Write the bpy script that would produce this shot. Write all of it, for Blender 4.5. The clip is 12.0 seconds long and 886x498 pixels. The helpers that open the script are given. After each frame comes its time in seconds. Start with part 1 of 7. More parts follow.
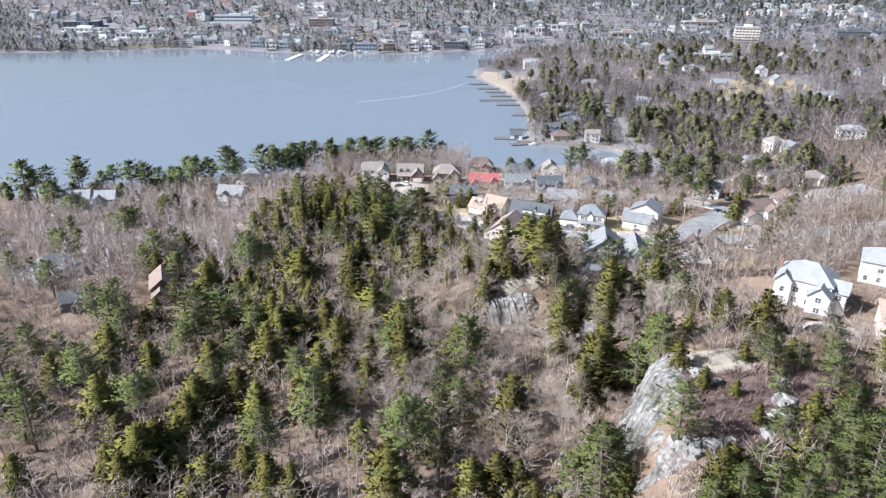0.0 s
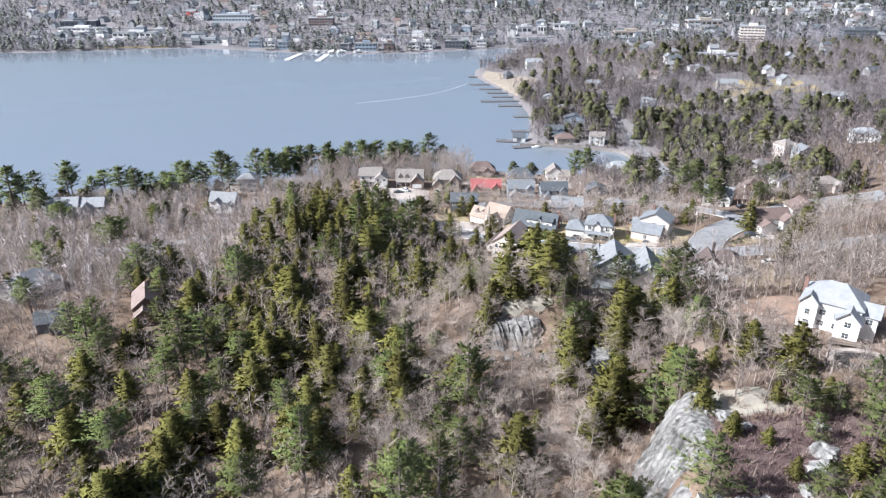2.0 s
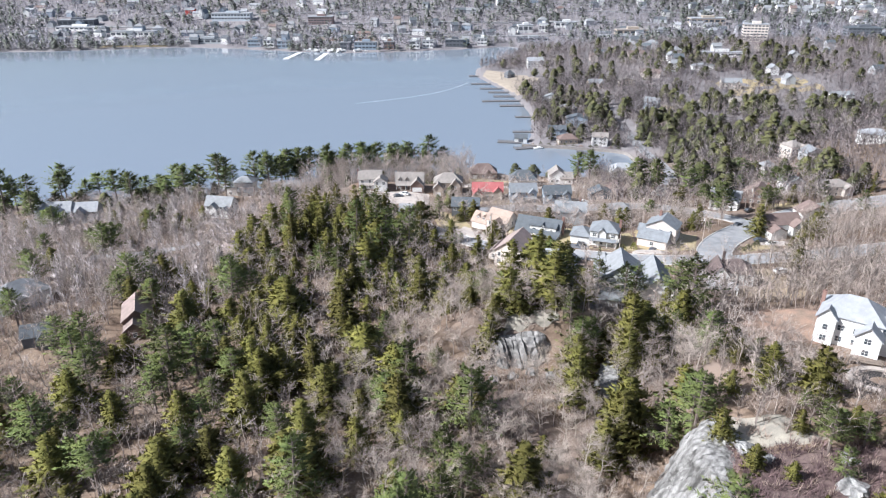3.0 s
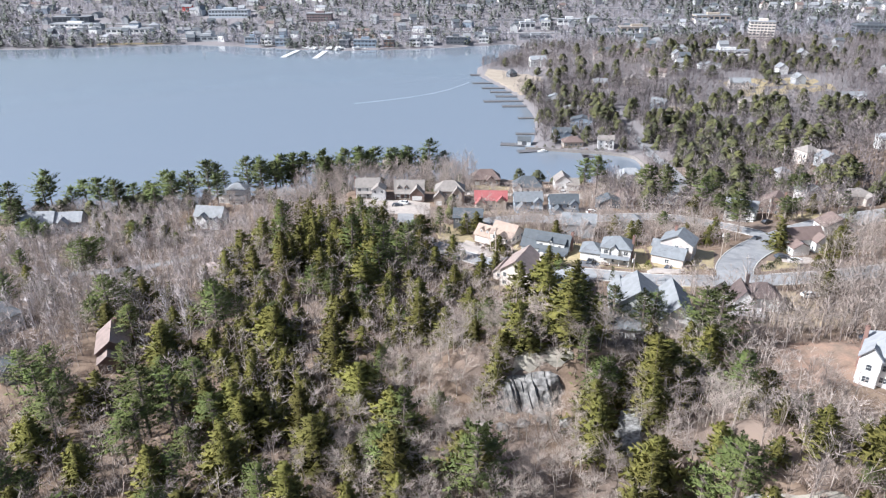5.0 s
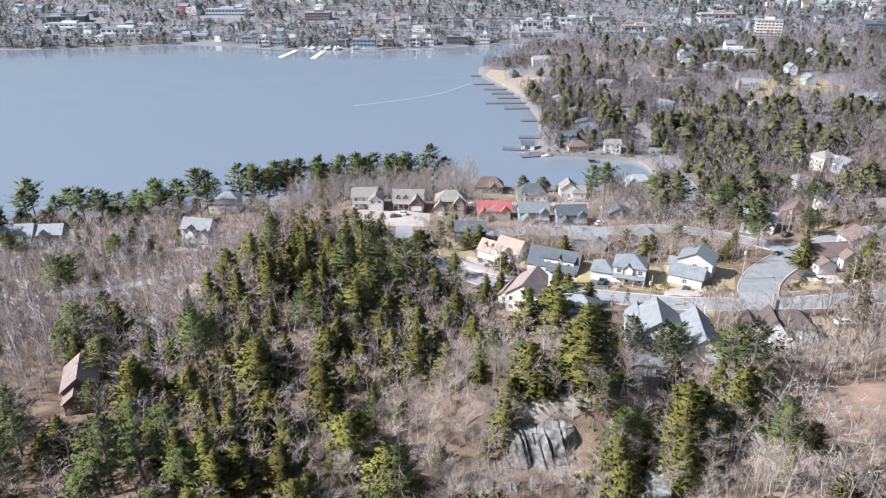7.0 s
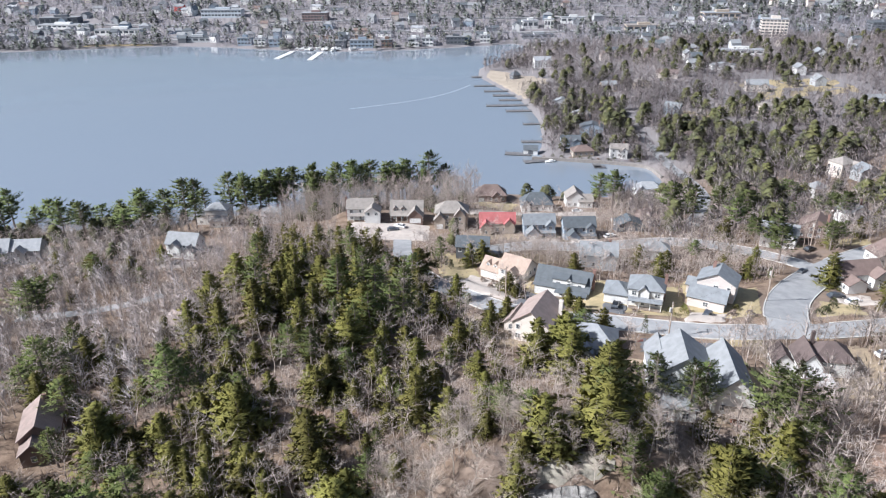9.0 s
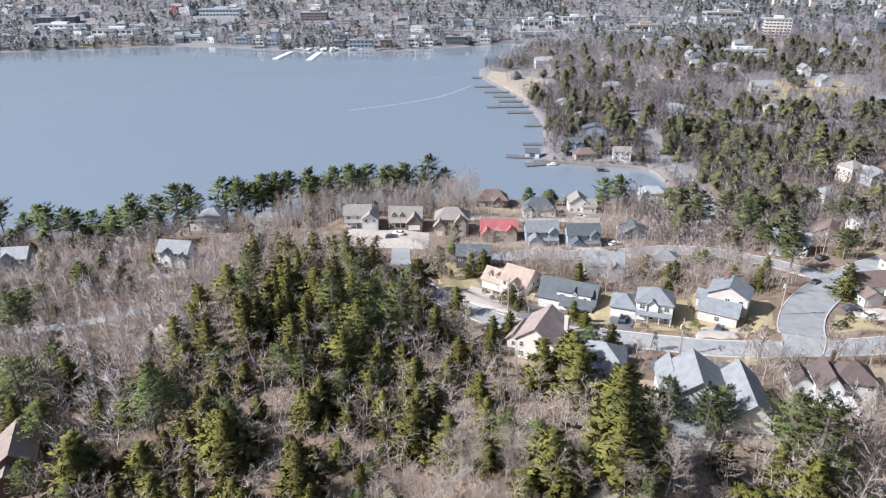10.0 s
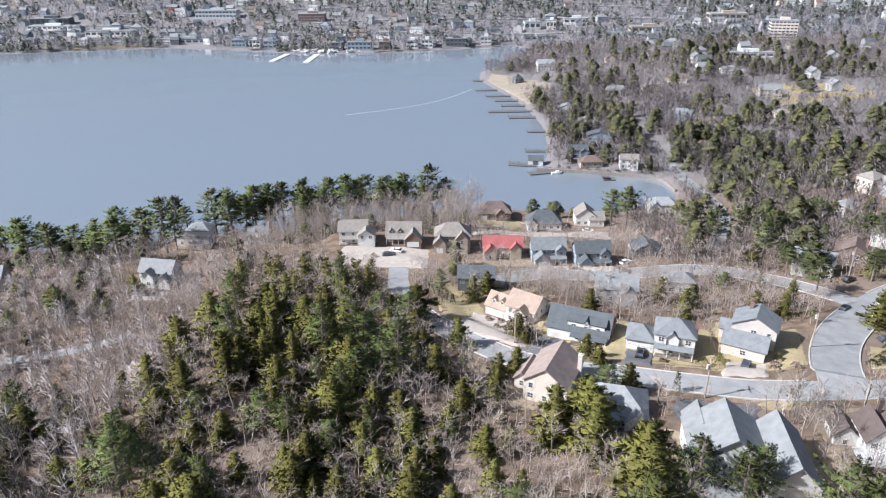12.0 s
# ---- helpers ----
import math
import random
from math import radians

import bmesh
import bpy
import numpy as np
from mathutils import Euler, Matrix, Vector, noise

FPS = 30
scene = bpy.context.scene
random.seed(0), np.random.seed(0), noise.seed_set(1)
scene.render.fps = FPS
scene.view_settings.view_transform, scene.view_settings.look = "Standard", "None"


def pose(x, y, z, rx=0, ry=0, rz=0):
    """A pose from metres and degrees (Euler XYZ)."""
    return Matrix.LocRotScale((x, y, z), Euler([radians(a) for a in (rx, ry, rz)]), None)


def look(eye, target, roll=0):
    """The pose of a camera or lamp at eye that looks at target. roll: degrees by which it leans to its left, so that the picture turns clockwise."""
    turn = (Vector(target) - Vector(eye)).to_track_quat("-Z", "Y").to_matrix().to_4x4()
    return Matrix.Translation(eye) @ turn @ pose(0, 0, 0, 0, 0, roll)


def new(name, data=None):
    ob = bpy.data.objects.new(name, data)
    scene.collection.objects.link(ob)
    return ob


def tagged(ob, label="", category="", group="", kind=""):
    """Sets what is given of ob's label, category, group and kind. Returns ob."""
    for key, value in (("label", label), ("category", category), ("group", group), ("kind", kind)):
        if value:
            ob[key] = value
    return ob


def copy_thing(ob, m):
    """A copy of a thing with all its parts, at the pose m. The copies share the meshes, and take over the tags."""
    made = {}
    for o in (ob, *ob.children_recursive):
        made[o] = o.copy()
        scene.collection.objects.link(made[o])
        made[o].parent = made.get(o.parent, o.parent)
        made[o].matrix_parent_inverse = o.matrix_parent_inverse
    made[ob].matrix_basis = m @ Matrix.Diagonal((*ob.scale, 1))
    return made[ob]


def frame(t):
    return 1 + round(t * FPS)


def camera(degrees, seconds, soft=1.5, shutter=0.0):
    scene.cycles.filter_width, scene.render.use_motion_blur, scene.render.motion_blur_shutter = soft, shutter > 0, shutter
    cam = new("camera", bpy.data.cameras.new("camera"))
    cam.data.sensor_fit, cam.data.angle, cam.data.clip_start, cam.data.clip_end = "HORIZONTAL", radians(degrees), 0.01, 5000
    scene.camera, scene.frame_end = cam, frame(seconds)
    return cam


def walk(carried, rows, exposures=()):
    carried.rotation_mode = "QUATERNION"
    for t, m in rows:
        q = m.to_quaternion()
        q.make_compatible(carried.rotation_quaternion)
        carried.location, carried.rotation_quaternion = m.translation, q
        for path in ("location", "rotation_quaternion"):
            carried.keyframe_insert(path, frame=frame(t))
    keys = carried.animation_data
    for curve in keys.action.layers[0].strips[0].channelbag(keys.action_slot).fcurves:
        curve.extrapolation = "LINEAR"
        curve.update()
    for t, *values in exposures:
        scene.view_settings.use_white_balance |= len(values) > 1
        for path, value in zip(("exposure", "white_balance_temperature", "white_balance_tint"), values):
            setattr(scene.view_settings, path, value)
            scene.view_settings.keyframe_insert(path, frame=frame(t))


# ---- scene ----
cam = camera(65.8, 12.0, 1.15)
PATH = [
    (0, (2.211, -9.646, 119.122), (2.138, -7.819, 118.313), -0.2),
    (0.5, (2.258, -7.208, 119.09), (2.184, -5.381, 118.281), -0.2),
    (1, (2.256, -4.519, 119.002), (2.182, -2.692, 118.192), -0.2),
    (1.5, (2.318, -1.604, 119.039), (2.242, 0.222, 118.227), -0.3),
    (2, (2.092, 1.767, 118.907), (2.015, 3.592, 118.094), -0.3),
    (2.5, (1.909, 5.072, 119.009), (1.831, 6.897, 118.193), -0.3),
    (3, (1.774, 8.569, 119.169), (1.695, 10.392, 118.35), -0.4),
    (5, (0.874, 23.361, 119.63), (0.794, 25.179, 118.8), -0.4),
    (5.5, (0.775, 27.141, 119.574), (0.694, 28.958, 118.744), -0.4),
    (6, (0.668, 30.96, 119.352), (0.587, 32.777, 118.521), -0.5),
    (6.5, (0.542, 34.764, 119.179), (0.46, 36.581, 118.346), -0.5),
    (7, (0.212, 38.669, 118.961), (0.13, 40.485, 118.127), -0.5),
    (9, (-0.591, 54.085, 118.035), (-0.673, 55.901, 117.199), -0.7),
    (9.5, (-0.735, 58.035, 117.817), (-0.816, 59.85, 116.981), -0.7),
    (10, (-0.845, 62.009, 117.714), (-0.927, 63.823, 116.877), -0.7),
    (10.5, (-1.046, 65.811, 117.653), (-1.128, 67.626, 116.816), -0.7),
    (11, (-1.387, 69.489, 117.694), (-1.467, 71.303, 116.857), -0.7),
    (11.5, (-1.579, 73.452, 117.589), (-1.659, 75.267, 116.752), -0.7),
    (12, (-1.741, 77.225, 117.446), (-1.822, 79.04, 116.609), -0.7),
]
walk(cam, [(t, look(eye, target, roll)) for t, eye, target, roll in PATH], ((0.0, 0.88, 5850, 10), (7.0, 0.80, 5850, 10), (12.0, 0.68, 5900, 10)))

# ---- light: spring sun from the west over the lake land, clear sky ----
SUN_TO = Vector((-0.86, -0.24, 0.74)).normalized()
world = bpy.data.worlds.new("sky")
scene.world = world
world.use_nodes = True
wn = world.node_tree.nodes
wn.clear()
sky = wn.new("ShaderNodeTexSky")
sky.sky_type, sky.sun_disc = "NISHITA", False
sky.sun_elevation = math.asin(SUN_TO.z)
sky.sun_rotation = math.atan2(SUN_TO.x, SUN_TO.y)
sky.air_density, sky.dust_density, sky.ozone_density = 1.0, 3.5, 1.4
back = wn.new("ShaderNodeBackground")
back.inputs["Strength"].default_value = 0.064
out = wn.new("ShaderNodeOutputWorld")
world.node_tree.links.new(sky.outputs["Color"], back.inputs["Color"])
world.node_tree.links.new(back.outputs["Background"], out.inputs["Surface"])
sun_data = bpy.data.lights.new("sun", "SUN")
sun_data.energy, sun_data.angle, sun_data.color = 5.0, radians(0.55), (1.0, 0.95, 0.89)
sun = new("sun", sun_data)
sun.matrix_world = look(SUN_TO * 500, (0, 0, 0))


# ---- materials ----
def mat(name, a, b=None, size=1.0, rough=0.85, bump_by=0.0, metal=0.0, fine=0.0, vary=0.0, spec=0.3, island=False):
    """A surface of two mixed colours: broad patches of `size` metres and finer grain, relief, and a shift per object or island."""
    m = bpy.data.materials.new(name)
    m.use_nodes = True
    nt = m.node_tree
    n, link = nt.nodes, nt.links.new
    p = n["Principled BSDF"]
    b = b or tuple(v * 0.75 for v in a)
    where = n.new("ShaderNodeTexCoord")
    broad = n.new("ShaderNodeTexNoise")
    broad.inputs["Scale"].default_value, broad.inputs["Detail"].default_value = 1 / size, 6
    link(where.outputs["Object"], broad.inputs["Vector"])
    ramp = n.new("ShaderNodeValToRGB")
    ramp.color_ramp.elements[0].position, ramp.color_ramp.elements[1].position = 0.33, 0.67
    ramp.color_ramp.elements[0].color, ramp.color_ramp.elements[1].color = (*a, 1), (*b, 1)
    link(broad.outputs["Fac"], ramp.inputs["Fac"])
    colour = ramp.outputs["Color"]
    grain = n.new("ShaderNodeTexNoise")
    grain.inputs["Scale"].default_value, grain.inputs["Detail"].default_value = 9 / size, 4
    link(where.outputs["Object"], grain.inputs["Vector"])
    if fine or vary:
        hsv = n.new("ShaderNodeHueSaturation")
        value = n.new("ShaderNodeMath")
        value.operation = "MULTIPLY_ADD"
        link(grain.outputs["Fac"], value.inputs[0])
        value.inputs[1].default_value, value.inputs[2].default_value = fine * 2, 1 - fine
        last = value.outputs[0]
        if vary:
            if island:
                chance = n.new("ShaderNodeNewGeometry").outputs["Random Per Island"]
            else:
                chance = n.new("ShaderNodeObjectInfo").outputs["Random"]
            shift = n.new("ShaderNodeMath")
            shift.operation = "MULTIPLY_ADD"
            link(chance, shift.inputs[0])
            shift.inputs[1].default_value, shift.inputs[2].default_value = vary * 2, 1 - vary
            both = n.new("ShaderNodeMath")
            both.operation = "MULTIPLY"
            link(last, both.inputs[0])
            link(shift.outputs[0], both.inputs[1])
            last = both.outputs[0]
            tint = n.new("ShaderNodeMath")
            tint.operation = "MULTIPLY_ADD"
            link(chance, tint.inputs[0])
            tint.inputs[1].default_value, tint.inputs[2].default_value = 0.06 * vary, 0.5 - 0.03 * vary
            link(tint.outputs[0], hsv.inputs["Hue"])
        link(last, hsv.inputs["Value"])
        link(colour, hsv.inputs["Color"])
        colour = hsv.outputs["Color"]
    link(colour, p.inputs["Base Color"])
    p.inputs["Roughness"].default_value, p.inputs["Metallic"].default_value = rough, metal
    p.inputs["Specular IOR Level"].default_value = spec
    if bump_by:
        relief = n.new("ShaderNodeBump")
        relief.inputs["Strength"].default_value, relief.inputs["Distance"].default_value = 0.8, bump_by
        link(grain.outputs["Fac"], relief.inputs["Height"])
        link(relief.outputs["Normal"], p.inputs["Normal"])
    return m


def ribbed(name, a, b, pitch, depth, axis="Z", rough=0.7, size=2.0, vary=0.0):
    """Siding or shingle courses: the mixed colours of mat(), with a fine relief of rows."""
    m = mat(name, a, b, size=size, rough=rough, fine=0.12, vary=vary)
    n, link = m.node_tree.nodes, m.node_tree.links.new
    rows = n.new("ShaderNodeTexWave")
    rows.wave_type, rows.bands_direction, rows.wave_profile = "BANDS", axis, "SAW"
    rows.inputs["Scale"].default_value, rows.inputs["Distortion"].default_value = 0.314 / pitch, 0.4
    where = n.new("ShaderNodeTexCoord")
    link(where.outputs["Object"], rows.inputs["Vector"])
    relief = n.new("ShaderNodeBump")
    relief.inputs["Strength"].default_value, relief.inputs["Distance"].default_value = 0.7, depth
    link(rows.outputs["Fac"], relief.inputs["Height"])
    link(relief.outputs["Normal"], n["Principled BSDF"].inputs["Normal"])
    return m


def water_material():
    m = bpy.data.materials.new("lake_water")
    m.use_nodes = True
    n, link = m.node_tree.nodes, m.node_tree.links.new
    p = n["Principled BSDF"]
    p.inputs["Base Color"].default_value = (0.205, 0.238, 0.28, 1)
    p.inputs["Roughness"].default_value, p.inputs["IOR"].default_value = 0.14, 2.7
    where = n.new("ShaderNodeTexCoord")
    stretch = n.new("ShaderNodeMapping")
    stretch.inputs["Scale"].default_value = (1.0, 0.6, 1.0)
    link(where.outputs["Object"], stretch.inputs["Vector"])
    small, large = n.new("ShaderNodeTexNoise"), n.new("ShaderNodeTexNoise")
    small.inputs["Scale"].default_value, small.inputs["Detail"].default_value = 0.4, 6
    large.inputs["Scale"].default_value, large.inputs["Detail"].default_value = 0.02, 3
    link(stretch.outputs["Vector"], small.inputs["Vector"])
    link(where.outputs["Object"], large.inputs["Vector"])
    gust = n.new("ShaderNodeMath")
    gust.operation = "MULTIPLY"
    link(small.outputs["Fac"], gust.inputs[0])
    link(large.outputs["Fac"], gust.inputs[1])
    relief = n.new("ShaderNodeBump")
    relief.inputs["Strength"].default_value, relief.inputs["Distance"].default_value = 0.3, 0.3
    link(gust.outputs[0], relief.inputs["Height"])
    link(relief.outputs["Normal"], p.inputs["Normal"])
    calm = n.new("ShaderNodeMath")
    calm.operation = "MULTIPLY_ADD"
    link(large.outputs["Fac"], calm.inputs[0])
    calm.inputs[1].default_value, calm.inputs[2].default_value = 0.20, 0.0
    link(calm.outputs[0], p.inputs["Roughness"])
    return m


def ground_material():
    """Leaf litter and dry grass in the woods, broken by patches of bare earth and lawn-straw."""
    m = mat("forest_floor", (0.125, 0.087, 0.063), (0.26, 0.195, 0.145), size=3.2, rough=0.95, bump_by=0.10, fine=0.45)
    n, link = m.node_tree.nodes, m.node_tree.links.new
    p = n["Principled BSDF"]
    old = p.inputs["Base Color"].links[0].from_socket
    where = n.new("ShaderNodeTexCoord")
    patch = n.new("ShaderNodeTexNoise")
    patch.inputs["Scale"].default_value, patch.inputs["Detail"].default_value = 0.045, 5
    link(where.outputs["Object"], patch.inputs["Vector"])
    edge = n.new("ShaderNodeValToRGB")
    edge.color_ramp.elements[0].position, edge.color_ramp.elements[1].position = 0.48, 0.6
    link(patch.outputs["Fac"], edge.inputs["Fac"])
    mix = n.new("ShaderNodeMix")
    mix.data_type = "RGBA"
    link(edge.outputs["Color"], mix.inputs["Factor"])
    link(old, mix.inputs["A"])
    mix.inputs["B"].default_value = (0.20, 0.155, 0.127, 1)
    # greyer litter and gravel on the low land round the lake, tinted lilac for distance haze
    split, reach, town_haze_mix = n.new("ShaderNodeSeparateXYZ"), n.new("ShaderNodeMapRange"), n.new("ShaderNodeMix")
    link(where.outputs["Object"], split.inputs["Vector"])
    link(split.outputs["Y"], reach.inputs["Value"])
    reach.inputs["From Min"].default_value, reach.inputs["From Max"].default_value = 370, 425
    town_haze_mix.data_type = "RGBA"
    link(reach.outputs["Result"], town_haze_mix.inputs["Factor"])
    link(mix.outputs["Result"], town_haze_mix.inputs["A"])
    town_haze_mix.inputs["B"].default_value = (0.215, 0.202, 0.208, 1)
    link(town_haze_mix.outputs["Result"], p.inputs["Base Color"])
    return m


FLOOR, WATER = ground_material(), water_material()
ASPHALT = mat("asphalt", (0.32, 0.325, 0.33), (0.25, 0.255, 0.265), size=3.0, rough=0.9, bump_by=0.01, fine=0.15)
DRIVE = mat("driveway_asphalt", (0.11, 0.115, 0.125), (0.15, 0.15, 0.16), size=2.0, rough=0.9, fine=0.15)
PAVER = mat("pale_paving", (0.46, 0.41, 0.37), (0.38, 0.34, 0.31), size=1.5, rough=0.9, fine=0.15)
KERB = mat("kerb_concrete", (0.55, 0.54, 0.52), (0.45, 0.44, 0.42), size=1.0, rough=0.9, fine=0.15)
GRASS = mat("dry_lawn", (0.40, 0.325, 0.195), (0.29, 0.245, 0.145), size=4.0, rough=0.95, bump_by=0.03, fine=0.35)
EARTH = mat("bare_earth", (0.32, 0.215, 0.16), (0.21, 0.16, 0.125), size=3.0, rough=0.95, bump_by=0.05, fine=0.3)
ROCK = mat("grey_granite", (0.44, 0.435, 0.425), (0.14, 0.138, 0.138), size=1.3, rough=0.9, bump_by=0.25, fine=0.4)
SAND = mat("pale_shore_sand", (0.36, 0.31, 0.25), (0.29, 0.25, 0.205), size=5.0, rough=0.95, fine=0.2)
BARK = mat("bark", (0.14, 0.11, 0.095), (0.20, 0.17, 0.155), size=0.5, rough=0.95, fine=0.2, vary=0.2)
PALE = mat("pale_bark", (0.40, 0.355, 0.315), (0.24, 0.205, 0.178), size=0.6, rough=0.9, fine=0.15, vary=0.25)
TWIG = mat("bare_twigs", (0.45, 0.39, 0.35), (0.31, 0.255, 0.22), size=3.0, rough=0.95, fine=0.1, vary=0.28)
TWIG_FAR = mat("bare_twigs_far", (0.45, 0.39, 0.355), (0.31, 0.258, 0.23), size=9.0, rough=0.95, fine=0.2, vary=0.3, island=True)
# far twigs: distance haze is mixed into the colour as a bluer tone
TWIG_HAZY = mat("bare_twigs_hazy", (0.37, 0.355, 0.395), (0.23, 0.222, 0.255), size=30.0, rough=0.95, fine=0.25, vary=0.35, island=True)
PINE = mat("pine_needles", (0.078, 0.102, 0.038), (0.142, 0.164, 0.054), size=1.6, rough=0.8, spec=0.12, fine=0.25, vary=0.3)
SPRUCE = mat("spruce_needles", (0.094, 0.095, 0.030), (0.170, 0.156, 0.044), size=1.4, rough=0.8, spec=0.12, fine=0.25, vary=0.3)
TWIG_LILAC = mat("bare_twigs_lilac", (0.45, 0.41, 0.412), (0.31, 0.272, 0.275), size=7.0, rough=0.95, fine=0.2, vary=0.35, island=True)
TWIG_MID = mat("bare_twigs_mid", (0.36, 0.315, 0.31), (0.135, 0.115, 0.12), size=42.0, rough=0.95, fine=0.25, vary=0.4, island=True)
GREEN_FAR = mat("evergreen_far", (0.05, 0.056, 0.03), (0.115, 0.113, 0.045), size=6.0, rough=0.8, fine=0.3, vary=0.35, island=True)
# far evergreens: paler blue-green, with the haze of distance put into the colour
GREEN_HAZY = mat("evergreen_hazy", (0.085, 0.10, 0.088), (0.145, 0.155, 0.13), size=20.0, rough=0.9, fine=0.3, vary=0.35, island=True)
BUSH = mat("bare_brush", (0.33, 0.262, 0.22), (0.22, 0.168, 0.14), size=4.0, rough=0.95, fine=0.3, vary=0.3, island=True)
SLAB = mat("streaked_slab", (0.40, 0.395, 0.385), (0.11, 0.107, 0.104), size=1.1, rough=0.9, bump_by=0.35, fine=0.45)
along_grain = SLAB.node_tree.nodes.new("ShaderNodeMapping")
along_grain.inputs["Scale"].default_value = (1.6, 1.6, 0.22)
for node in [n for n in SLAB.node_tree.nodes if n.bl_idname == "ShaderNodeTexNoise"]:
    SLAB.node_tree.links.new(along_grain.outputs["Vector"], node.inputs["Vector"])
SLAB.node_tree.links.new([n for n in SLAB.node_tree.nodes if n.bl_idname == "ShaderNodeTexCoord"][0].outputs["Object"], along_grain.inputs["Vector"])


def feathered(m, scale, cut):
    """Breaks the flat sprays of a needle material into fine tufts with gaps."""
    n, link = m.node_tree.nodes, m.node_tree.links.new
    where, tufts, hole = n.new("ShaderNodeTexCoord"), n.new("ShaderNodeTexNoise"), n.new("ShaderNodeMath")
    tufts.inputs["Scale"].default_value, tufts.inputs["Detail"].default_value = scale, 2
    link(where.outputs["Object"], tufts.inputs["Vector"])
    hole.operation = "GREATER_THAN"
    hole.inputs[1].default_value = cut
    link(tufts.outputs["Fac"], hole.inputs[0])
    link(hole.outputs[0], n["Principled BSDF"].inputs["Alpha"])


SPRUCE_GROVE = mat("spruce_grove", (0.062, 0.064, 0.022), (0.185, 0.163, 0.046), size=3.2, rough=0.8, spec=0.12, fine=0.35)
feathered(SPRUCE_GROVE, 10.0, 0.42)
feathered(PINE, 14.0, 0.44)
feathered(SPRUCE, 14.0, 0.42)
PINE_FAR = mat("pine_needles_far", (0.073, 0.096, 0.040), (0.14, 0.162, 0.058), size=2.2, rough=0.8, spec=0.12, fine=0.3, vary=0.3)
feathered(PINE_FAR, 4.5, 0.36)
GLASS = mat("window_glass", (0.05, 0.06, 0.07), (0.09, 0.10, 0.115), size=1.0, rough=0.08, spec=0.6)
TRIM = mat("white_trim", (0.75, 0.75, 0.74), (0.68, 0.68, 0.67), size=1.0, rough=0.6, fine=0.05)
RUBBER = mat("black_rubber", (0.02, 0.02, 0.02), (0.03, 0.03, 0.03), size=0.3, rough=0.9)
WOOD = mat("weathered_wood", (0.25, 0.20, 0.16), (0.19, 0.16, 0.135), size=0.8, rough=0.9, fine=0.25)
POLE = mat("pole_wood", (0.42, 0.35, 0.30), (0.36, 0.30, 0.26), size=0.6, rough=0.9, fine=0.2)
DOCK = mat("dock_planks", (0.105, 0.105, 0.115), (0.15, 0.148, 0.15), size=1.2, rough=0.9, fine=0.25)
BRICK = mat("red_brick", (0.26, 0.16, 0.135), (0.21, 0.135, 0.115), size=0.5, rough=0.9, fine=0.2)
FOAM = mat("pale_wake", (0.42, 0.46, 0.5), (0.52, 0.55, 0.58), size=2.0, rough=0.5)

SIDING, ROOFING = {}, {}


def siding(key, a):
    if key not in SIDING:
        SIDING[key] = ribbed("siding_" + key, a, tuple(v * 0.9 for v in a), 0.15, 0.02)
    return SIDING[key]


def roofing(key, a):
    if key not in ROOFING:
        ROOFING[key] = ribbed("shingle_" + key, a, tuple(v * 0.78 for v in a), 0.20, 0.025, size=1.6)
    return ROOFING[key]


W_WHITE, W_CREAM, W_PINK = siding("white", (0.74, 0.74, 0.73)), siding("cream", (0.64, 0.58, 0.53)), siding("pinkish", (0.62, 0.565, 0.535))
W_GREY, W_BLUE, W_BROWN = siding("grey", (0.42, 0.44, 0.46)), siding("blue", (0.28, 0.34, 0.41)), siding("brown", (0.20, 0.14, 0.12))
W_TAN, W_DARK = siding("tan", (0.42, 0.36, 0.30)), siding("dark", (0.13, 0.14, 0.16))
R_GREY, R_BLUE, R_DARK = roofing("grey", (0.265, 0.277, 0.29)), roofing("bluegrey", (0.225, 0.243, 0.262)), roofing("dark", (0.11, 0.125, 0.14))
R_BROWN, R_TAN, R_PEACH = roofing("brown", (0.20, 0.15, 0.135)), roofing("tan", (0.29, 0.265, 0.245)), roofing("peach", (0.40, 0.31, 0.255))
R_ROSY = roofing("rosy", (0.35, 0.28, 0.255))
R_UMBER = roofing("umber", (0.135, 0.105, 0.10))
R_RED, R_PALE = roofing("red", (0.40, 0.13, 0.13)), roofing("pale", (0.34, 0.355, 0.375))
# ---- lie of the land: lake outline, height of the ground ----
LAKE = np.array([(-2500, 150), (-900, 262), (-400, 300), (-213, 322), (-165, 329), (-100, 342), (-60, 356), (-17, 373), (20, 376),
                 (45, 373), (75, 372), (92, 380), (99, 397), (97, 417), (78, 426), (49, 433), (38, 443), (44, 470), (45, 498),
                 (46, 525), (43, 548), (38, 582), (29, 617), (19, 643), (5, 686), (6, 724), (20, 752), (52, 810), (64, 868),
                 (45, 888), (20, 876), (-24, 861), (-85, 843), (-146, 837), (-211, 847), (-259, 861), (-318, 880),
                 (-385, 882), (-438, 867), (-530, 846), (-760, 838), (-2500, 1000)], float)


def along(px, py, line):
    """Distance from points to a polyline, and how far along it the nearest place lies (in vertices)."""
    best, where = np.full(px.shape, 1e9), np.zeros(px.shape)
    for i in range(len(line) - 1):
        (ax, ay), (bx, by) = line[i][:2], line[i + 1][:2]
        ux, uy = bx - ax, by - ay
        s = np.clip(((px - ax) * ux + (py - ay) * uy) / (ux * ux + uy * uy), 0, 1)
        d = np.hypot(px - ax - s * ux, py - ay - s * uy)
        near = d < best
        best, where = np.where(near, d, best), np.where(near, i + s, where)
    return best, where


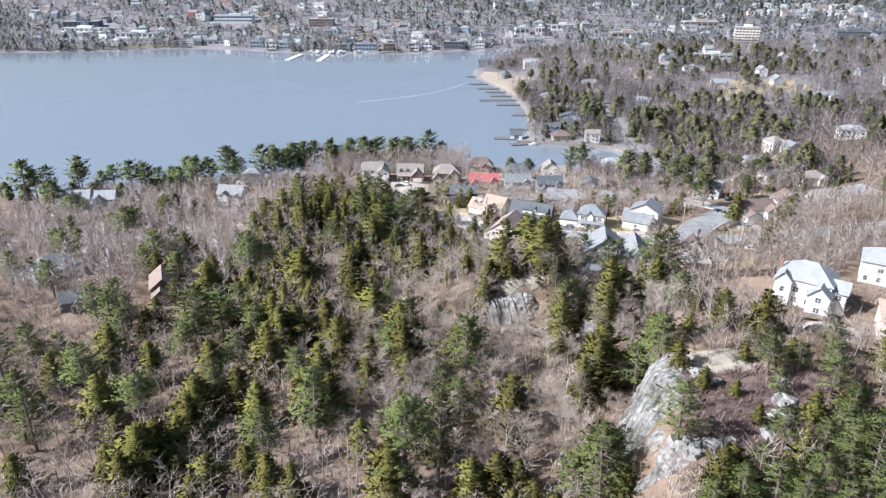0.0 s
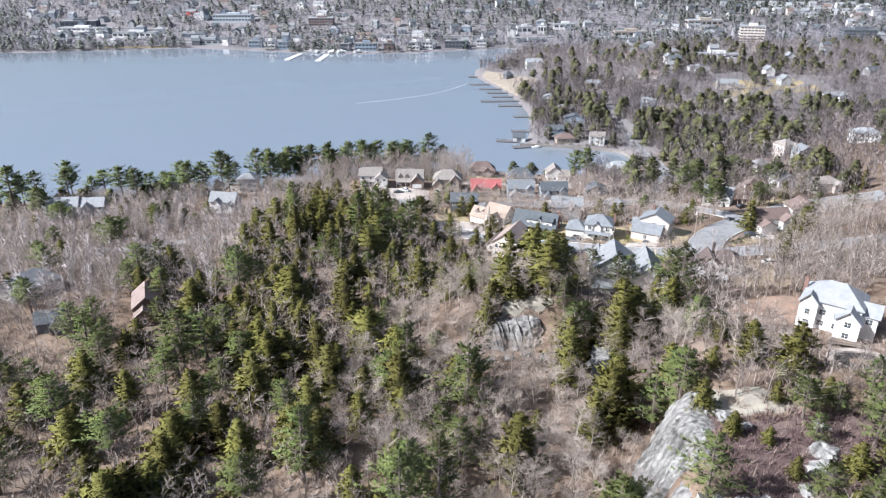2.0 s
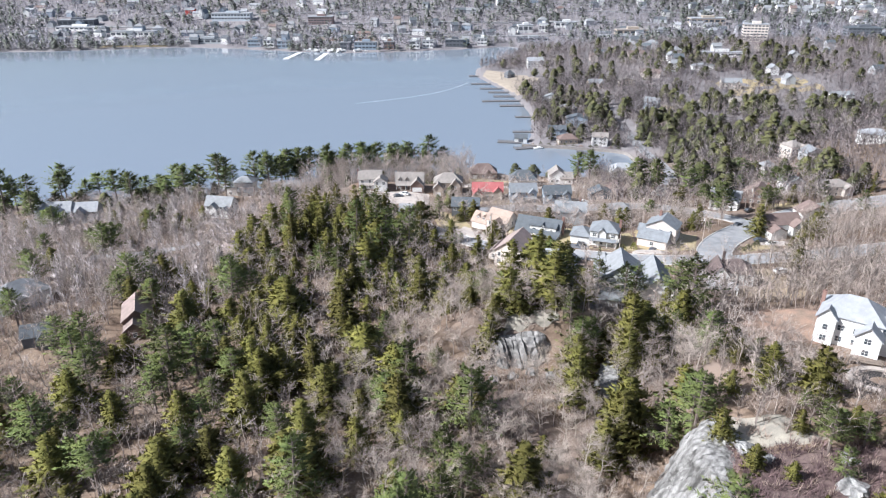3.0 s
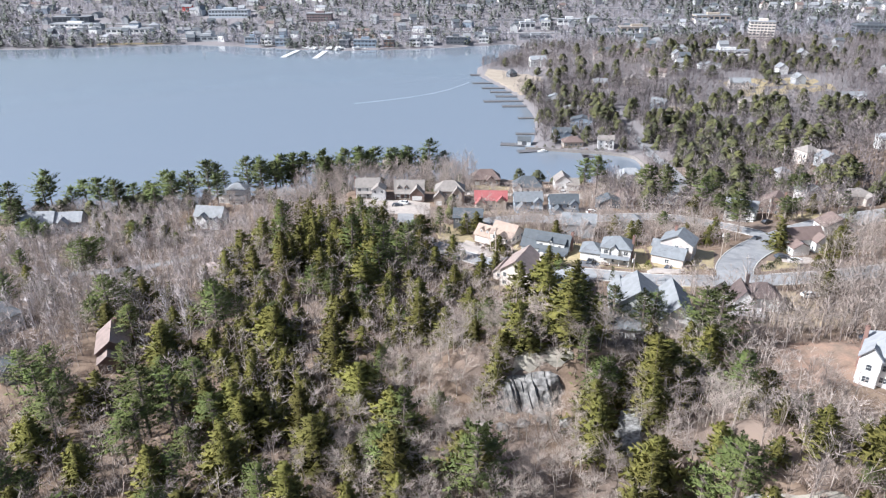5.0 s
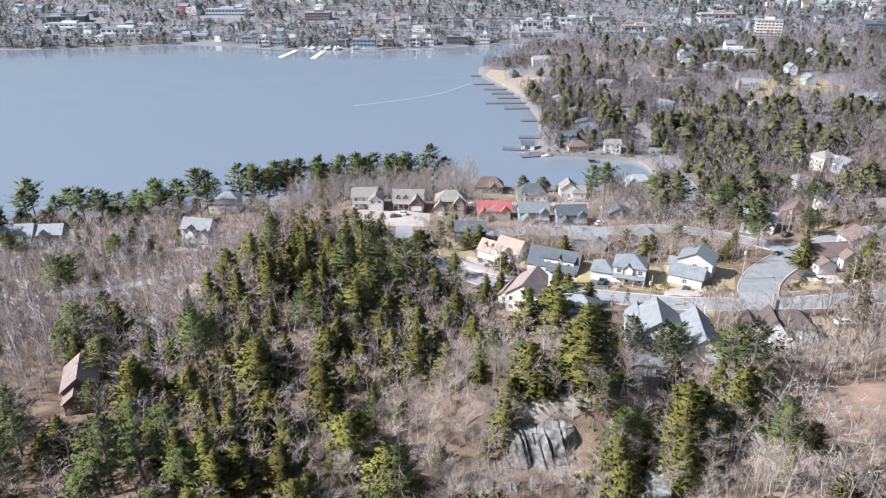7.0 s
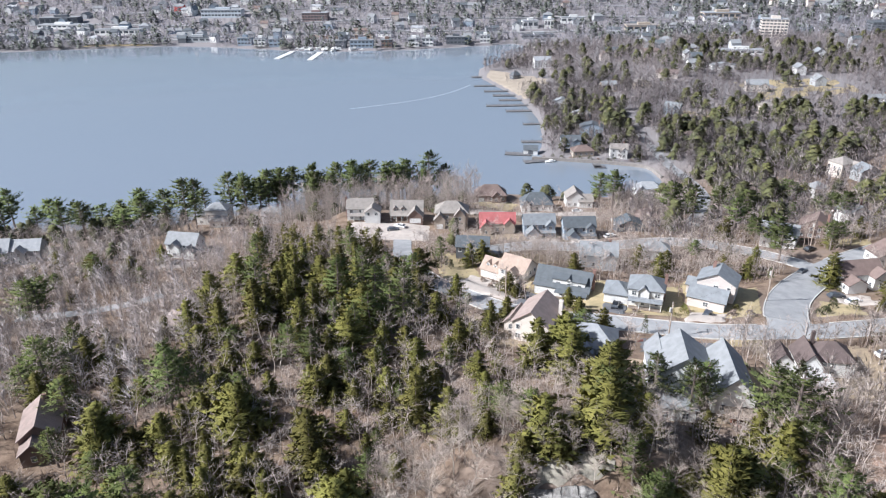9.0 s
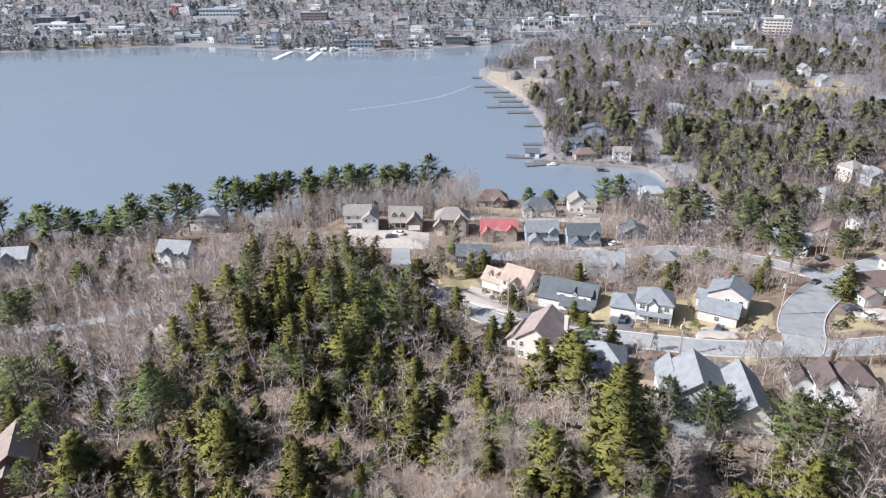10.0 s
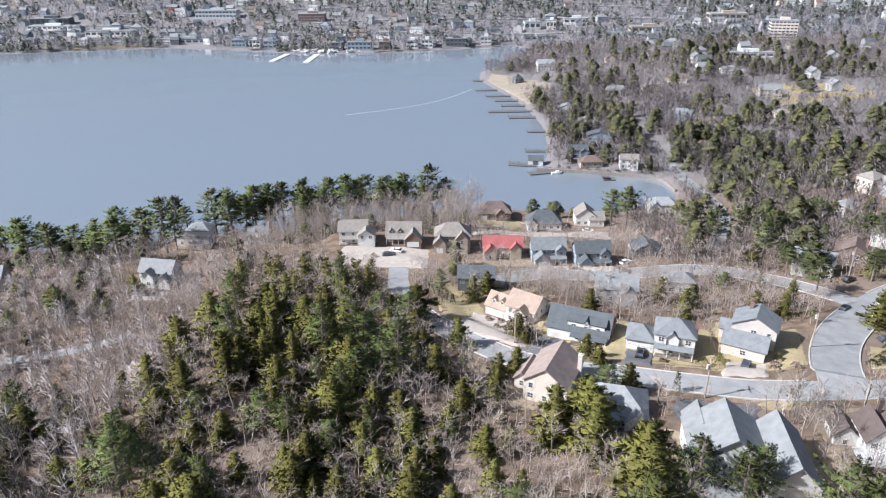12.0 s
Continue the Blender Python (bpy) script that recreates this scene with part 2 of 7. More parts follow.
def shore(px, py):
    """Signed distance to the lake's edge, positive on land."""
    d, _ = along(px, py, np.vstack([LAKE, LAKE[:1]]))
    inside = np.zeros(px.shape, bool)
    for (ax, ay), (bx, by) in zip(LAKE, np.roll(LAKE, -1, 0)):
        cross = (ay > py) != (by > py)
        inside ^= cross & (px < (bx - ax) * (py - ay) / (by - ay + 1e-12) + ax)
    return np.where(inside, -d, d)


def bump(px, py, cx, cy, sx, sy, turn=0.0):
    c, s = math.cos(radians(turn)), math.sin(radians(turn))
    u, v = (px - cx) * c + (py - cy) * s, -(px - cx) * s + (py - cy) * c
    return np.exp(-0.5 * ((u / sx) ** 2 + (v / sy) ** 2))


def step(v, a, b):
    s = np.clip((v - a) / (b - a), 0, 1)
    return s * s * (3 - 2 * s)


def waves(px, py, size, seed=0.0):
    return (np.sin(px / size + seed) * np.cos(py / size * 1.13 + seed * 2.1)
            + 0.6 * np.sin((px + 0.7 * py) / size * 1.9 + seed * 1.7)
            + 0.4 * np.cos((0.8 * px - py) / size * 3.1 + seed * 0.6)) / 2


def wild(px, py):
    """The natural ground, before roads and house plots."""
    d = shore(px, py)
    rise = np.interp(d, [-60, -3, 0, 6, 40, 95, 140, 175, 225, 255, 400, 4000], [-4, -0.8, 0.05, 1.6, 9, 19, 26, 33, 40, 43, 44, 44])
    low = np.interp(d, [-60, -3, 0, 5, 40, 160, 600, 4000], [-4, -0.8, 0.05, 1.2, 3.5, 9, 12, 14])
    z = rise + (low - rise) * step(py - 0.25 * (px - 100) * (px > 100), 330, 440)
    z = z + 46 * step(py - 0.1 * np.abs(px), 870, 1330) * step(d, 0, 150) + 60 * step(py, 1500, 3200)
    hill = step(d, 5, 60)
    z = z + hill * (7 * bump(px, py, -45, 215, 24, 42) - 8 * bump(px, py, -80, 85, 40, 45) + 5 * bump(px, py, 78, 115, 30, 35)
                    + 3 * bump(px, py, 250, 330, 60, 110) + 6 * bump(px, py, -100, 300, 45, 24))
    # the bluff with its steep western face, and the smaller outcrop
    face = 29.5 + 0.35 * (np.clip(py, 62, 96) - 74) + 1.2 * np.sin(py / 3.0)
    z = z + 13.5 * step(px, face - 4, face + 4) * step(118 - 0.55 * np.maximum(px - 40, 0) - py, 0, 18) * step(105 - px, 0, 45) * step(py, 20, 55)
    edge = 126.0 + 1.6 * np.sin(px / 5.0) + 0.25 * np.abs(px - 11)
    z = z + 8.5 * step(py, edge - 2.5, edge + 3) * step(170 - py, 0, 40) * step(px, -12, 4) * step(44 - px, 0, 22)
    return z + hill * (0.9 * waves(px, py, 11.0) + 0.45 * waves(px, py, 4.1, 2.0)) * step(1200 - py, 0, 600)


# ---- mesh builders ----
class Shape:
    """Collects faces for one mesh."""

    def __init__(self):
        self.v, self.f = [], []

    def add(self, verts, faces):
        k = len(self.v)
        self.v += [tuple(p) for p in verts]
        self.f += [tuple(k + i for i in f) for f in faces]
        return self

    def box(self, x0, y0, z0, x1, y1, z1):
        v = [(x, y, z) for z in (z0, z1) for x, y in ((x0, y0), (x1, y0), (x1, y1), (x0, y1))]
        return self.add(v, [(3, 2, 1, 0), (4, 5, 6, 7), (0, 1, 5, 4), (1, 2, 6, 5), (2, 3, 7, 6), (3, 0, 4, 7)])

    def rod(self, a, b, ra, rb, n=5):
        a, b = Vector(a), Vector(b)
        w = (b - a).normalized()
        u = w.orthogonal().normalized()
        s = w.cross(u)
        ring = [u * math.cos(2 * math.pi * i / n) + s * math.sin(2 * math.pi * i / n) for i in range(n)]
        v = [a + r * ra for r in ring] + [b + r * rb for r in ring]
        return self.add(v, [(i, (i + 1) % n, n + (i + 1) % n, n + i) for i in range(n)] + [tuple(range(n - 1, -1, -1)), tuple(range(n, 2 * n))])

    def slab(self, quad, thick):
        """A plate whose upper face is the quad (counter-clockwise from outside)."""
        q = [Vector(p) for p in quad]
        down = (q[1] - q[0]).cross(q[-1] - q[0]).normalized() * -thick
        n = len(q)
        v = q + [p + down for p in q]
        return self.add(v, [tuple(range(n)), tuple(range(2 * n - 1, n - 1, -1))] + [(i, n + i, n + (i + 1) % n, (i + 1) % n) for i in range(n)])

    def mesh(self, name, *materials):
        me = bpy.data.meshes.new(name)
        me.from_pydata(self.v, [], self.f)
        for m in materials:
            me.materials.append(m)
        return me


def part(name, shape, material, parent, label=""):
    me = shape.mesh(name, material) if isinstance(shape, Shape) else shape
    ob = new(name, me)
    ob.parent = parent
    return tagged(ob, label)


def thing(name, x, y, z, turn=0.0, label="", category="", group="", kind=""):
    ob = new(name)
    ob.empty_display_size = 0.5
    ob.matrix_basis = pose(x, y, z, 0, 0, turn)
    return tagged(ob, label, category, group, kind)


def joined(name, base_v, base_f, places, material, parent=None, label="", category="", kind="stuff", soft=None):
    """Many placed copies of small meshes as one mesh. places: rows of variant, x, y, z, turn, scale, height scale."""
    vs, fs, ns, k = [], [], [], 0
    for kind_no, x, y, z, turn, s, h in places:
        v, f = base_v[kind_no], base_f[kind_no]
        c, sn = math.cos(turn) * s, math.sin(turn) * s
        vs.append(np.stack([v[:, 0] * c - v[:, 1] * sn + x, v[:, 0] * sn + v[:, 1] * c + y, v[:, 2] * h + z], 1))
        fs.append(f + k)
        if soft:
            m, c, sn = soft[kind_no], math.cos(turn), math.sin(turn)
            ns.append(np.stack([m[:, 0] * c - m[:, 1] * sn, m[:, 0] * sn + m[:, 1] * c, m[:, 2]], 1))
        k += len(v)
    v, f = np.concatenate(vs), np.concatenate(fs)
    me = bpy.data.meshes.new(name)
    me.vertices.add(len(v))
    me.vertices.foreach_set("co", v.ravel())
    n = len(f)
    me.loops.add(3 * n)
    me.loops.foreach_set("vertex_index", f.ravel().astype(np.int32))
    me.polygons.add(n)
    me.polygons.foreach_set("loop_start", np.arange(0, 3 * n, 3, dtype=np.int32))
    me.update(calc_edges=True)
    if soft:
        me.polygons.foreach_set("use_smooth", [True] * n)
        me.normals_split_custom_set_from_vertices(np.concatenate(ns).tolist())
    me.materials.append(material)
    ob = new(name, me)
    ob.parent = parent
    return tagged(ob, label, category, "", kind)


def triangles(shape):
    """Vertices and triangles of a Shape, as arrays."""
    tri = [(f[0], f[i], f[i + 1]) for f in shape.f for i in range(1, len(f) - 1)]
    return np.array(shape.v, float), np.array(tri, int)


# ---- roads and house plots shape the ground ----
# centre lines: x, y (the height follows the natural ground, smoothed)
STREET = [(-25, 276), (-24, 266), (-23, 256), (-20, 244), (-14, 231), (-7, 221), (1, 212), (9, 205), (19, 200), (31, 197.5), (43, 194.5), (56, 192), (70, 192), (84, 193), (104, 197), (130, 204), (170, 214)]
SIDE_STREET = [(73, 192), (77, 204), (84.5, 218), (95, 231), (109, 244), (124, 254), (142, 262), (170, 268)]
UPPER_STREET = [(6, 262), (20, 268), (36, 268), (52, 271), (66, 274), (80, 272), (92, 263), (99, 253), (105, 243)]
SHORE_ROAD = [(84, 300), (97, 330), (108, 362), (110, 392), (107, 418), (105, 446), (102, 468), (100, 492), (104, 520)]
WEST_LANE = [(-126, 213), (-112, 215.5), (-99, 220.5), (-90, 227)]
ROADS = {"street": (STREET, 3.1), "side_street": (SIDE_STREET, 4.9), "upper_street": (UPPER_STREET, 3.2), "shore_road": (SHORE_ROAD, 3.0), "west_lane": (WEST_LANE, 1.7)}


def finely(line, gap=3.0):
    """The line as a smooth curve with a point every few metres."""
    p = np.array([line[0]] + list(line) + [line[-1]], float)
    rows = []
    for i in range(1, len(p) - 2):
        a, b, c, d = p[i - 1 : i + 3]
        n = max(2, int(np.hypot(*(c - b)) / gap))
        for s in np.linspace(0, 1, n, endpoint=False):
            rows.append(0.5 * (2 * b + (c - a) * s + (2 * a - 5 * b + 4 * c - d) * s**2 + (3 * b - a - 3 * c + d) * s**3))
    return np.array(rows + [p[-1]])


def smooth(z, times):
    for _ in range(times):
        z = np.concatenate([z[:1], (z[:-2] + 2 * z[1:-1] + z[2:]) / 4, z[-1:]])
    return z


TRACKS = {}
for road_name, (line, half) in ROADS.items():
    fine = finely(line)
    TRACKS[road_name] = (fine, smooth(wild(fine[:, 0], fine[:, 1]), 30), half)
TRACKS["side_street"][1][:3] = np.interp(72, TRACKS["street"][0][:, 0], TRACKS["street"][1])

# plots: x, y, half width, half depth, turn, height
PLOTS = {
    "peach_house": (10.6, 233.5, 8, 6, -34, 26.2), "slate_house": (25, 221, 9, 6, -22, 28.6), "porch_house": (42, 213.5, 9, 6, -17, 30.5),
    "gable_house": (63, 214, 7, 8, -28, 30.6), "brown_gable_house": (15, 192, 6, 7, -24, 33.5), "low_house": (25, 183, 7, 5, -12, 34.6),
    "big_house": (42.5, 165, 11, 9, -7, 37.4), "deck_house": (71, 172, 10, 7, -8, 36.6),
    "garage_house": (-41, 295, 8, 7, 4, 20.0), "brick_front_house": (-25, 296, 8, 6, 0, 19.6), "stone_house": (-8, 293, 8, 7, 0, 18.6),
    "red_roof_house": (9, 289, 8, 5, 0, 17.6), "blue_house": (24, 286, 7, 6, 4, 17.8), "blue_house_b": (38, 283, 7, 6, 4, 18.0),
    "hip_house": (8, 346, 9, 6, 2, 8.6), "dark_hip_house": (28, 338, 9, 6, 0, 7.6), "shore_gable": (47, 344, 7, 6, 0, 7.0), "teal_house": (83, 366, 8, 6, 0, 3.6),
    "white_house": (77.4, 129.5, 7, 7, -34, 46.0), "white_house_b": (104, 142, 9, 8, -30, 45.0), "brick_house": (91, 113.5, 6, 6, -24, 46.4),
    "patio": (77, 115.5, 6.5, 5, 0, 45.7), "side_house": (108, 230, 8, 8, 10, 27.0), "west_house": (-101, 269, 8, 7, -8, 17.0), "lakeside_house": (-108, 316, 9, 7, 0, 9.0),
    "barn": (-80, 153, 5, 7, 24, 33.0), "far_west_house": (-165, 268, 15, 9, 8, 14.0),
}


def ground_z(px, py):
    """Height of the finished ground."""
    px, py = np.asarray(px, float), np.asarray(py, float)
    z = wild(px, py)
    for x, y, hw, hd, turn, h in PLOTS.values():
        near = (np.abs(px - x) < 40) & (np.abs(py - y) < 40)
        if not near.any():
            continue
        c, s = math.cos(radians(turn)), math.sin(radians(turn))
        u, v = (px - x) * c + (py - y) * s, -(px - x) * s + (py - y) * c
        gap = np.hypot(np.maximum(np.abs(u) - hw, 0), np.maximum(np.abs(v) - hd, 0))
        z = z + (h - z) * (1 - step(gap, 0.5, 9.0))
    for fine, height, half in TRACKS.values():
        x0, y0 = fine.min(0) - 20
        x1, y1 = fine.max(0) + 20
        near = (px > x0) & (px < x1) & (py > y0) & (py < y1)
        if not near.any():
            continue
        d, where = along(px[near], py[near], fine)
        h = np.interp(where, np.arange(len(height)), height)
        z[near] += (h - z[near]) * (1 - step(d, half + 1.2, half + 9))
    return z


def gz(x, y):
    return float(ground_z(np.array([x]), np.array([y]))[0])


def grades(*stretches):
    """Grid coordinates: (start, end, gap) one after another."""
    return np.unique(np.concatenate([np.arange(a, b, g) for a, b, g in stretches] + [[stretches[-1][1]]]))


def ground_sheet():
    xs = grades((-4500, -1000, 350), (-1000, -300, 30), (-300, -130, 8), (-130, 150, 1.8), (150, 300, 7), (300, 1000, 30), (1000, 4500, 350))
    ys = grades((-1500, -100, 200), (-100, 40, 15), (40, 300, 1.8), (300, 460, 4), (460, 1000, 14), (1000, 1800, 40), (1800, 4700, 300))
    X, Y = np.meshgrid(xs, ys)
    Z = ground_z(X.ravel(), Y.ravel())
    v = np.stack([X.ravel(), Y.ravel(), Z], 1)
    i = np.arange((len(ys) - 1) * len(xs)).reshape(len(ys) - 1, len(xs))[:, :-1].ravel()
    f = np.stack([i, i + 1, i + 1 + len(xs), i + len(xs)], 1)
    me = bpy.data.meshes.new("ground")
    me.from_pydata(v.tolist(), [], f.tolist())
    me.polygons.foreach_set("use_smooth", [True] * len(me.polygons))
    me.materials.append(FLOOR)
    return tagged(new("ground", me), "wooded hillside floor of brown leaf litter and dry grass", "ground", kind="structure")


ground_sheet()
water = new("water", Shape().add([(-4500, -1500, 0), (1200, -1500, 0), (1200, 1100, 0), (-4500, 1100, 0)], [(0, 1, 2, 3)]).mesh("water", WATER))
tagged(water, "calm blue-grey lake with faint wind ripples", "lake", kind="structure")


def ribbon(name, fine, height, left, right, lift, material, label, category, parent=None, kind="structure", thick=0.25):
    """A strip along a line, from `left` to `right` metres beside it, its top `lift` above the line's height."""
    t = np.gradient(fine, axis=0)
    t /= np.hypot(t[:, 0], t[:, 1])[:, None]
    n = np.stack([-t[:, 1], t[:, 0]], 1)
    rows = len(fine)
    v = []
    for off, up in ((left, lift), (right, lift), (right, lift - thick), (left, lift - thick)):
        p = fine + n * off
        v.append(np.stack([p[:, 0], p[:, 1], height + up], 1))
    v = np.concatenate(v).tolist()
    f = []
    for i in range(rows - 1):
        for k in range(4):
            a, b = k * rows, ((k + 1) % 4) * rows
            f.append((a + i, b + i, b + i + 1, a + i + 1))
    f += [(0, 3 * rows, 2 * rows, rows), (rows - 1, 2 * rows - 1, 3 * rows - 1, 4 * rows - 1)]
    ob = new(name, Shape().add(v, f).mesh(name, material))
    ob.parent = parent
    return tagged(ob, label, category, kind=kind)


for road_name, (fine, height, half) in TRACKS.items():
    pale = road_name not in ("shore_road", "west_lane")
    lift = 0.16 if road_name == "side_street" else 0.12 if road_name != "upper_street" else 0.14
    road = ribbon("road", fine, height, half, -half, lift, ASPHALT, "pale weathered asphalt " + road_name.replace("_", " "), "road")
    if pale:
        for side in (1, -1):
            keep = np.ones(len(fine), bool)
            for other, (of, oh, ohalf) in TRACKS.items():
                if other != road_name:
                    edge = fine + 0
                    t = np.gradient(fine, axis=0)
                    t /= np.hypot(t[:, 0], t[:, 1])[:, None]
                    edge = fine + np.stack([-t[:, 1], t[:, 0]], 1) * side * (half + 0.1)
                    keep &= (along(edge[:, 0], edge[:, 1], of)[0] > ohalf + 0.6) & ((edge[:, 1] < 246) | (edge[:, 0] > 0))
            start = None
            for i in range(len(fine) + 1):
                if i < len(fine) and keep[i]:
                    start = i if start is None else start
                elif start is not None:
                    if i - start > 2:
                        a, b = (half + 0.28, half) if side > 0 else (-half, -half - 0.28)
                        ribbon("kerb", fine[start:i], height[start:i], a, b, lift + 0.13, KERB, "raised pale concrete kerb beside the road", "kerb", kind="structure")
                    start = None


# ---- houses ----
WINDOW_MESHES = {}


def window(parent, m, w, h, trim=TRIM):
    """A window on a wall: frame with sill and mullion, and its dark panes. m: its place, the wall's outside along -y."""
    key = (round(w, 2), round(h, 2), trim.name)
    if key not in WINDOW_MESHES:
        fr, b, d = Shape(), 0.09, 0.07
        fr.box(-w / 2 - b, -d, -b, -w / 2, 0.02, h + b).box(w / 2, -d, -b, w / 2 + b, 0.02, h + b)
        fr.box(-w / 2, -d, h, w / 2, 0.02, h + b).box(-w / 2, -d - 0.05, -b, w / 2, 0.02, 0)
        if w > 1.0:
            fr.box(-0.035, -d + 0.02, 0, 0.035, 0.02, h)
        fr.box(-w / 2, -d + 0.02, h * 0.5 - 0.025, -0.035 if w > 1.0 else w / 2, 0.02, h * 0.5 + 0.025)
        if w > 1.0:
            fr.box(0.035, -d + 0.02, h * 0.5 - 0.025, w / 2, 0.02, h * 0.5 + 0.025)
        WINDOW_MESHES[key] = (fr.mesh("window", trim), Shape().box(-w / 2, -0.02, 0, w / 2, 0.01, h).mesh("pane", GLASS))
    frame_mesh, pane_mesh = WINDOW_MESHES[key]
    ob = part("window", frame_mesh, None, parent)
    ob.matrix_basis = m
    part("pane", pane_mesh, None, ob)
    return ob


def walls(block):
    x0, x1, y0, y1, eave, ridge, rise, kind = block
    s, z0 = Shape(), -1.5
    s.box(x0, y0, z0, x1, y1, eave)
    if kind == "gable":
        if ridge == "x":
            ym = (y0 + y1) / 2
            s.add([(x0, y0, eave), (x0, y1, eave), (x0, ym, eave + rise), (x1, y0, eave), (x1, y1, eave), (x1, ym, eave + rise)],
                  [(0, 2, 1), (3, 4, 5), (0, 3, 5, 2), (1, 2, 5, 4)])
        else:
            xm = (x0 + x1) / 2
            s.add([(x0, y0, eave), (x1, y0, eave), (xm, y0, eave + rise), (x0, y1, eave), (x1, y1, eave), (xm, y1, eave + rise)],
                  [(0, 1, 2), (3, 5, 4), (0, 2, 5, 3), (1, 4, 5, 2)])
    return s


def roof(block, over=0.45, thick=0.2):
    x0, x1, y0, y1, eave, ridge, rise, kind = block
    s = Shape()
    e = eave + 0.06
    if kind == "gable":
        if ridge == "x":
            ym, half = (y0 + y1) / 2, (y1 - y0) / 2
            drop = rise / half * over
            a, b, t = x0 - over, x1 + over, e + rise + thick
            s.slab([(a, y0 - over, e - drop + thick), (b, y0 - over, e - drop + thick), (b, ym, t), (a, ym, t)], thick)
            s.slab([(a, ym, t), (b, ym, t), (b, y1 + over, e - drop + thick), (a, y1 + over, e - drop + thick)], thick)
        else:
            xm, half = (x0 + x1) / 2, (x1 - x0) / 2
            drop = rise / half * over
            a, b, t = y0 - over, y1 + over, e + rise + thick
            s.slab([(x0 - over, b, e - drop + thick), (x0 - over, a, e - drop + thick), (xm, a, t), (xm, b, t)], thick)
            s.slab([(xm, b, t), (xm, a, t), (x1 + over, a, e - drop + thick), (x1 + over, b, e - drop + thick)], thick)
        return s
    a, b, c, d = x0 - over, x1 + over, y0 - over, y1 + over
    top = e + rise
    if ridge == "x":
        k = min((d - c) / 2, (b - a) / 2 - 0.2)
        r0, r1 = (a + k, (c + d) / 2, top), (b - k, (c + d) / 2, top)
    else:
        k = min((b - a) / 2, (d - c) / 2 - 0.2)
        r0, r1 = ((a + b) / 2, c + k, top), ((a + b) / 2, d - k, top)
    v = [(a, c, e), (b, c, e), (b, d, e), (a, d, e), (a, c, e + thick), (b, c, e + thick), (b, d, e + thick), (a, d, e + thick), r0, r1]
    f = [(3, 2, 1, 0), (0, 1, 5, 4), (1, 2, 6, 5), (2, 3, 7, 6), (3, 0, 4, 7)]
    f += [(4, 5, 9, 8), (5, 6, 9), (6, 7, 8, 9), (7, 4, 8)] if ridge == "x" else [(4, 5, 8), (5, 6, 9, 8), (6, 7, 9), (7, 4, 8, 9)]
    return s.add(v, f)


def face_place(block, face, u, z):
    """The pose of a window or door on a face of a block, u metres along it from its middle."""
    x0, x1, y0, y1 = block[:4]
    xm, ym = (x0 + x1) / 2, (y0 + y1) / 2
    return {"F": pose(xm + u, y0, z), "B": pose(xm - u, y1, z, 0, 0, 180), "L": pose(x0, ym - u, z, 0, 0, -90), "R": pose(x1, ym + u, z, 0, 0, 90)}[face]


def garage_door(parent, m, w=2.6, h=2.2, material=TRIM):
    s = Shape()
    for i in range(4):
        s.box(-w / 2, -0.06 + 0.012 * (i % 2), h * i / 4 + 0.02, w / 2, 0.02, h * (i + 1) / 4 - 0.02)
    ob = part("garage_door", s, material, parent, "panelled garage door")
    ob.matrix_basis = m
    return ob


def chimney(parent, x, y, z0, z1, w=0.9, material=BRICK):
    s = Shape().box(x - w / 2, y - w / 2, z0, x + w / 2, y + w / 2, z1 - 0.15).box(x - w / 2 - 0.08, y - w / 2 - 0.08, z1 - 0.15, x + w / 2 + 0.08, y + w / 2 + 0.08, z1)
    s.rod((x, y, z1), (x, y, z1 + 0.35), 0.16, 0.14, 8)
    return part("chimney", s, material, parent, "masonry chimney stack")


def dormer(parent, x, y, z, w, h, rise, depth, wall, tiles, trim=TRIM):
    """A gabled dormer whose front stands at y."""
    b = (x - w / 2, x + w / 2, y, y + depth, z + h, "y", rise, "gable")
    s = Shape().box(b[0], b[2], z - 0.3, b[1], b[3], z + h)
    s.add([(b[0], y, z + h), (b[1], y, z + h), (x, y, z + h + rise), (b[0], b[3], z + h), (b[1], b[3], z + h), (x, b[3], z + h + rise)],
          [(0, 1, 2), (3, 5, 4), (0, 2, 5, 3), (1, 4, 5, 2)])
    ob = part("dormer", s, wall, parent)
    part("dormer_roof", roof(b, 0.25, 0.14), tiles, ob)
    window(ob, pose(x, y, z + 0.15), min(1.1, w * 0.55), h * 0.75, trim)
    return ob


def porch(parent, x0, x1, y, depth, z, tiles, posts=4):
    """A lean-to porch roof on posts along a front wall at y."""
    s = Shape().slab([(x0, y - depth, z), (x1, y - depth, z), (x1, y - 0.01, z + depth * 0.38), (x0, y - 0.01, z + depth * 0.38)], 0.16)
    part("porch_roof", s, tiles, parent)
    part("porch_floor", Shape().box(x0, y - depth + 0.1, -0.5, x1, y - 0.02, 0.35), WOOD, parent)
    for i in range(posts):
        x = x0 + 0.25 + (x1 - x0 - 0.5) * i / (posts - 1)
        part("post", Shape().box(x - 0.1, y - depth + 0.2, 0.35, x + 0.1, y - depth + 0.4, z - 0.12), TRIM, parent)


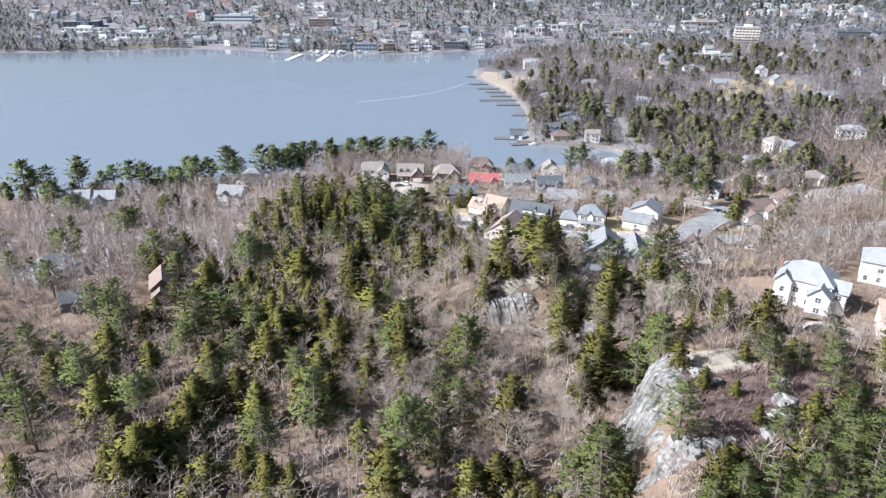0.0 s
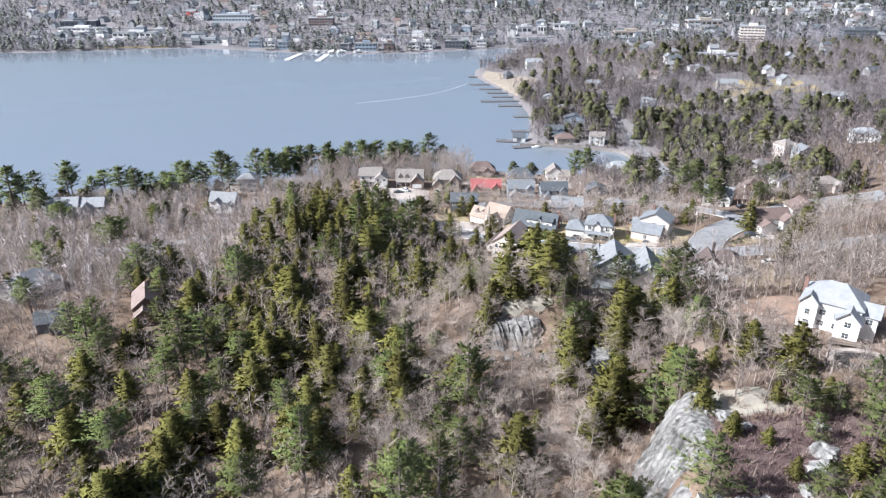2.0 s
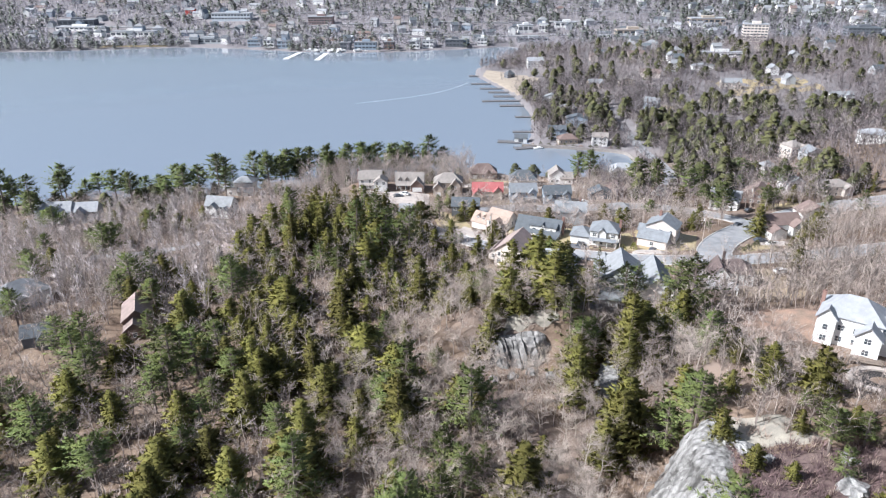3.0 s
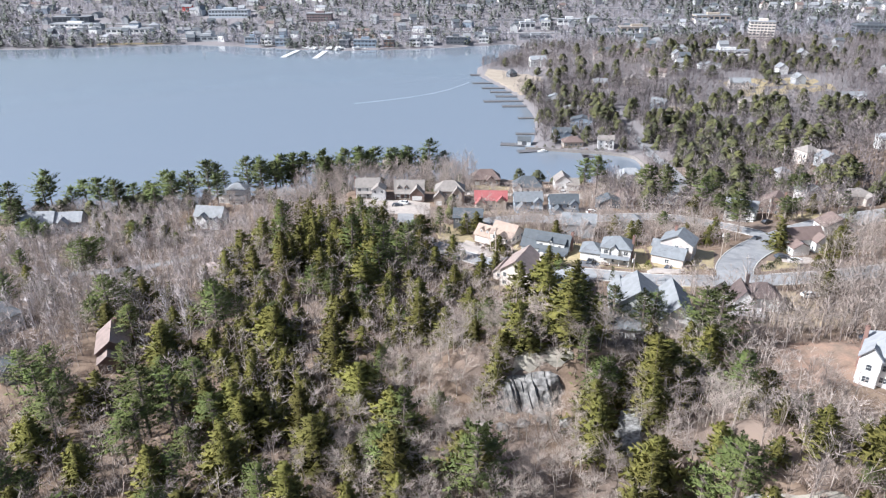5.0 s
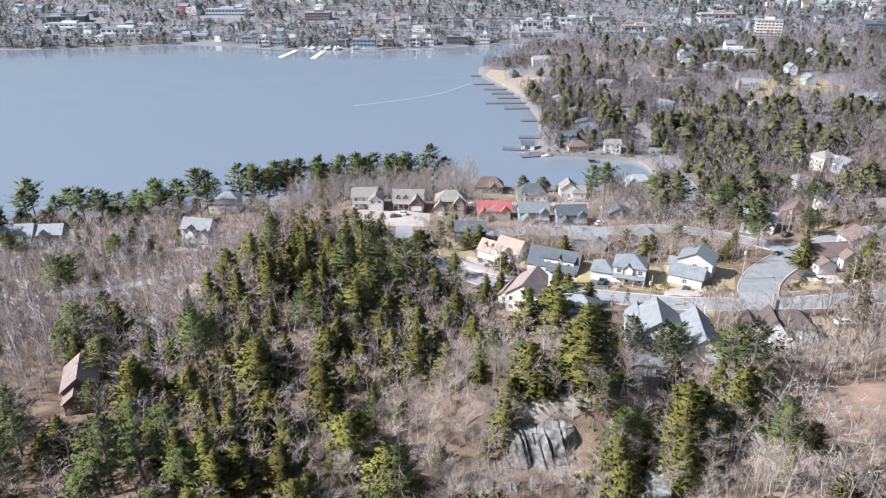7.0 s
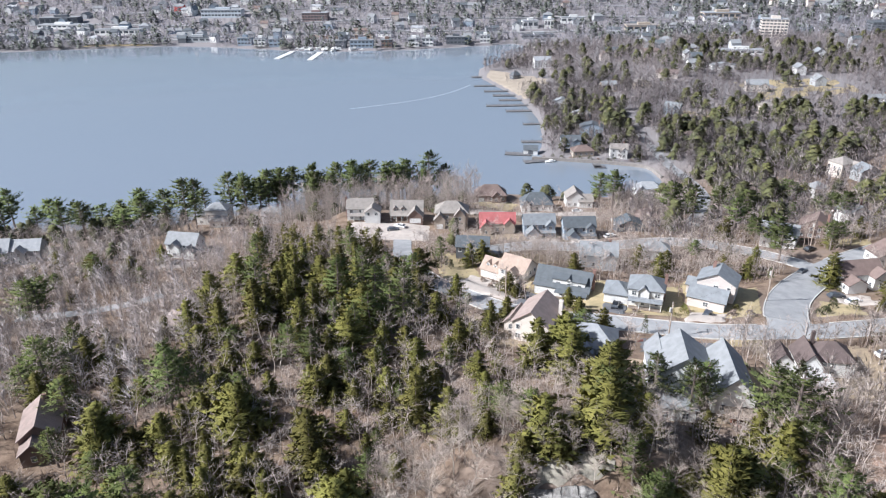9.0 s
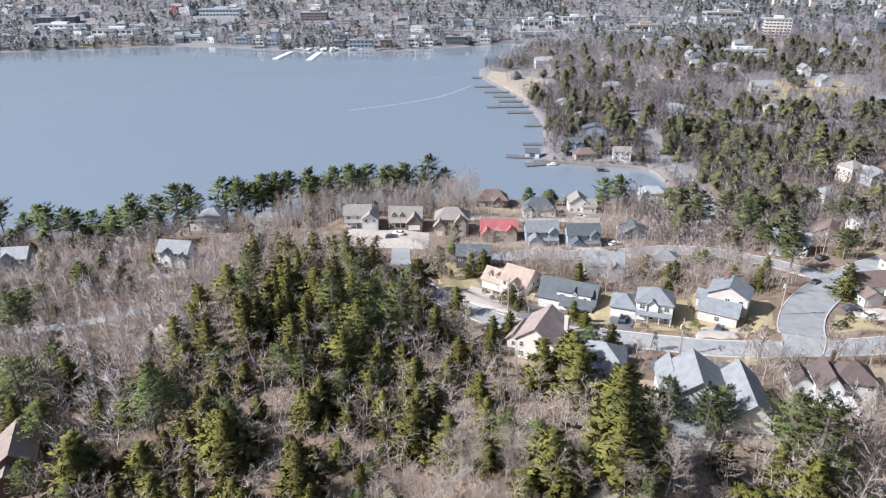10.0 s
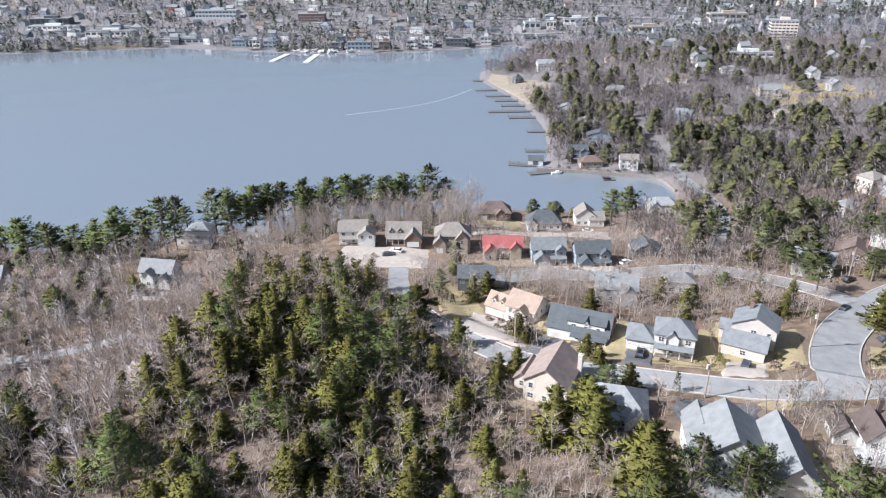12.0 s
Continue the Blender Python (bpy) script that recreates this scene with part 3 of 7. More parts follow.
def house(plot, label, blocks, wall, tiles, windows="FLRB", doors=(), dormers=(), chimneys=(), porches=(), group="", trim=TRIM, seed=0, skip=(), size=0.86):
    """A house of gabled or hipped blocks. doors: (block, face, u, width) garage doors."""
    x, y, hw, hd, turn, z = plot
    home = thing("house", x, y, z, turn, label, "house", group)
    home.scale = (size, size, size)
    rng = random.Random(seed)
    for i, b in enumerate(blocks):
        part("wall", walls(b), wall, home)
        part("roof", roof(b), tiles, home)
        x0, x1, y0, y1, eave = b[:5]
        for face in windows:
            if (i, face) in skip:
                continue
            span = x1 - x0 if face in "FB" else y1 - y0
            count = max(1, int(span / 2.9))
            for storey in range(max(1, round(eave / 2.8))):
                base = 0.95 + 2.75 * storey
                if base + 1.2 > eave:
                    continue
                for k in range(count):
                    u = -span / 2 + span * (k + 0.5) / count
                    if storey == 0 and any(d[0] == i and d[1] == face and abs(d[2] - u) < d[3] / 2 + 0.7 for d in doors):
                        continue
                    if rng.random() < 0.12:
                        continue
                    window(home, face_place(b, face, u, base), rng.choice((0.95, 1.25)), 1.3, trim)
    for i, face, u, w in doors:
        garage_door(home, face_place(blocks[i], face, u, 0.05), w)
    for d in dormers:
        dormer(home, *d, wall, tiles, trim)
    for c in chimneys:
        chimney(home, *c)
    for p in porches:
        porch(home, *p, tiles)
    return home


P = PLOTS
house(P["peach_house"], "cream house with a peach shingle roof and two dormers",
      [(-1.5, 8, -4.5, 4.5, 5.6, "x", 3.4, "gable"), (-9, -1.5, -4, 3.5, 3.0, "x", 3.2, "gable"), (2.5, 6.5, -6.8, -4.5, 5.4, "y", 1.9, "gable")],
      W_CREAM, R_PEACH, "FLR", [(1, "F", -2, 2.6), (1, "F", 1.4, 2.6)], [(-6.6, -2.9, 3.9, 1.5, 1.1, 0.7, 2.4), (-3.8, -2.9, 3.9, 1.5, 1.1, 0.7, 2.4)], seed=1)
house(P["slate_house"], "white house with a dark slate-blue roof and long dormer",
      [(-8.5, 8.5, -4.5, 5, 3.4, "x", 4.6, "gable"), (-3.0, 7.2, -3.6, 0.5, 6.0, "x", 0.9, "gable")], W_WHITE, R_DARK, "FLR",
      [(0, "F", -6.5, 2.5), (0, "F", -3.6, 2.5)], [(2.2, -3.9, 5.3, 1.7, 0.7, 1.1, 2.4)], [(8.9, 0.5, -0.5, 9.2)], [(-1.6, 8.4, -4.5, 2.2, 2.7)], seed=2)
house(P["porch_house"], "white two-storey house with blue-grey roof, porch and garage",
      [(-1.5, 8.5, -4, 4.5, 5.6, "x", 3.2, "hip"), (-8.5, -1.5, -4.2, 4, 2.9, "x", 2.8, "hip"), (1.4, 4.4, -4.6, -4.0, 5.5, "y", 1.5, "gable")],
      W_WHITE, R_BLUE, "FLR", [(1, "F", -1.8, 2.6), (1, "F", 1.5, 2.6)], (), [(8.7, 1.5, -0.5, 9.0, 0.8)], [(-1.4, 8.4, -4.6, 1.8, 2.8)], seed=3)
house(P["gable_house"], "pinkish-beige house with stepped blue-grey gable roofs",
      [(-5.5, 5.5, -1, 7, 5.8, "y", 3.0, "gable"), (-6.5, 4, -8, -1, 3.2, "x", 2.6, "gable"), (-8.5, -5.5, 0, 5, 3.0, "x", 1.6, "gable")],
      W_PINK, R_BLUE, "FLR", [(1, "F", 3.0, 2.8)], (), [(-2, 5.5, 5.8, 9.8)], seed=4)
house(P["brown_gable_house"], "cream gabled house with a brown roof among bare trees",
      [(-5.0, 5.0, -6.5, 6.5, 5.6, "y", 3.8, "gable"), (-8.5, -5.0, -3, 5, 2.8, "y", 1.7, "gable")], siding("ivory", (0.72, 0.66, 0.60)), R_ROSY, "FLR", (), (), [(5.4, 2.5, -0.5, 9.6, 1.0, W_CREAM)], seed=5)
house(P["low_house"], "pale grey-roofed house half hidden behind bare trees", [(-7.5, 7.5, -5, 5.5, 3.6, "x", 4.4, "hip"), (-4, 1.5, -7, -5, 3.4, "y", 2.4, "gable"), (3, 7, -6.5, -5, 3.4, "y", 2.0, "gable")], W_WHITE, R_PALE, "FLR", seed=6, size=0.82)
house(P["big_house"], "large white house with sprawling blue-grey crossing gables",
      [(-9.5, 4.0, -3.5, 7.5, 4.8, "y", 4.9, "gable"), (2.2, 10.2, -7.5, 7.0, 4.6, "y", 3.9, "gable"), (-9.2, -1.5, -11.5, -3.5, 3.2, "y", 2.6, "hip"), (-9.0, -4.6, 4.0, 10.0, 4.4, "y", 2.6, "gable"), (-4.0, 2.2, 7.5, 10.0, 4.4, "y", 2.4, "gable")],
      W_WHITE, R_GREY, "FLR", (), (), (), seed=7, size=0.92)
house((68.2, 173.5, 10, 7, -8, 36.2), "white house with dark brown hipped roof and raised balcony",
      [(-0.5, 10.5, -3, 6, 5.4, "x", 4.0, "hip"), (-4.8, 1.4, -6.0, 3.5, 5.4, "y", 3.8, "gable"), (-10, -4.8, -2, 4.5, 3.6, "y", 2.6, "gable")], W_WHITE, R_UMBER, "FLR", (), (), [(0.5, 3.5, 5, 11.0, 0.9, R_UMBER)], seed=8, size=0.72)
house(P["garage_house"], "pale two-storey house with a tan roof and white double garage", [(-7.5, 4, -3, 5, 5.6, "x", 3.2, "gable"), (0.5, 7, -6.5, 0, 5.0, "y", 2.3, "gable")],
      W_WHITE, R_TAN, "FLR", [(1, "F", 0, 5.0)], (), [(-7.9, 1, -0.5, 9.6, 0.9)], [(-7.4, 0.4, -3, 2.0, 2.8)], seed=9)
house(P["brick_front_house"], "dark brown house with tan roof, dormers and garage", [(-7, 7, -3, 5, 3.4, "x", 4.6, "gable"), (0.8, 7.2, -6, 0, 3.2, "y", 3.2, "gable")],
      W_BROWN, R_TAN, "FLR", [(1, "F", 0, 4.8)], [(-5, -2.4, 4.1, 1.7, 1.2, 0.9, 2.6), (-1.6, -2.4, 4.1, 1.7, 1.2, 0.9, 2.6)], (), [(-7, 0.6, -3, 1.9, 2.8)], seed=10)
house(P["stone_house"], "tan stone house with a steep hipped roof and gables", [(-7, 7, -3, 6, 6.0, "x", 4.2, "hip"), (1.5, 6, -5, -3, 5.8, "y", 2.8, "gable"), (-7.2, -2.6, -6, -3, 4.2, "y", 2.6, "gable")],
      W_TAN, R_TAN, "FLR", [(2, "F", 0, 2.6)], seed=11)
house(P["red_roof_house"], "house under construction with red roofing felt over bare boarding", [(-7.5, 7.5, -2.5, 4.5, 4.6, "x", 3.4, "gable"), (-7.2, -2.6, -5.5, -2.5, 3.6, "y", 2.6, "gable"), (3.0, 7.0, -4.0, -2.5, 4.6, "y", 2.2, "gable")], W_TAN, R_RED, "FLR", seed=12)
for k, (key, col) in enumerate((("blue_house", W_BLUE), ("blue_house_b", W_BLUE))):
    house(P[key], "blue house with front gables and an attached garage", [(-6.5, 6.5, -3, 4.5, 5.4, "x", 3.3, "gable"), (2.5, 6, -4.5, -3, 5.4, "y", 1.8, "gable"), (-5.8, -0.6, -7.2, -3, 2.9, "y", 2.6, "gable")],
          col, R_BLUE if k == 0 else R_DARK, "FLR", [(2, "F", 0, 3.0)], (), (), [(-0.4, 6.4, -4.5, 1.8, 2.7)], "blue houses", seed=13 + k)
house(P["hip_house"], "house with a brown hipped roof above the bay", [(-8, 8, -4, 5, 3.2, "x", 5.0, "hip"), (0.5, 5, -5.5, -4, 3.2, "y", 2.4, "gable")], W_BROWN, R_BROWN, "FLR", [(0, "F", -5, 2.8)], seed=15)
house(P["dark_hip_house"], "white house with a large dark hipped roof above the bay", [(-8, 8, -4.5, 5, 3.2, "x", 5.4, "hip"), (-7.8, -3.5, -6.5, -4.5, 3.6, "y", 2.6, "gable")], W_WHITE, R_DARK, "FLR", seed=16)
house(P["shore_gable"], "pale house with tan crossing gables by the bay", [(-6.5, 3, -4, 5, 5.0, "y", 3.6, "gable"), (0, 7, -5, 3, 3.4, "x", 2.8, "gable")], W_WHITE, R_TAN, "FLR", seed=17)
house(P["teal_house"], "white house with a pale grey roof beside the bay", [(-7, 7, -4, 4, 4.6, "x", 3.4, "hip"), (-7.2, -2, -6.5, -3, 4.2, "y", 3.0, "gable")], W_WHITE, R_PALE, "FLR", seed=18)
house(P["white_house"], "large white house with pale roofs above a patio",
      [(-6.2, 6.2, -4, 5, 6.8, "x", 4.0, "hip"), (-6.4, -2.6, -5.4, -4, 6.8, "y", 2.2, "gable"), (1.6, 6.6, -7.2, -4, 5.2, "y", 2.4, "gable"), (6.2, 9.5, -3, 3, 5.6, "x", 2.0, "gable")], W_WHITE, R_PALE, "FLR", (), (), [(-6.6, 1.5, -0.5, 9.8, 0.8)], seed=19, size=0.88)
house(P["white_house_b"], "white two-storey house with a grey hipped roof on the ridge", [(-8, 8, -5, 5, 6.2, "x", 3.4, "hip")], W_WHITE, R_PALE, "FLR", seed=20)
house(P["brick_house"], "cream house with a peach roof and brick chimney", [(-6, 6, -6, 6, 5.6, "y", 2.8, "hip")], W_CREAM, R_PEACH, "FLR", (), (), [(-4, -2, 5.6, 9.0, 1.0)], seed=21)
house(P["side_house"], "white house with brown roofs on the corner of the side street", [(-7, 7, -2, 6, 4.6, "x", 3.2, "gable"), (-7.5, -1, -6, -2, 3.0, "y", 1.8, "gable"), (2, 7.4, -5, -2, 4.4, "y", 2.4, "gable")], W_WHITE, R_BROWN, "FLR", [(1, "F", 0, 4.6)], seed=22)
house(P["west_house"], "white house with a grey roof and a dark-framed entrance gable", [(-6.5, 6.5, -3, 5, 5.0, "x", 3.6, "gable"), (-3.5, 0.5, -5.5, -3, 4.6, "y", 2.2, "gable"), (2.5, 7, -6, -3, 3.0, "y", 2.4, "gable")], W_WHITE, R_GREY, "FLR", [(2, "F", 0, 2.6)], seed=23)
house(P["lakeside_house"], "three-tiered pale house with grey roofs by the lake", [(-3, 7.5, -3, 5, 7.2, "x", 3.0, "hip"), (-8, -3, -3, 3, 5.0, "x", 2.2, "gable"), (0, 8, -7, -3, 3.4, "x", 2.0, "gable")], W_WHITE, R_GREY, "FLR", seed=24)
house(P["far_west_house"], "large pale house with several grey gables among the pines", [(-14, 2, -4, 5, 5.2, "x", 4.2, "gable"), (2, 14, -3, 5, 5.2, "x", 3.4, "gable"), (5, 9, -5.5, -3, 5.2, "y", 2.4, "gable"), (-12, -6, -8, -4, 5.0, "y", 3.6, "gable")], W_GREY, R_PALE, "FLR", seed=25)
house(P["barn"], "wooden cottage with a weathered pinkish-brown roof in woods", [(-3.8, 3.8, -5.5, 5.5, 4.4, "y", 2.9, "gable"), (-3.4, 1.6, -9, -5.5, 3.2, "y", 1.9, "gable")], W_BROWN, roofing("worn", (0.28, 0.22, 0.20)), "FLR", (), (), [(1.0, 4.5, 4.4, 8.4, 0.8)], seed=26)


# ---- trees ----
def stem(s, a, b, ra, rb):
    """A three-sided limb without caps."""
    w = (b - a).normalized()
    u = w.orthogonal().normalized()
    v = w.cross(u)
    ring = [u, u * -0.5 + v * 0.87, u * -0.5 - v * 0.87]
    s.add([a + r * ra for r in ring] + [b + r * rb for r in ring], [(0, 1, 4, 3), (1, 2, 5, 4), (2, 0, 3, 5)])


def bare_tree(seed, height=10.0, limbs=12, sprigs=8, thin=0.022):
    """A leafless tree: tapered trunk and rising limbs in one Shape, a haze of thin twigs in another."""
    r = random.Random(seed)
    wood_, fine = Shape(), Shape()
    lean = Vector((r.uniform(-0.10, 0.10), r.uniform(-0.10, 0.10), 1)).normalized()
    knots = [Vector((0, 0, -0.5))]
    for k in range(3):
        knots.append(knots[-1] + (lean + Vector((r.uniform(-0.12, 0.12), r.uniform(-0.12, 0.12), 0))).normalized() * height * (0.36, 0.3, 0.24)[k])
    thick = height * 0.0115
    for a, b, ra, rb in zip(knots, knots[1:], (1.0, 0.68, 0.38), (0.68, 0.38, 0.1)):
        stem(wood_, a, b, thick * ra, thick * rb)

    def sprig(p, way, length, width):
        q = p + way * length
        side = way.cross(Vector((r.uniform(-1, 1), r.uniform(-1, 1), r.uniform(-1, 1)))).normalized() * width
        fine.add([p - side, p + side, q], [(0, 1, 2)])
        return q

    for k in range(limbs):
        f = r.uniform(0.25, 0.98)
        g = f * 3
        p = knots[int(g)].lerp(knots[int(g) + 1], g - int(g)) if f < 0.999 else knots[-1]
        a = k * 2.4 + r.uniform(-0.5, 0.5)
        way = Vector((math.cos(a), math.sin(a), r.uniform(0.5, 1.5))).normalized()
        length = height * r.uniform(0.20, 0.36) * (1.15 - 0.6 * f)
        q = p + way * length
        stem(wood_, p, q, thick * (0.42 - 0.25 * f), thick * 0.10)
        for m in range(sprigs):
            t = r.uniform(0.25, 1.0)
            w = (way * 0.8 + Vector((r.uniform(-1, 1), r.uniform(-1, 1), r.uniform(-0.15, 1.0)))).normalized()
            b = p.lerp(q, t)
            e = sprig(b, w, height * r.uniform(0.10, 0.20), thin)
            if m % 2 == 0:
                sprig(b.lerp(e, 0.5), (w + Vector((r.uniform(-1, 1), r.uniform(-1, 1), r.uniform(-0.2, 0.7)))).normalized(), height * r.uniform(0.07, 0.14), thin * 0.85)
    return wood_, fine


def brush(seed):
    """A waist-high leafless bush: stems fanning from the ground."""
    r = random.Random(seed)
    s = Shape()
    for _ in range(15):
        a, out_by = r.uniform(0, 6.28), r.uniform(0.2, 1.0)
        base = Vector((r.uniform(-0.35, 0.35), r.uniform(-0.35, 0.35), -0.1))
        tip = base + Vector((math.cos(a) * out_by, math.sin(a) * out_by, r.uniform(0.5, 1.5)))
        side = Vector((-math.sin(a), math.cos(a), r.uniform(-0.4, 0.4))).normalized() * 0.05
        s.add([base - side, base + side, tip], [(0, 1, 2)])
    return s


def needle_fan(s, r, base, way, length, width, count, droop):
    """Pointed sprays of needles to both sides of a branch, and over it."""
    up = Vector((0, 0, 1))
    side = way.cross(up).normalized()
    for i in range(count):
        t = (i + r.random()) / count
        p = base + way * length * (0.10 + 0.90 * t) + up * (-droop * length * t * t)
        spread = width * (1 - 0.6 * t) * r.uniform(0.6, 1.15)
        for sign in (-1, 1):
            tip = p + side * sign * spread + way * r.uniform(0.1, 0.7) * width + up * r.uniform(-0.30, 0.25) * width
            w = (way * 0.4 + up * r.uniform(-0.3, 0.5)) * r.uniform(0.45, 0.8) * width
            s.add([p - w * 0.6, tip, p + w * 0.8], [(0, 1, 2)])
    tip = base + way * length + up * (-droop * length)
    s.add([tip - side * 0.35 * width, tip + way * 0.6 * width + up * 0.1, tip + side * 0.35 * width], [(0, 1, 2)])


def spruce(seed, height=9.0, slim=0.24, whorls=17, sprays=7):
    """A conical evergreen: trunk, and drooping sprays in uneven whorls."""
    r = random.Random(seed)
    trunk = Shape().rod((0, 0, -0.5), (0, 0, height * 0.55), height * 0.014, height * 0.009, 6).rod((0, 0, height * 0.55), (0, 0, height * 0.97), height * 0.009, 0.01, 5)
    crown = Shape()
    low = r.uniform(0.05, 0.14)
    lobe = [r.uniform(0.72, 1.25) for _ in range(5)]
    for i in range(whorls):
        f = (i / (whorls - 1)) ** 0.92
        z = height * (low + (0.97 - low) * f)
        reach = height * slim * (1 - f) ** 0.62 * r.uniform(0.8, 1.15) + 0.25
        count = 7 if f < 0.6 else 5
        for k in range(count):
            a = 2 * math.pi * (k + r.random() * 0.9) / count + i * 2.4
            way = Vector((math.cos(a), math.sin(a), 0.05 + 0.6 * f)).normalized()
            far = reach * r.uniform(0.6, 1.15) * lobe[int(a / 6.2832 * 5 + i * 0.35) % 5]
            needle_fan(crown, r, Vector((0, 0, z + r.uniform(-0.3, 0.3))), way, far, 0.34 + far * 0.30, sprays, 0.30)
    return trunk, crown


def pine(seed, height=14.0, bare=0.35, sprays=8, full=1.0):
    """A white pine: bare lower trunk, open uneven tiers of long feathery boughs."""
    r = random.Random(seed)
    trunk, crown = Shape(), Shape()
    bend = Vector((r.uniform(-0.4, 0.4), r.uniform(-0.4, 0.4), 0))
    knots = [Vector((0, 0, -0.5)), Vector((0, 0, height * 0.4)) + bend * 0.4, Vector((0, 0, height * 0.75)) + bend, Vector((0, 0, height * 0.98)) + bend]
    for a, b, ra, rb in zip(knots, knots[1:], (0.019, 0.014, 0.009), (0.014, 0.009, 0.002)):
        trunk.rod(a, b, ra * height, rb * height, 6)
    tiers = 9
    for i in range(tiers):
        f = (i + r.random() * 0.4) / tiers
        z = height * (bare + (0.95 - bare) * f)
        axis = bend * min(1, z / height / 0.75)
        reach = height * (0.25 * math.sin(math.pi * min(1, 0.30 + 0.66 * f)) ** 0.9 + 0.03) * r.uniform(0.7, 1.15)
        for k in range(6):
            a = 2 * math.pi * (k + r.random()) / 6 + i * 1.9
            way = Vector((math.cos(a), math.sin(a), 0.10 + 0.5 * f * f + r.uniform(0, 0.15))).normalized()
            length = reach * r.uniform(0.5, 1.2)
            base = Vector((axis.x, axis.y, z + r.uniform(-0.03, 0.03) * height))
            stem(trunk, base, base + way * length * 0.8, height * 0.004, 0.015)
            needle_fan(crown, r, base + way * length * 0.22, way, length * 0.8, full * (height * (0.028 + 0.022 * r.random()) + length * 0.08), sprays, -0.06)
            for sign in (-1, 1):
                side = way.cross(Vector((0, 0, 1))).normalized() * sign
                needle_fan(crown, r, base + way * length * r.uniform(0.35, 0.6), (way + side * 0.9 + Vector((0, 0, r.uniform(-0.1, 0.35)))).normalized(), length * 0.42, full * height * 0.031, max(2, sprays - 3), -0.05)
    for k in range(5):
        a = k * 1.26
        needle_fan(crown, r, knots[-1] - Vector((0, 0, height * 0.05)), Vector((math.cos(a), math.sin(a), 1.0)).normalized(), height * 0.07, full * height * 0.034, 3, 0.0)
    return trunk, crown


def outward(v, f, lift=0.75, seed=0):
    """Normals of a crown's sprays, turned out from its stem, and its faces wound to agree with them."""
    v, f = np.asarray(v, float), np.asarray(f, int)
    tall = v[:, 2].max()
    n = np.stack([v[:, 0], v[:, 1], np.zeros(len(v))], 1)
    n /= np.maximum(np.hypot(v[:, 0], v[:, 1]), 0.15 * tall * 0.25)[:, None]
    n[:, 2] = lift * (0.25 + 1.1 * v[:, 2] / tall)
    n += np.random.default_rng(seed).normal(0, 0.22, n.shape)
    n /= np.linalg.norm(n, axis=1)[:, None]
    flat = np.cross(v[f[:, 1]] - v[f[:, 0]], v[f[:, 2]] - v[f[:, 0]])
    away = (flat * (n[f[:, 0]] + n[f[:, 1]] + n[f[:, 2]])).sum(1) < 0
    f = np.where(away[:, None], f[:, [0, 2, 1]], f)
    return f, n


def crown_mesh(name, shape, material):
    """A crown whose sprays are shaded as one soft mass."""
    v, f = triangles(shape)
    f, n = outward(v, f)
    me = bpy.data.meshes.new(name)
    me.from_pydata(v.tolist(), [], f.tolist())
    me.polygons.foreach_set("use_smooth", [True] * len(f))
    me.normals_split_custom_set_from_vertices(n.tolist())
    me.materials.append(material)
    return me


KINDS = {}


def register(kind, maker, count, trunk_mat, crown_mat, crown_name):
    KINDS[kind] = []
    for i in range(count):
        a, b = maker(i)
        leafy = b.mesh(crown_name, crown_mat) if kind == "bare" else crown_mesh(crown_name, b, crown_mat)
        KINDS[kind].append((a, b, a.mesh("trunk", trunk_mat), leafy, crown_name))


register("spruce", lambda i: spruce(100 + i, 9.0, (0.23, 0.27, 0.31, 0.25, 0.29)[i]), 5, BARK, SPRUCE, "crown")
register("pine", lambda i: pine(200 + i, 14.0, (0.38, 0.30, 0.5, 0.25, 0.2)[i]), 5, BARK, PINE, "crown")
register("far_pine", lambda i: pine(240 + i, 14.0, (0.45, 0.36, 0.5, 0.4, 0.3)[i], 4, 1.5), 5, BARK, PINE_FAR, "crown")
register("bare", lambda i: bare_tree(300 + i, 10.0, 18, 22, 0.013), 8, PALE, TWIG, "crown")
TREE_SAID = {
    "spruce": ("evergreen conical spruce with olive-green drooping branches", "spruce tree", "evergreen trees in the woods"),
    "pine": ("tall white pine with open tiers of dark green boughs", "pine tree", "pine trees"),
    "far_pine": ("tall slender white pine with dark tufted boughs", "pine tree", "pine trees"),
    "bare": ("leafless deciduous tree with pale grey branching twigs", "bare tree", "bare trees in the woods"),
}
FIRST = {}


def plant(kind, x, y, size, turn, variant, squash=1.0, z=None):
    """One tree as a thing of its own with trunk and crown; later ones copy the first of their variant."""
    if kind == "pine" and y > 245:
        kind = "far_pine"
    a, b, trunk_mesh, leaf_mesh, crown_name = KINDS[kind][variant]
    m = Matrix.LocRotScale((x, y, gz(x, y) if z is None else z), Euler((0, 0, turn)), None)
    key = (kind, variant)
    if key not in FIRST:
        label, category, group = TREE_SAID[kind]
        ob = tagged(new(category.replace(" ", "_")), label, category, group)
        part("trunk", trunk_mesh, None, ob)
        part(crown_name, leaf_mesh, None, ob)
        ob.matrix_basis = m
        FIRST[key] = ob
    else:
        ob = copy_thing(FIRST[key], m)
    ob.scale = (size * squash, size * squash, size)
    return ob


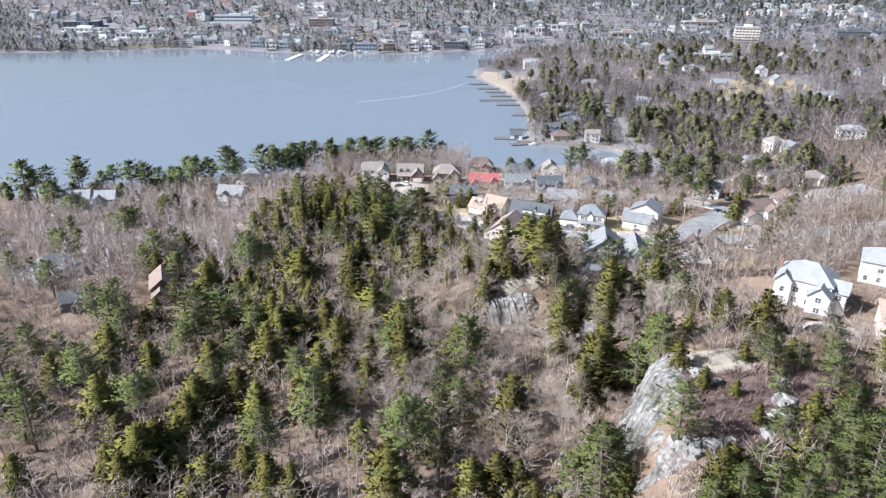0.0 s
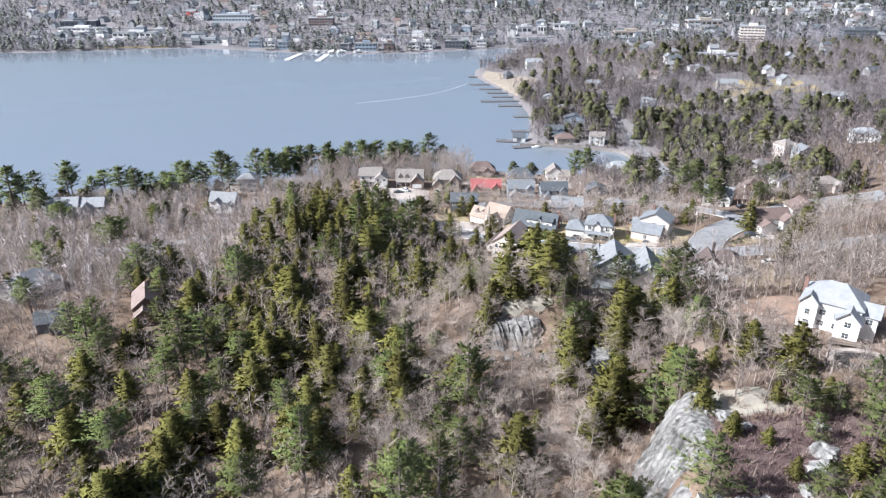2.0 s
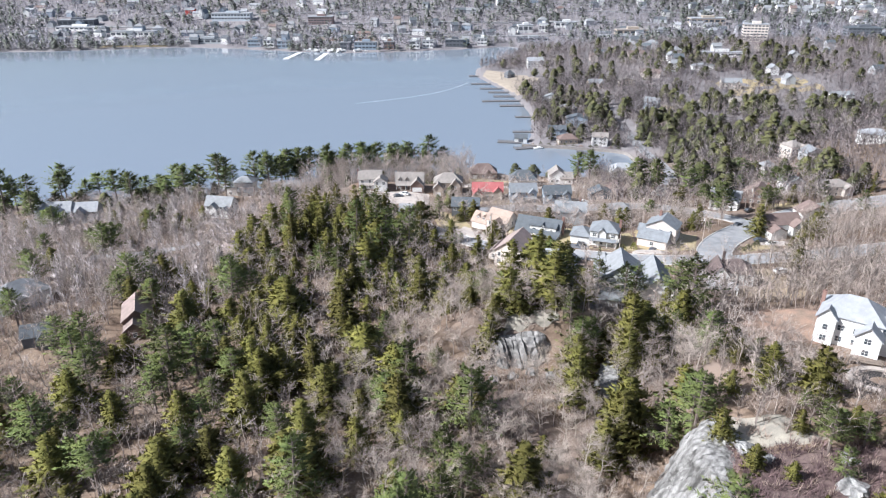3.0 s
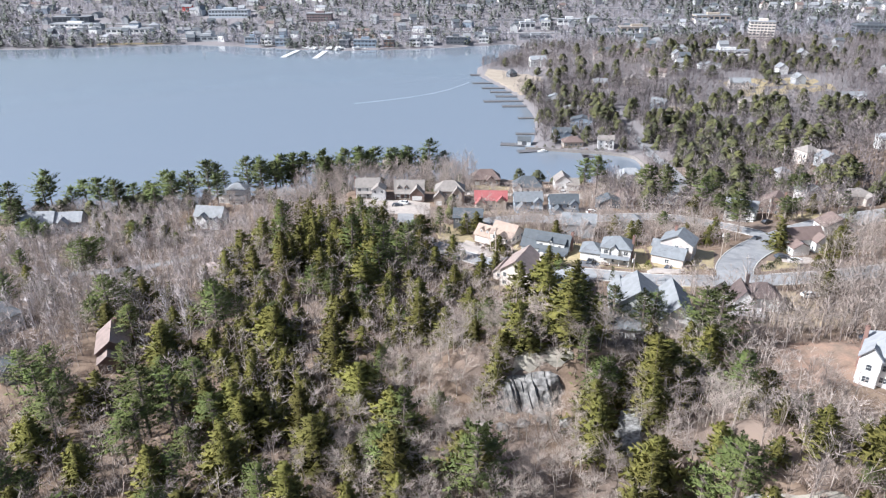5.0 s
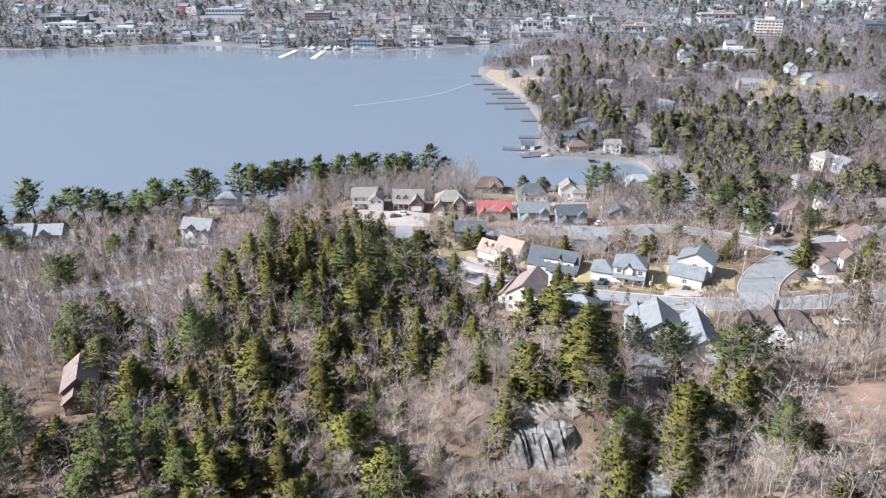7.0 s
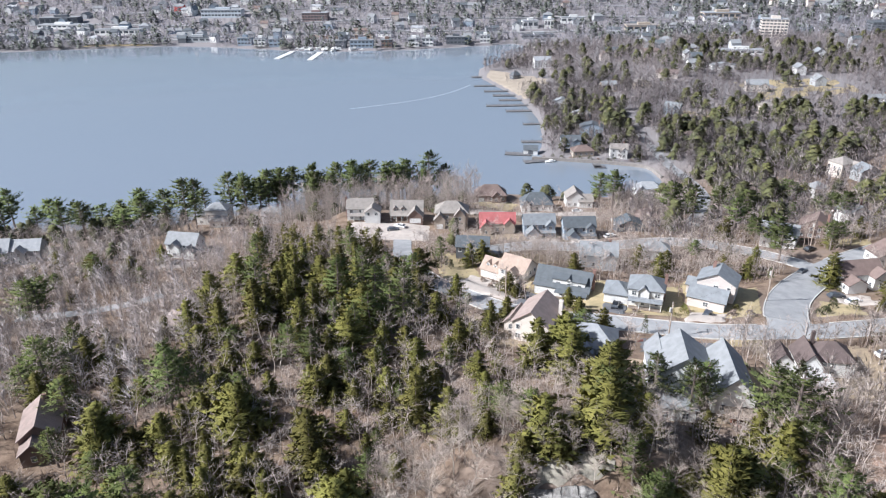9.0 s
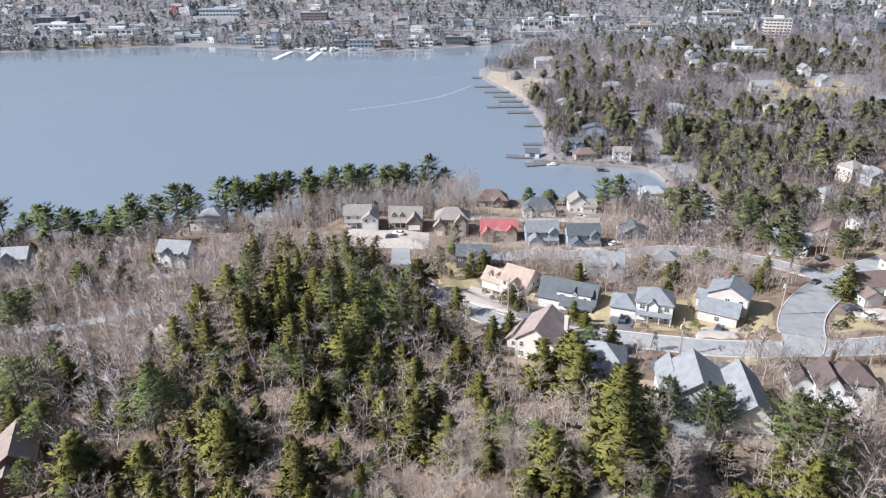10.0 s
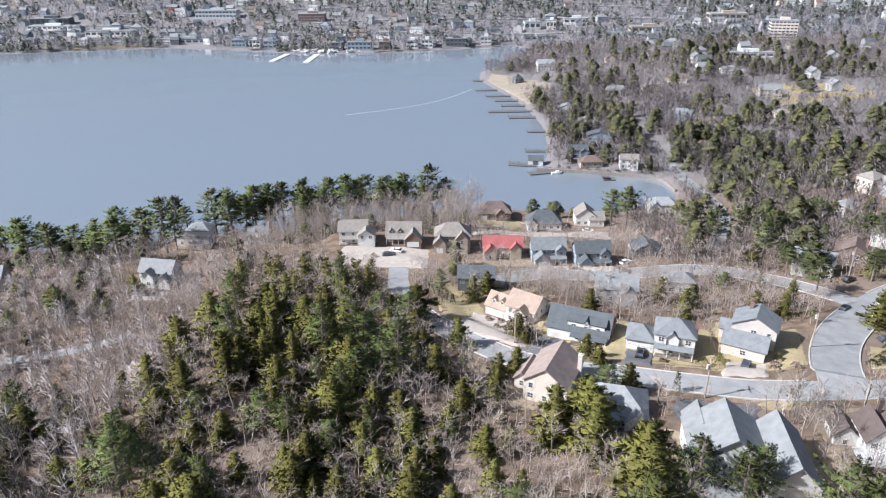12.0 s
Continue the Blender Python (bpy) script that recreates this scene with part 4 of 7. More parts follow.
def clear_of_built(px, py, margin=1.2):
    """True where no road, plot or water is."""
    ok = shore(px, py) > 1.5
    for fine, height, half in TRACKS.values():
        ok &= along(px, py, fine)[0] > half + margin
    for x, y, hw, hd, turn, h in PLOTS.values():
        c, s = math.cos(radians(turn)), math.sin(radians(turn))
        u, v = (px - x) * c + (py - y) * s, -(px - x) * s + (py - y) * c
        ok &= (np.abs(u) > hw + margin) | (np.abs(v) > hd + margin + 3)
    return ok


rng = np.random.default_rng(7)
# yards and clearings with few trees: x0, x1, y0, y1
YARDS = ((-48, -13, 262, 291), (-8, 9, 214, 250), (12, 34, 198, 216), (33, 66, 195, 211), (58, 83, 195, 230), (80, 108, 200, 228), (12, 50, 262, 281), (0, 56, 314, 334),
         (60, 86, 128, 144), (66, 92, 106, 122), (36, 54, 179, 191), (86, 110, 216, 262), (-108, -92, 248, 264), (36, 56, 62, 84), (-126, -92, 294, 312), (-108, -94, 134, 139), (92, 114, 250, 266))


def on_cliff(x, y):
    """True on the bare rock faces and just below them."""
    return ((x > 26.0 + 0.2 * (y - 64)) & (x < 36.5 + 0.1 * (y - 64)) & (y > 61) & (y < 90)) | ((x > 6) & (x < 19.5) & (y > 120.5) & (y < 127.5)) | ((x > 22.5) & (x < 28.5) & (y > 109) & (y < 120))


def scatter(x0, x1, y0, y1, gap, keep=None):
    """Jittered places on a grid, clear of what is built."""
    X, Y = np.meshgrid(np.arange(x0, x1, gap), np.arange(y0, y1, gap))
    px = X.ravel() + rng.uniform(-0.5, 0.5, X.size) * gap
    py = Y.ravel() + rng.uniform(-0.5, 0.5, X.size) * gap
    ok = clear_of_built(px, py)
    ok &= ~(on_cliff(px, py) & (rng.random(px.shape) < 0.9))
    for x0, x1, y0, y1 in YARDS:
        ok &= ~((px > x0) & (px < x1) & (py > y0) & (py < y1) & (rng.random(px.shape) < 0.95))
    if keep is not None:
        ok &= keep(px, py)
    return px[ok], py[ok]


def in_view(px, py, edge=30):
    """The wedge of land that the flight looks over."""
    return (np.abs(px) < 0.66 * (py + 12) + edge) & (py > 52)


# evergreens: denser on the western knoll and along its crest
def evergreen_share(px, py):
    return np.clip(0.09 + 0.6 * bump(px, py, -54, 230, 15, 28) + 0.55 * bump(px, py, -28, 198, 13, 22) + 0.12 * bump(px, py, -30, 125, 40, 40) + 0.42 * bump(px, py, -24, 170, 20, 28) + 0.28 * bump(px, py, -50, 158, 24, 18) + 0.3 * bump(px, py, 38, 135, 14, 10)
                   - 0.4 * bump(px, py, 10, 105, 14, 16) - 0.5 * bump(px, py, -90, 215, 20, 25) - 0.4 * bump(px, py, 75, 150, 25, 18), 0.01, 0.95)


# evergreens that stand out: x, y, height
BLUFF_PINES_A = [(49, 55, 8.5), (54, 61, 9.0), (22, 68, 14.8), (55, 69, 7.5), (-7, 71, 18.8), (53, 72, 8.5), (33, 73, 7.5), (-2, 74, 17.0), (-31, 78, 13.2), (47, 80, 6.5), (-15, 81, 15.2), (50, 82, 5.5), (32, 84, 10.8), (-24, 86, 14.8), (-76, 87, 13.5), (-2, 91, 10.2), (35, 91, 11.2), (-84, 96, 11.2), (-46, 97, 9.8), (2, 101, 14.2), (35, 103, 9.8), (-75, 104, 13.0), (-70, 105, 8.2), (-94, 106, 16.2), (-12, 106, 11.0), (-10, 114, 13.5), (-59, 115, 10.5), (-94, 116, 11.0), (-89, 118, 8.2), (-44, 119, 10.8), (23, 120, 14.0), (-76, 122, 11.0)]
BLUFF_PINES_B = [(-58, 122, 15.2), (-53, 123, 13.8), (-50, 128, 12.8), (-91, 138, 9.5), (-85, 138, 10.2)]
BLUFF_SPRUCES_A = [(34, 56, 8.5), (45, 61, 6.5), (-9, 69, 12.0), (-24, 70, 8.5), (10, 70, 7.0), (43, 70, 3.5), (-28, 71, 9.5), (51, 71, 5.0), (-52, 73, 9.8), (-39, 74, 7.5), (44, 75, 3.8), (-72, 76, 8.2), (-33, 76, 7.5), (-51, 77, 12.0), (38, 78, 4.0), (-49, 79, 11.2), (-58, 79, 7.2), (-15, 80, 7.5), (-46, 81, 10.0), (44, 84, 5.8), (-46, 86, 12.0), (10, 86, 12.0), (38, 88, 8.0), (-26, 90, 12.0), (23, 94, 9.0), (15, 95, 5.5), (-41, 97, 9.8), (-25, 97, 12.0), (26, 97, 12.0), (28, 102, 11.5), (4, 104, 7.2), (-49, 105, 12.0)]
BLUFF_SPRUCES_B = [(-63, 108, 10.2), (-38, 108, 12.0), (-24, 110, 11.5), (21, 110, 12.0), (-23, 113, 10.2), (-38, 117, 12.0), (-28, 118, 12.0), (-35, 119, 10.5), (15, 121, 5.8), (-19, 131, 8.2), (-41, 132, 8.2), (-73, 133, 8.5), (-24, 137, 7.0)]
SLOPE_PINES = [(33, 96, 10.0), (38, 102, 9.2), (21, 121, 14.2), (47, 122, 11.5), (24, 123, 11.2), (43, 128, 8.8), (5, 144, 8.2), (53, 150, 8.5), (38, 155, 12.8), (-58, 163, 9.8), (-88, 168, 13.0), (-92, 168, 8.5), (-33, 170, 9.8), (-5, 172, 5.2), (-88, 180, 9.8), (-16, 189, 16.8), (-116, 210, 11.8), (-24, 223, 8.5), (-132, 226, 6.5), (-116, 240, 7.8), (-159, 254, 7.2)]
SLOPE_SPRUCES = [(23, 114, 12.0), (31, 117, 10.5), (31, 123, 11.8), (34, 126, 10.8), (40, 126, 6.5), (6, 128, 8.5), (10, 133, 9.8), (19, 134, 12.0), (25, 134, 12.0), (-41, 138, 8.5), (2, 139, 5.2), (-64, 144, 12.0), (-4, 144, 3.5), (-43, 152, 10.5), (-79, 160, 9.0), (-49, 160, 7.8), (-10, 161, 7.8), (13, 173, 12.0), (-26, 175, 11.5), (-78, 179, 5.2), (90, 179, 7.0), (-38, 183, 9.8), (-25, 188, 12.0), (-87, 190, 5.5), (-129, 198, 7.8)]
SHORE_PINES_A = [(-47, 158, 8.8), (-60, 162, 13.0), (-57, 187, 6.0), (-122, 226, 7.8), (-116, 239, 9.0), (101, 267, 12.2), (91, 280, 18.8), (-121, 283, 15.8), (-147, 287, 15.0), (-133, 291, 12.0), (83, 298, 17.0), (134, 298, 11.0), (-113, 301, 17.2), (94, 303, 16.0), (104, 303, 14.0), (-149, 304, 11.2), (76, 305, 17.2), (-195, 316, 17.2), (-178, 316, 13.2), (-129, 318, 14.5), (129, 323, 12.0), (59, 328, 19.0), (-121, 329, 16.8), (-106, 332, 19.0), (-100, 334, 19.0), (55, 336, 17.5), (-91, 337, 19.0), (-85, 338, 19.0), (-80, 340, 19.0), (-72, 344, 19.0), (-61, 347, 19.0), (-55, 350, 19.0)]
SHORE_PINES_B = [(-47, 352, 18.5), (-21, 362, 19.0), (-14, 364, 13.5)]
SHORE_SPRUCES = [(26, 202, 4.2), (-70, 213, 7.2), (54, 236, 8.5), (15, 236, 5.5), (3, 250, 7.2), (-105, 260, 6.8), (72, 265, 5.2), (87, 275, 8.2)]
HILL_PINES_A = [(-149, 278, 17.0), (-131, 287, 11.0), (-123, 228, 7.0), (-56, 186, 5.5), (-57, 217, 17.0), (-29, 194, 8.0), (-23, 186, 11.5), (-19, 189, 12.0), (-17, 221, 11.0), (-38, 172, 9.5), (-58, 159, 13.5), (-92, 182, 7.0), (-12, 161, 8.0), (91, 278, 16.5), (95, 269, 10.0), (96, 252, 12.0), (25, 189, 7.5), (-25, 214, 5.5), (-25, 168, 7.0), (-118, 208, 13.0), (-121, 244, 7.5), (-91, 176, 9.5), (-77, 157, 10.0), (-73, 145, 7.5), (-62, 167, 10.5), (-48, 161, 6.0), (-63, 140, 7.0), (-24, 199, 12.5), (30, 159, 10.0), (39, 156, 12.0)]
HILL_PINES_B = [(25, 126, 9.0), (19, 126, 8.0), (50, 142, 14.5), (51, 137, 8.5), (9, 140, 8.0), (22, 128, 8.5), (23, 122, 10.5), (37, 103, 13.0), (48, 147, 12.5), (20, 139, 11.5), (23, 115, 9.5), (25, 97, 9.5), (31, 65, 8.0), (23, 72, 11.5), (-7, 82, 10.5), (48, 80, 6.5), (55, 75, 8.0), (48, 57, 8.0), (44, 64, 7.5), (49, 64, 6.0)]
HILL_SPRUCES_A = [(-143, 262, 5.5), (-118, 241, 9.5), (-110, 248, 6.5), (-116, 223, 4.0), (-66, 204, 11.5), (-50, 218, 12.5), (-64, 218, 11.5), (-40, 214, 10.0), (-36, 203, 9.0), (-29, 187, 7.0), (-15, 225, 11.5), (-35, 237, 9.0), (-47, 188, 8.0), (-34, 173, 6.0), (-29, 180, 5.5), (-20, 174, 6.5), (-50, 171, 7.0), (-48, 158, 8.5), (-81, 172, 11.0), (-78, 172, 7.0), (-81, 186, 4.5), (-62, 171, 5.5), (-29, 158, 8.5), (-28, 163, 8.0), (-10, 158, 6.5), (-18, 157, 4.0), (-1, 243, 8.0), (54, 235, 8.5), (58, 242, 7.0), (-85, 161, 9.0)]
HILL_SPRUCES_B = [(-65, 147, 11.0), (-70, 183, 3.5), (-82, 183, 3.5), (-41, 149, 11.5), (-58, 149, 5.0), (-43, 139, 7.5), (-36, 138, 8.0), (-57, 142, 4.5), (-26, 139, 13.0), (-21, 170, 6.5), (-13, 166, 6.0), (-9, 154, 8.0), (19, 168, 12.5), (21, 144, 13.5), (25, 135, 8.5), (46, 135, 11.0), (16, 139, 5.5), (2, 139, 5.0), (7, 131, 5.5), (1, 167, 7.0), (2, 156, 7.0), (6, 155, 5.0), (12, 131, 5.5), (35, 132, 8.0), (42, 134, 4.0), (30, 128, 6.5), (100, 229, 10.5), (24, 207, 5.5), (33, 124, 14.5), (19, 179, 11.0)]
HILL_SPRUCES_C = [(3, 104, 9.0), (0, 108, 8.0), (-10, 103, 12.0), (42, 76, 3.0), (35, 58, 6.5), (10, 70, 7.0), (14, 97, 4.0), (1, 145, 5.0), (40, 93, 4.0), (70, 99, 5.5), (36, 76, 3.5), (44, 101, 4.5), (46, 84, 4.0), (53, 84, 4.0), (57, 73, 4.0), (42, 58, 4.5)]
LOW_PINES = [(-72, 146, 10.5), (-46, 113, 9.0), (-57, 126, 13.0), (-57, 117, 11.5), (-15, 111, 7.5), (-82, 128, 11.5), (-4, 120, 7.5), (3, 109, 6.5), (43, 127, 11.0), (51, 130, 7.5), (47, 102, 6.0), (34, 132, 10.5), (22, 124, 9.0), (33, 158, 12.5), (42, 159, 11.0), (53, 151, 10.0), (-89, 163, 9.0), (-84, 171, 8.0), (-59, 167, 9.0), (-51, 177, 7.0), (-119, 216, 10.0), (-81, 133, 8.0)]
LOW_SPRUCES_A = [(-64, 143, 12.0), (-42, 137, 9.0), (-43, 154, 10.0), (-50, 155, 7.0), (-26, 141, 8.5), (-19, 125, 12.0), (-12, 117, 11.0), (-10, 151, 11.5), (-28, 119, 11.0), (-23, 111, 11.0), (-40, 119, 13.0), (-37, 117, 11.0), (-47, 124, 10.0), (-76, 116, 10.0), (-74, 130, 8.0), (22, 118, 9.5), (22, 112, 9.0), (31, 119, 11.5), (36, 127, 12.0), (37, 103, 7.0)]
LOW_SPRUCES_B = [(19, 136, 13.5), (19, 174, 13.0), (10, 132, 7.5), (6, 133, 6.5), (-2, 141, 6.5), (25, 159, 13.0), (-39, 141, 5.5), (-32, 133, 6.5), (-55, 131, 8.0), (-22, 132, 6.5), (-50, 141, 6.5), (3, 125, 4.5), (-15, 151, 5.5)]
NEAR_PINES = [(51, 56, 10.5), (55, 59, 10.5), (45, 56, 7.0), (51, 61, 8.5), (45, 60, 6.0), (18, 70, 9.0), (50, 50, 10.5), (45, 50, 9.0), (-59, 93, 12.0), (-30, 100, 10.5), (-46, 106, 10.0), (1, 88, 10.0)]
CORNER_PINES = [(35, 54, 7.0), (39, 54, 7.5), (41, 52, 7.5), (46, 54, 8.5), (51, 55, 9.5), (57, 64, 7.5), (54, 67, 7.5), (39, 59, 5.5), (31, 52, 7.0), (63, 75, 6.0), (50, 69, 5.5)]
HEATH_PINES = [(48, 76.2, 5.0), (54, 75, 6.5), (50, 71, 6.5), (53.3, 69.4, 8.0), (57.5, 80, 6.5), (53.2, 81.3, 5.5), (50, 85, 4.5), (59, 84.5, 6.5), (47.7, 87, 4.5), (56, 72, 7.5), (46.6, 62, 7.0), (52, 65, 8.0), (57, 66, 8.5)]
WEST_PINES = [(-192, 268, 21.0), (-121, 177, 10.5), (-110, 151.5, 9.5), (-154, 241, 11.5), (-161, 247, 9.0), (-129, 186, 9.0), (-136, 206, 9.0), (-176, 262, 13.0), (-115, 156, 8.0), (-127, 160, 9.5)]
BROW_PINES = [(30.9, 66.0, 9.5), (36.0, 94.5, 11.5)]
NEAR_SPRUCES = [(33, 56, 8.0), (25, 67, 6.0), (37, 56, 4.5), (7, 70, 9.0), (3, 69, 8.0), (12, 65, 7.5), (-48, 94, 10.5), (-35, 90, 10.5), (-22, 90, 10.0), (-68, 96, 11.0), (-9, 87, 8.0), (-83, 106, 10.5), (-17, 106, 8.5)]
standing = []


def apart(x, y, gap=2.6):
    return not on_cliff(x, y) and all(math.hypot(x - a, y - b) > gap for a, b in standing)


for x, y, h in HILL_SPRUCES_A + HILL_SPRUCES_B + HILL_SPRUCES_C + BLUFF_SPRUCES_A + BLUFF_SPRUCES_B + SLOPE_SPRUCES + SHORE_SPRUCES + LOW_SPRUCES_A + LOW_SPRUCES_B + NEAR_SPRUCES:
    if not apart(x, y):
        continue
    plant("spruce", x, y, h / 9.0, rng.uniform(0, 6.28), int(rng.integers(5)), rng.uniform(1.2, 1.6))
    standing.append((x, y))
for x, y, h in HILL_PINES_A + HILL_PINES_B + BLUFF_PINES_A + BLUFF_PINES_B + SLOPE_PINES + SHORE_PINES_A + SHORE_PINES_B + LOW_PINES + NEAR_PINES + CORNER_PINES + WEST_PINES + HEATH_PINES:
    if not apart(x, y):
        continue
    tall = 1.25 if y > 300 and x < 0 else 1.12 if x < -72 and y > 125 else 1.0
    plant("pine", x, y, tall * h / 14.0, rng.uniform(0, 6.28), int(rng.integers(5)), rng.uniform(1.25, 1.6) if h < 16 else rng.uniform(0.9, 1.15))
    standing.append((x, y))
for x, y, h in BROW_PINES:
    plant("pine", x, y, h / 14.0, x, 4, 1.6, 58.0 if y < 80 else None)
    standing.append((x, y))
standing = np.array(standing, float)
# the younger evergreens between them
px, py = scatter(-165, 130, 52, 262, 3.3, in_view)
chosen = rng.random(len(px)) < 0.44 * evergreen_share(px, py)
chosen &= np.array([np.min(np.hypot(standing[:, 0] - x, standing[:, 1] - y)) > 2.4 for x, y in zip(px, py)])
young = []
for x, y in zip(px[chosen], py[chosen]):
    crest = (x + 50) ** 2 / 800 + (y - 222) ** 2 / 2200 < 1
    size = rng.uniform(0.5, 1.5) if crest else rng.uniform(0.4, 0.95)
    if rng.random() < 0.14:
        plant("pine", x, y, size * 0.8, rng.uniform(0, 6.28), int(rng.integers(5)))
    else:
        young.append((int(rng.integers(5)), x, y, gz(x, y), rng.uniform(0, 6.28), size * (rng.uniform(0.8, 1.1) if crest else rng.uniform(1.15, 1.6)), size))
nearest = sorted(young, key=lambda p: math.hypot(p[1] + 5, p[2] - 110))
for k, x, y, z, turn, wide, size in nearest[:190]:
    plant("spruce", x, y, size, turn, k, wide / size, z)
green_v, green_f = zip(*[triangles(spruce(150 + i, 9.0, 0.29, 13, 4)[1]) for i in range(5)])
green_f, green_n = zip(*[outward(v, f) for v, f in zip(green_v, green_f)])
joined("young_evergreens", green_v, green_f, nearest[190:], SPRUCE_GROVE, None, "olive-green young spruces scattered over the wooded knoll", "woodland", soft=green_n)

# bare trees: the nearest as things, the rest as one wood
px, py = scatter(-190, 150, 50, 345, 3.35, in_view)
thin = rng.random(len(px)) < 0.95 * (1 - 0.25 * evergreen_share(px, py)) * (1 - 0.75 * bump(px, py, 48, 84, 14, 14)) * (1 - 0.9 * bump(px, py, 48, 64, 12, 12))
px, py = px[thin], py[thin]
hz = ground_z(px, py)
pick = np.argsort(np.hypot(px - 5, py - 110))[:300]
near = np.zeros(len(px), bool)
near[pick] = True
for x, y, z in zip(px[near], py[near], hz[near]):
    plant("bare", x, y, rng.uniform(0.5, 0.95), rng.uniform(0, 6.28), int(rng.integers(8)), rng.uniform(1.05, 1.5), z)


def both_parts(a, b):
    va, fa = triangles(a)
    vb, fb = triangles(b)
    return np.concatenate([va, vb]), np.concatenate([fa, fb + len(va)])


thin_v, thin_f = zip(*[both_parts(*bare_tree(330 + i, 10.0, 9, 8, 0.028)) for i in range(8)])
rows = [(int(rng.integers(8)), x, y, z, rng.uniform(0, 6.28), s * rng.uniform(1.15, 1.7), s) for x, y, z, s in zip(px[~near], py[~near], hz[~near], rng.uniform(0.45, 0.9, (~near).sum()))]
joined("bare_wood", thin_v, thin_f, rows, TWIG_FAR, None, "leafless grey-lilac wood of many thin trees", "woodland")
brush_v, brush_f = zip(*[triangles(brush(i)) for i in range(6)])
px, py = scatter(-120, 120, 50, 262, 2.1, in_view)
some = rng.random(len(px)) < 0.8
rows = [(int(rng.integers(6)), x, y, z, rng.uniform(0, 6.28), s * 1.2, s) for x, y, z, s in zip(px[some], py[some], ground_z(px[some], py[some]), rng.uniform(0.5, 1.5, some.sum()))]
joined("undergrowth", brush_v, brush_f, rows, BUSH, None, "leafless brown and mauve brush on the forest floor", "undergrowth")
px = np.concatenate([rng.uniform(8, 62, 120), rng.uniform(60, 92, 60)])
py = np.concatenate([rng.uniform(240, 264, 120), rng.uniform(228, 262, 60)])
ok = clear_of_built(px, py, 0.6) & (np.hypot(px - 39, py - 249) > 7) & (np.hypot(px - 59, py - 257) > 6) & (np.hypot(px - 63, py - 214) > 15)
rows = [(int(rng.integers(8)), x, y, z, rng.uniform(0, 6.28), s, s * 1.1) for x, y, z, s in zip(px[ok], py[ok], ground_z(px[ok], py[ok]), rng.uniform(0.6, 0.95, ok.sum()))]
joined("street_birches", thin_v, thin_f, rows, TWIG_FAR, None, "pale slender leafless birches below the upper street", "woodland")
# taller bare trees and pines between the houses and the lake
px, py = scatter(-75, 2, 301, 368, 2.9, lambda a, b: (b < 372) & (rng.random(a.shape) < 0.5))
rows = [(int(rng.integers(8)), x, y, z, rng.uniform(0, 6.28), s, s * 1.25) for x, y, z, s in zip(px, py, ground_z(px, py), rng.uniform(0.9, 1.45, len(px)))]
joined("shore_wood", thin_v, thin_f, rows, TWIG_FAR, None, "tall leafless trees between the houses and the lake", "woodland")
for _ in range(19):
    x = rng.uniform(-98, -22)
    y = float(np.interp(x, [-100, -60, -17], [342, 356, 373])) - rng.uniform(4, 20)
    plant("pine", x, y, rng.uniform(1.15, 1.6), rng.uniform(0, 6.28), int(rng.choice((0, 1, 2))), rng.uniform(0.95, 1.2))
for k in range(10):
    x = (-196, -184, -150, -138, -112)[k // 2] + rng.uniform(-4, 4)
    y = float(np.interp(x, [-213, -165, -100], [322, 329, 342])) - rng.uniform(6, 38)
    plant("pine", x, y, rng.uniform(0.9, 1.4), rng.uniform(0, 6.28), int(rng.integers(5)), rng.uniform(1.0, 1.35))

# side street pines
px, py = scatter(98, 175, 226, 305, 6.5)
for x, y in zip(px, py):
    if rng.random() < 0.24:
        plant("pine" if rng.random() < 0.6 else "spruce", x, y, rng.uniform(0.55, 0.95), rng.uniform(0, 6.28), int(rng.integers(5)), rng.uniform(1.0, 1.3))


# ---- the land beyond: peninsula, eastern slopes and the town across the lake ----
def far_bare(seed, height, pieces, width):
    """A bare tree seen from afar: trunk, forks and a haze of coarse twigs."""
    r = random.Random(seed)
    s = Shape().rod((0, 0, -0.5), (0, 0, height * 0.6), height * 0.010, height * 0.005, 3)
    for _ in range(pieces):
        top = r.uniform(0.40, 1.0)
        a, out_by = r.uniform(0, 6.28), height * 0.35 * math.sqrt(max(0.06, 1 - ((top - 0.62) / 0.41) ** 2)) * r.uniform(0.35, 1.0)
        end = Vector((math.cos(a) * out_by, math.sin(a) * out_by, height * top))
        start = Vector((end.x * r.uniform(0.0, 0.6), end.y * r.uniform(0.0, 0.6), height * (top - r.uniform(0.06, 0.2))))
        side = Vector((-math.sin(a), math.cos(a), r.uniform(-0.8, 0.8))).normalized() * width
        s.add([start - side, start + side, end], [(0, 1, 2)])
    return s


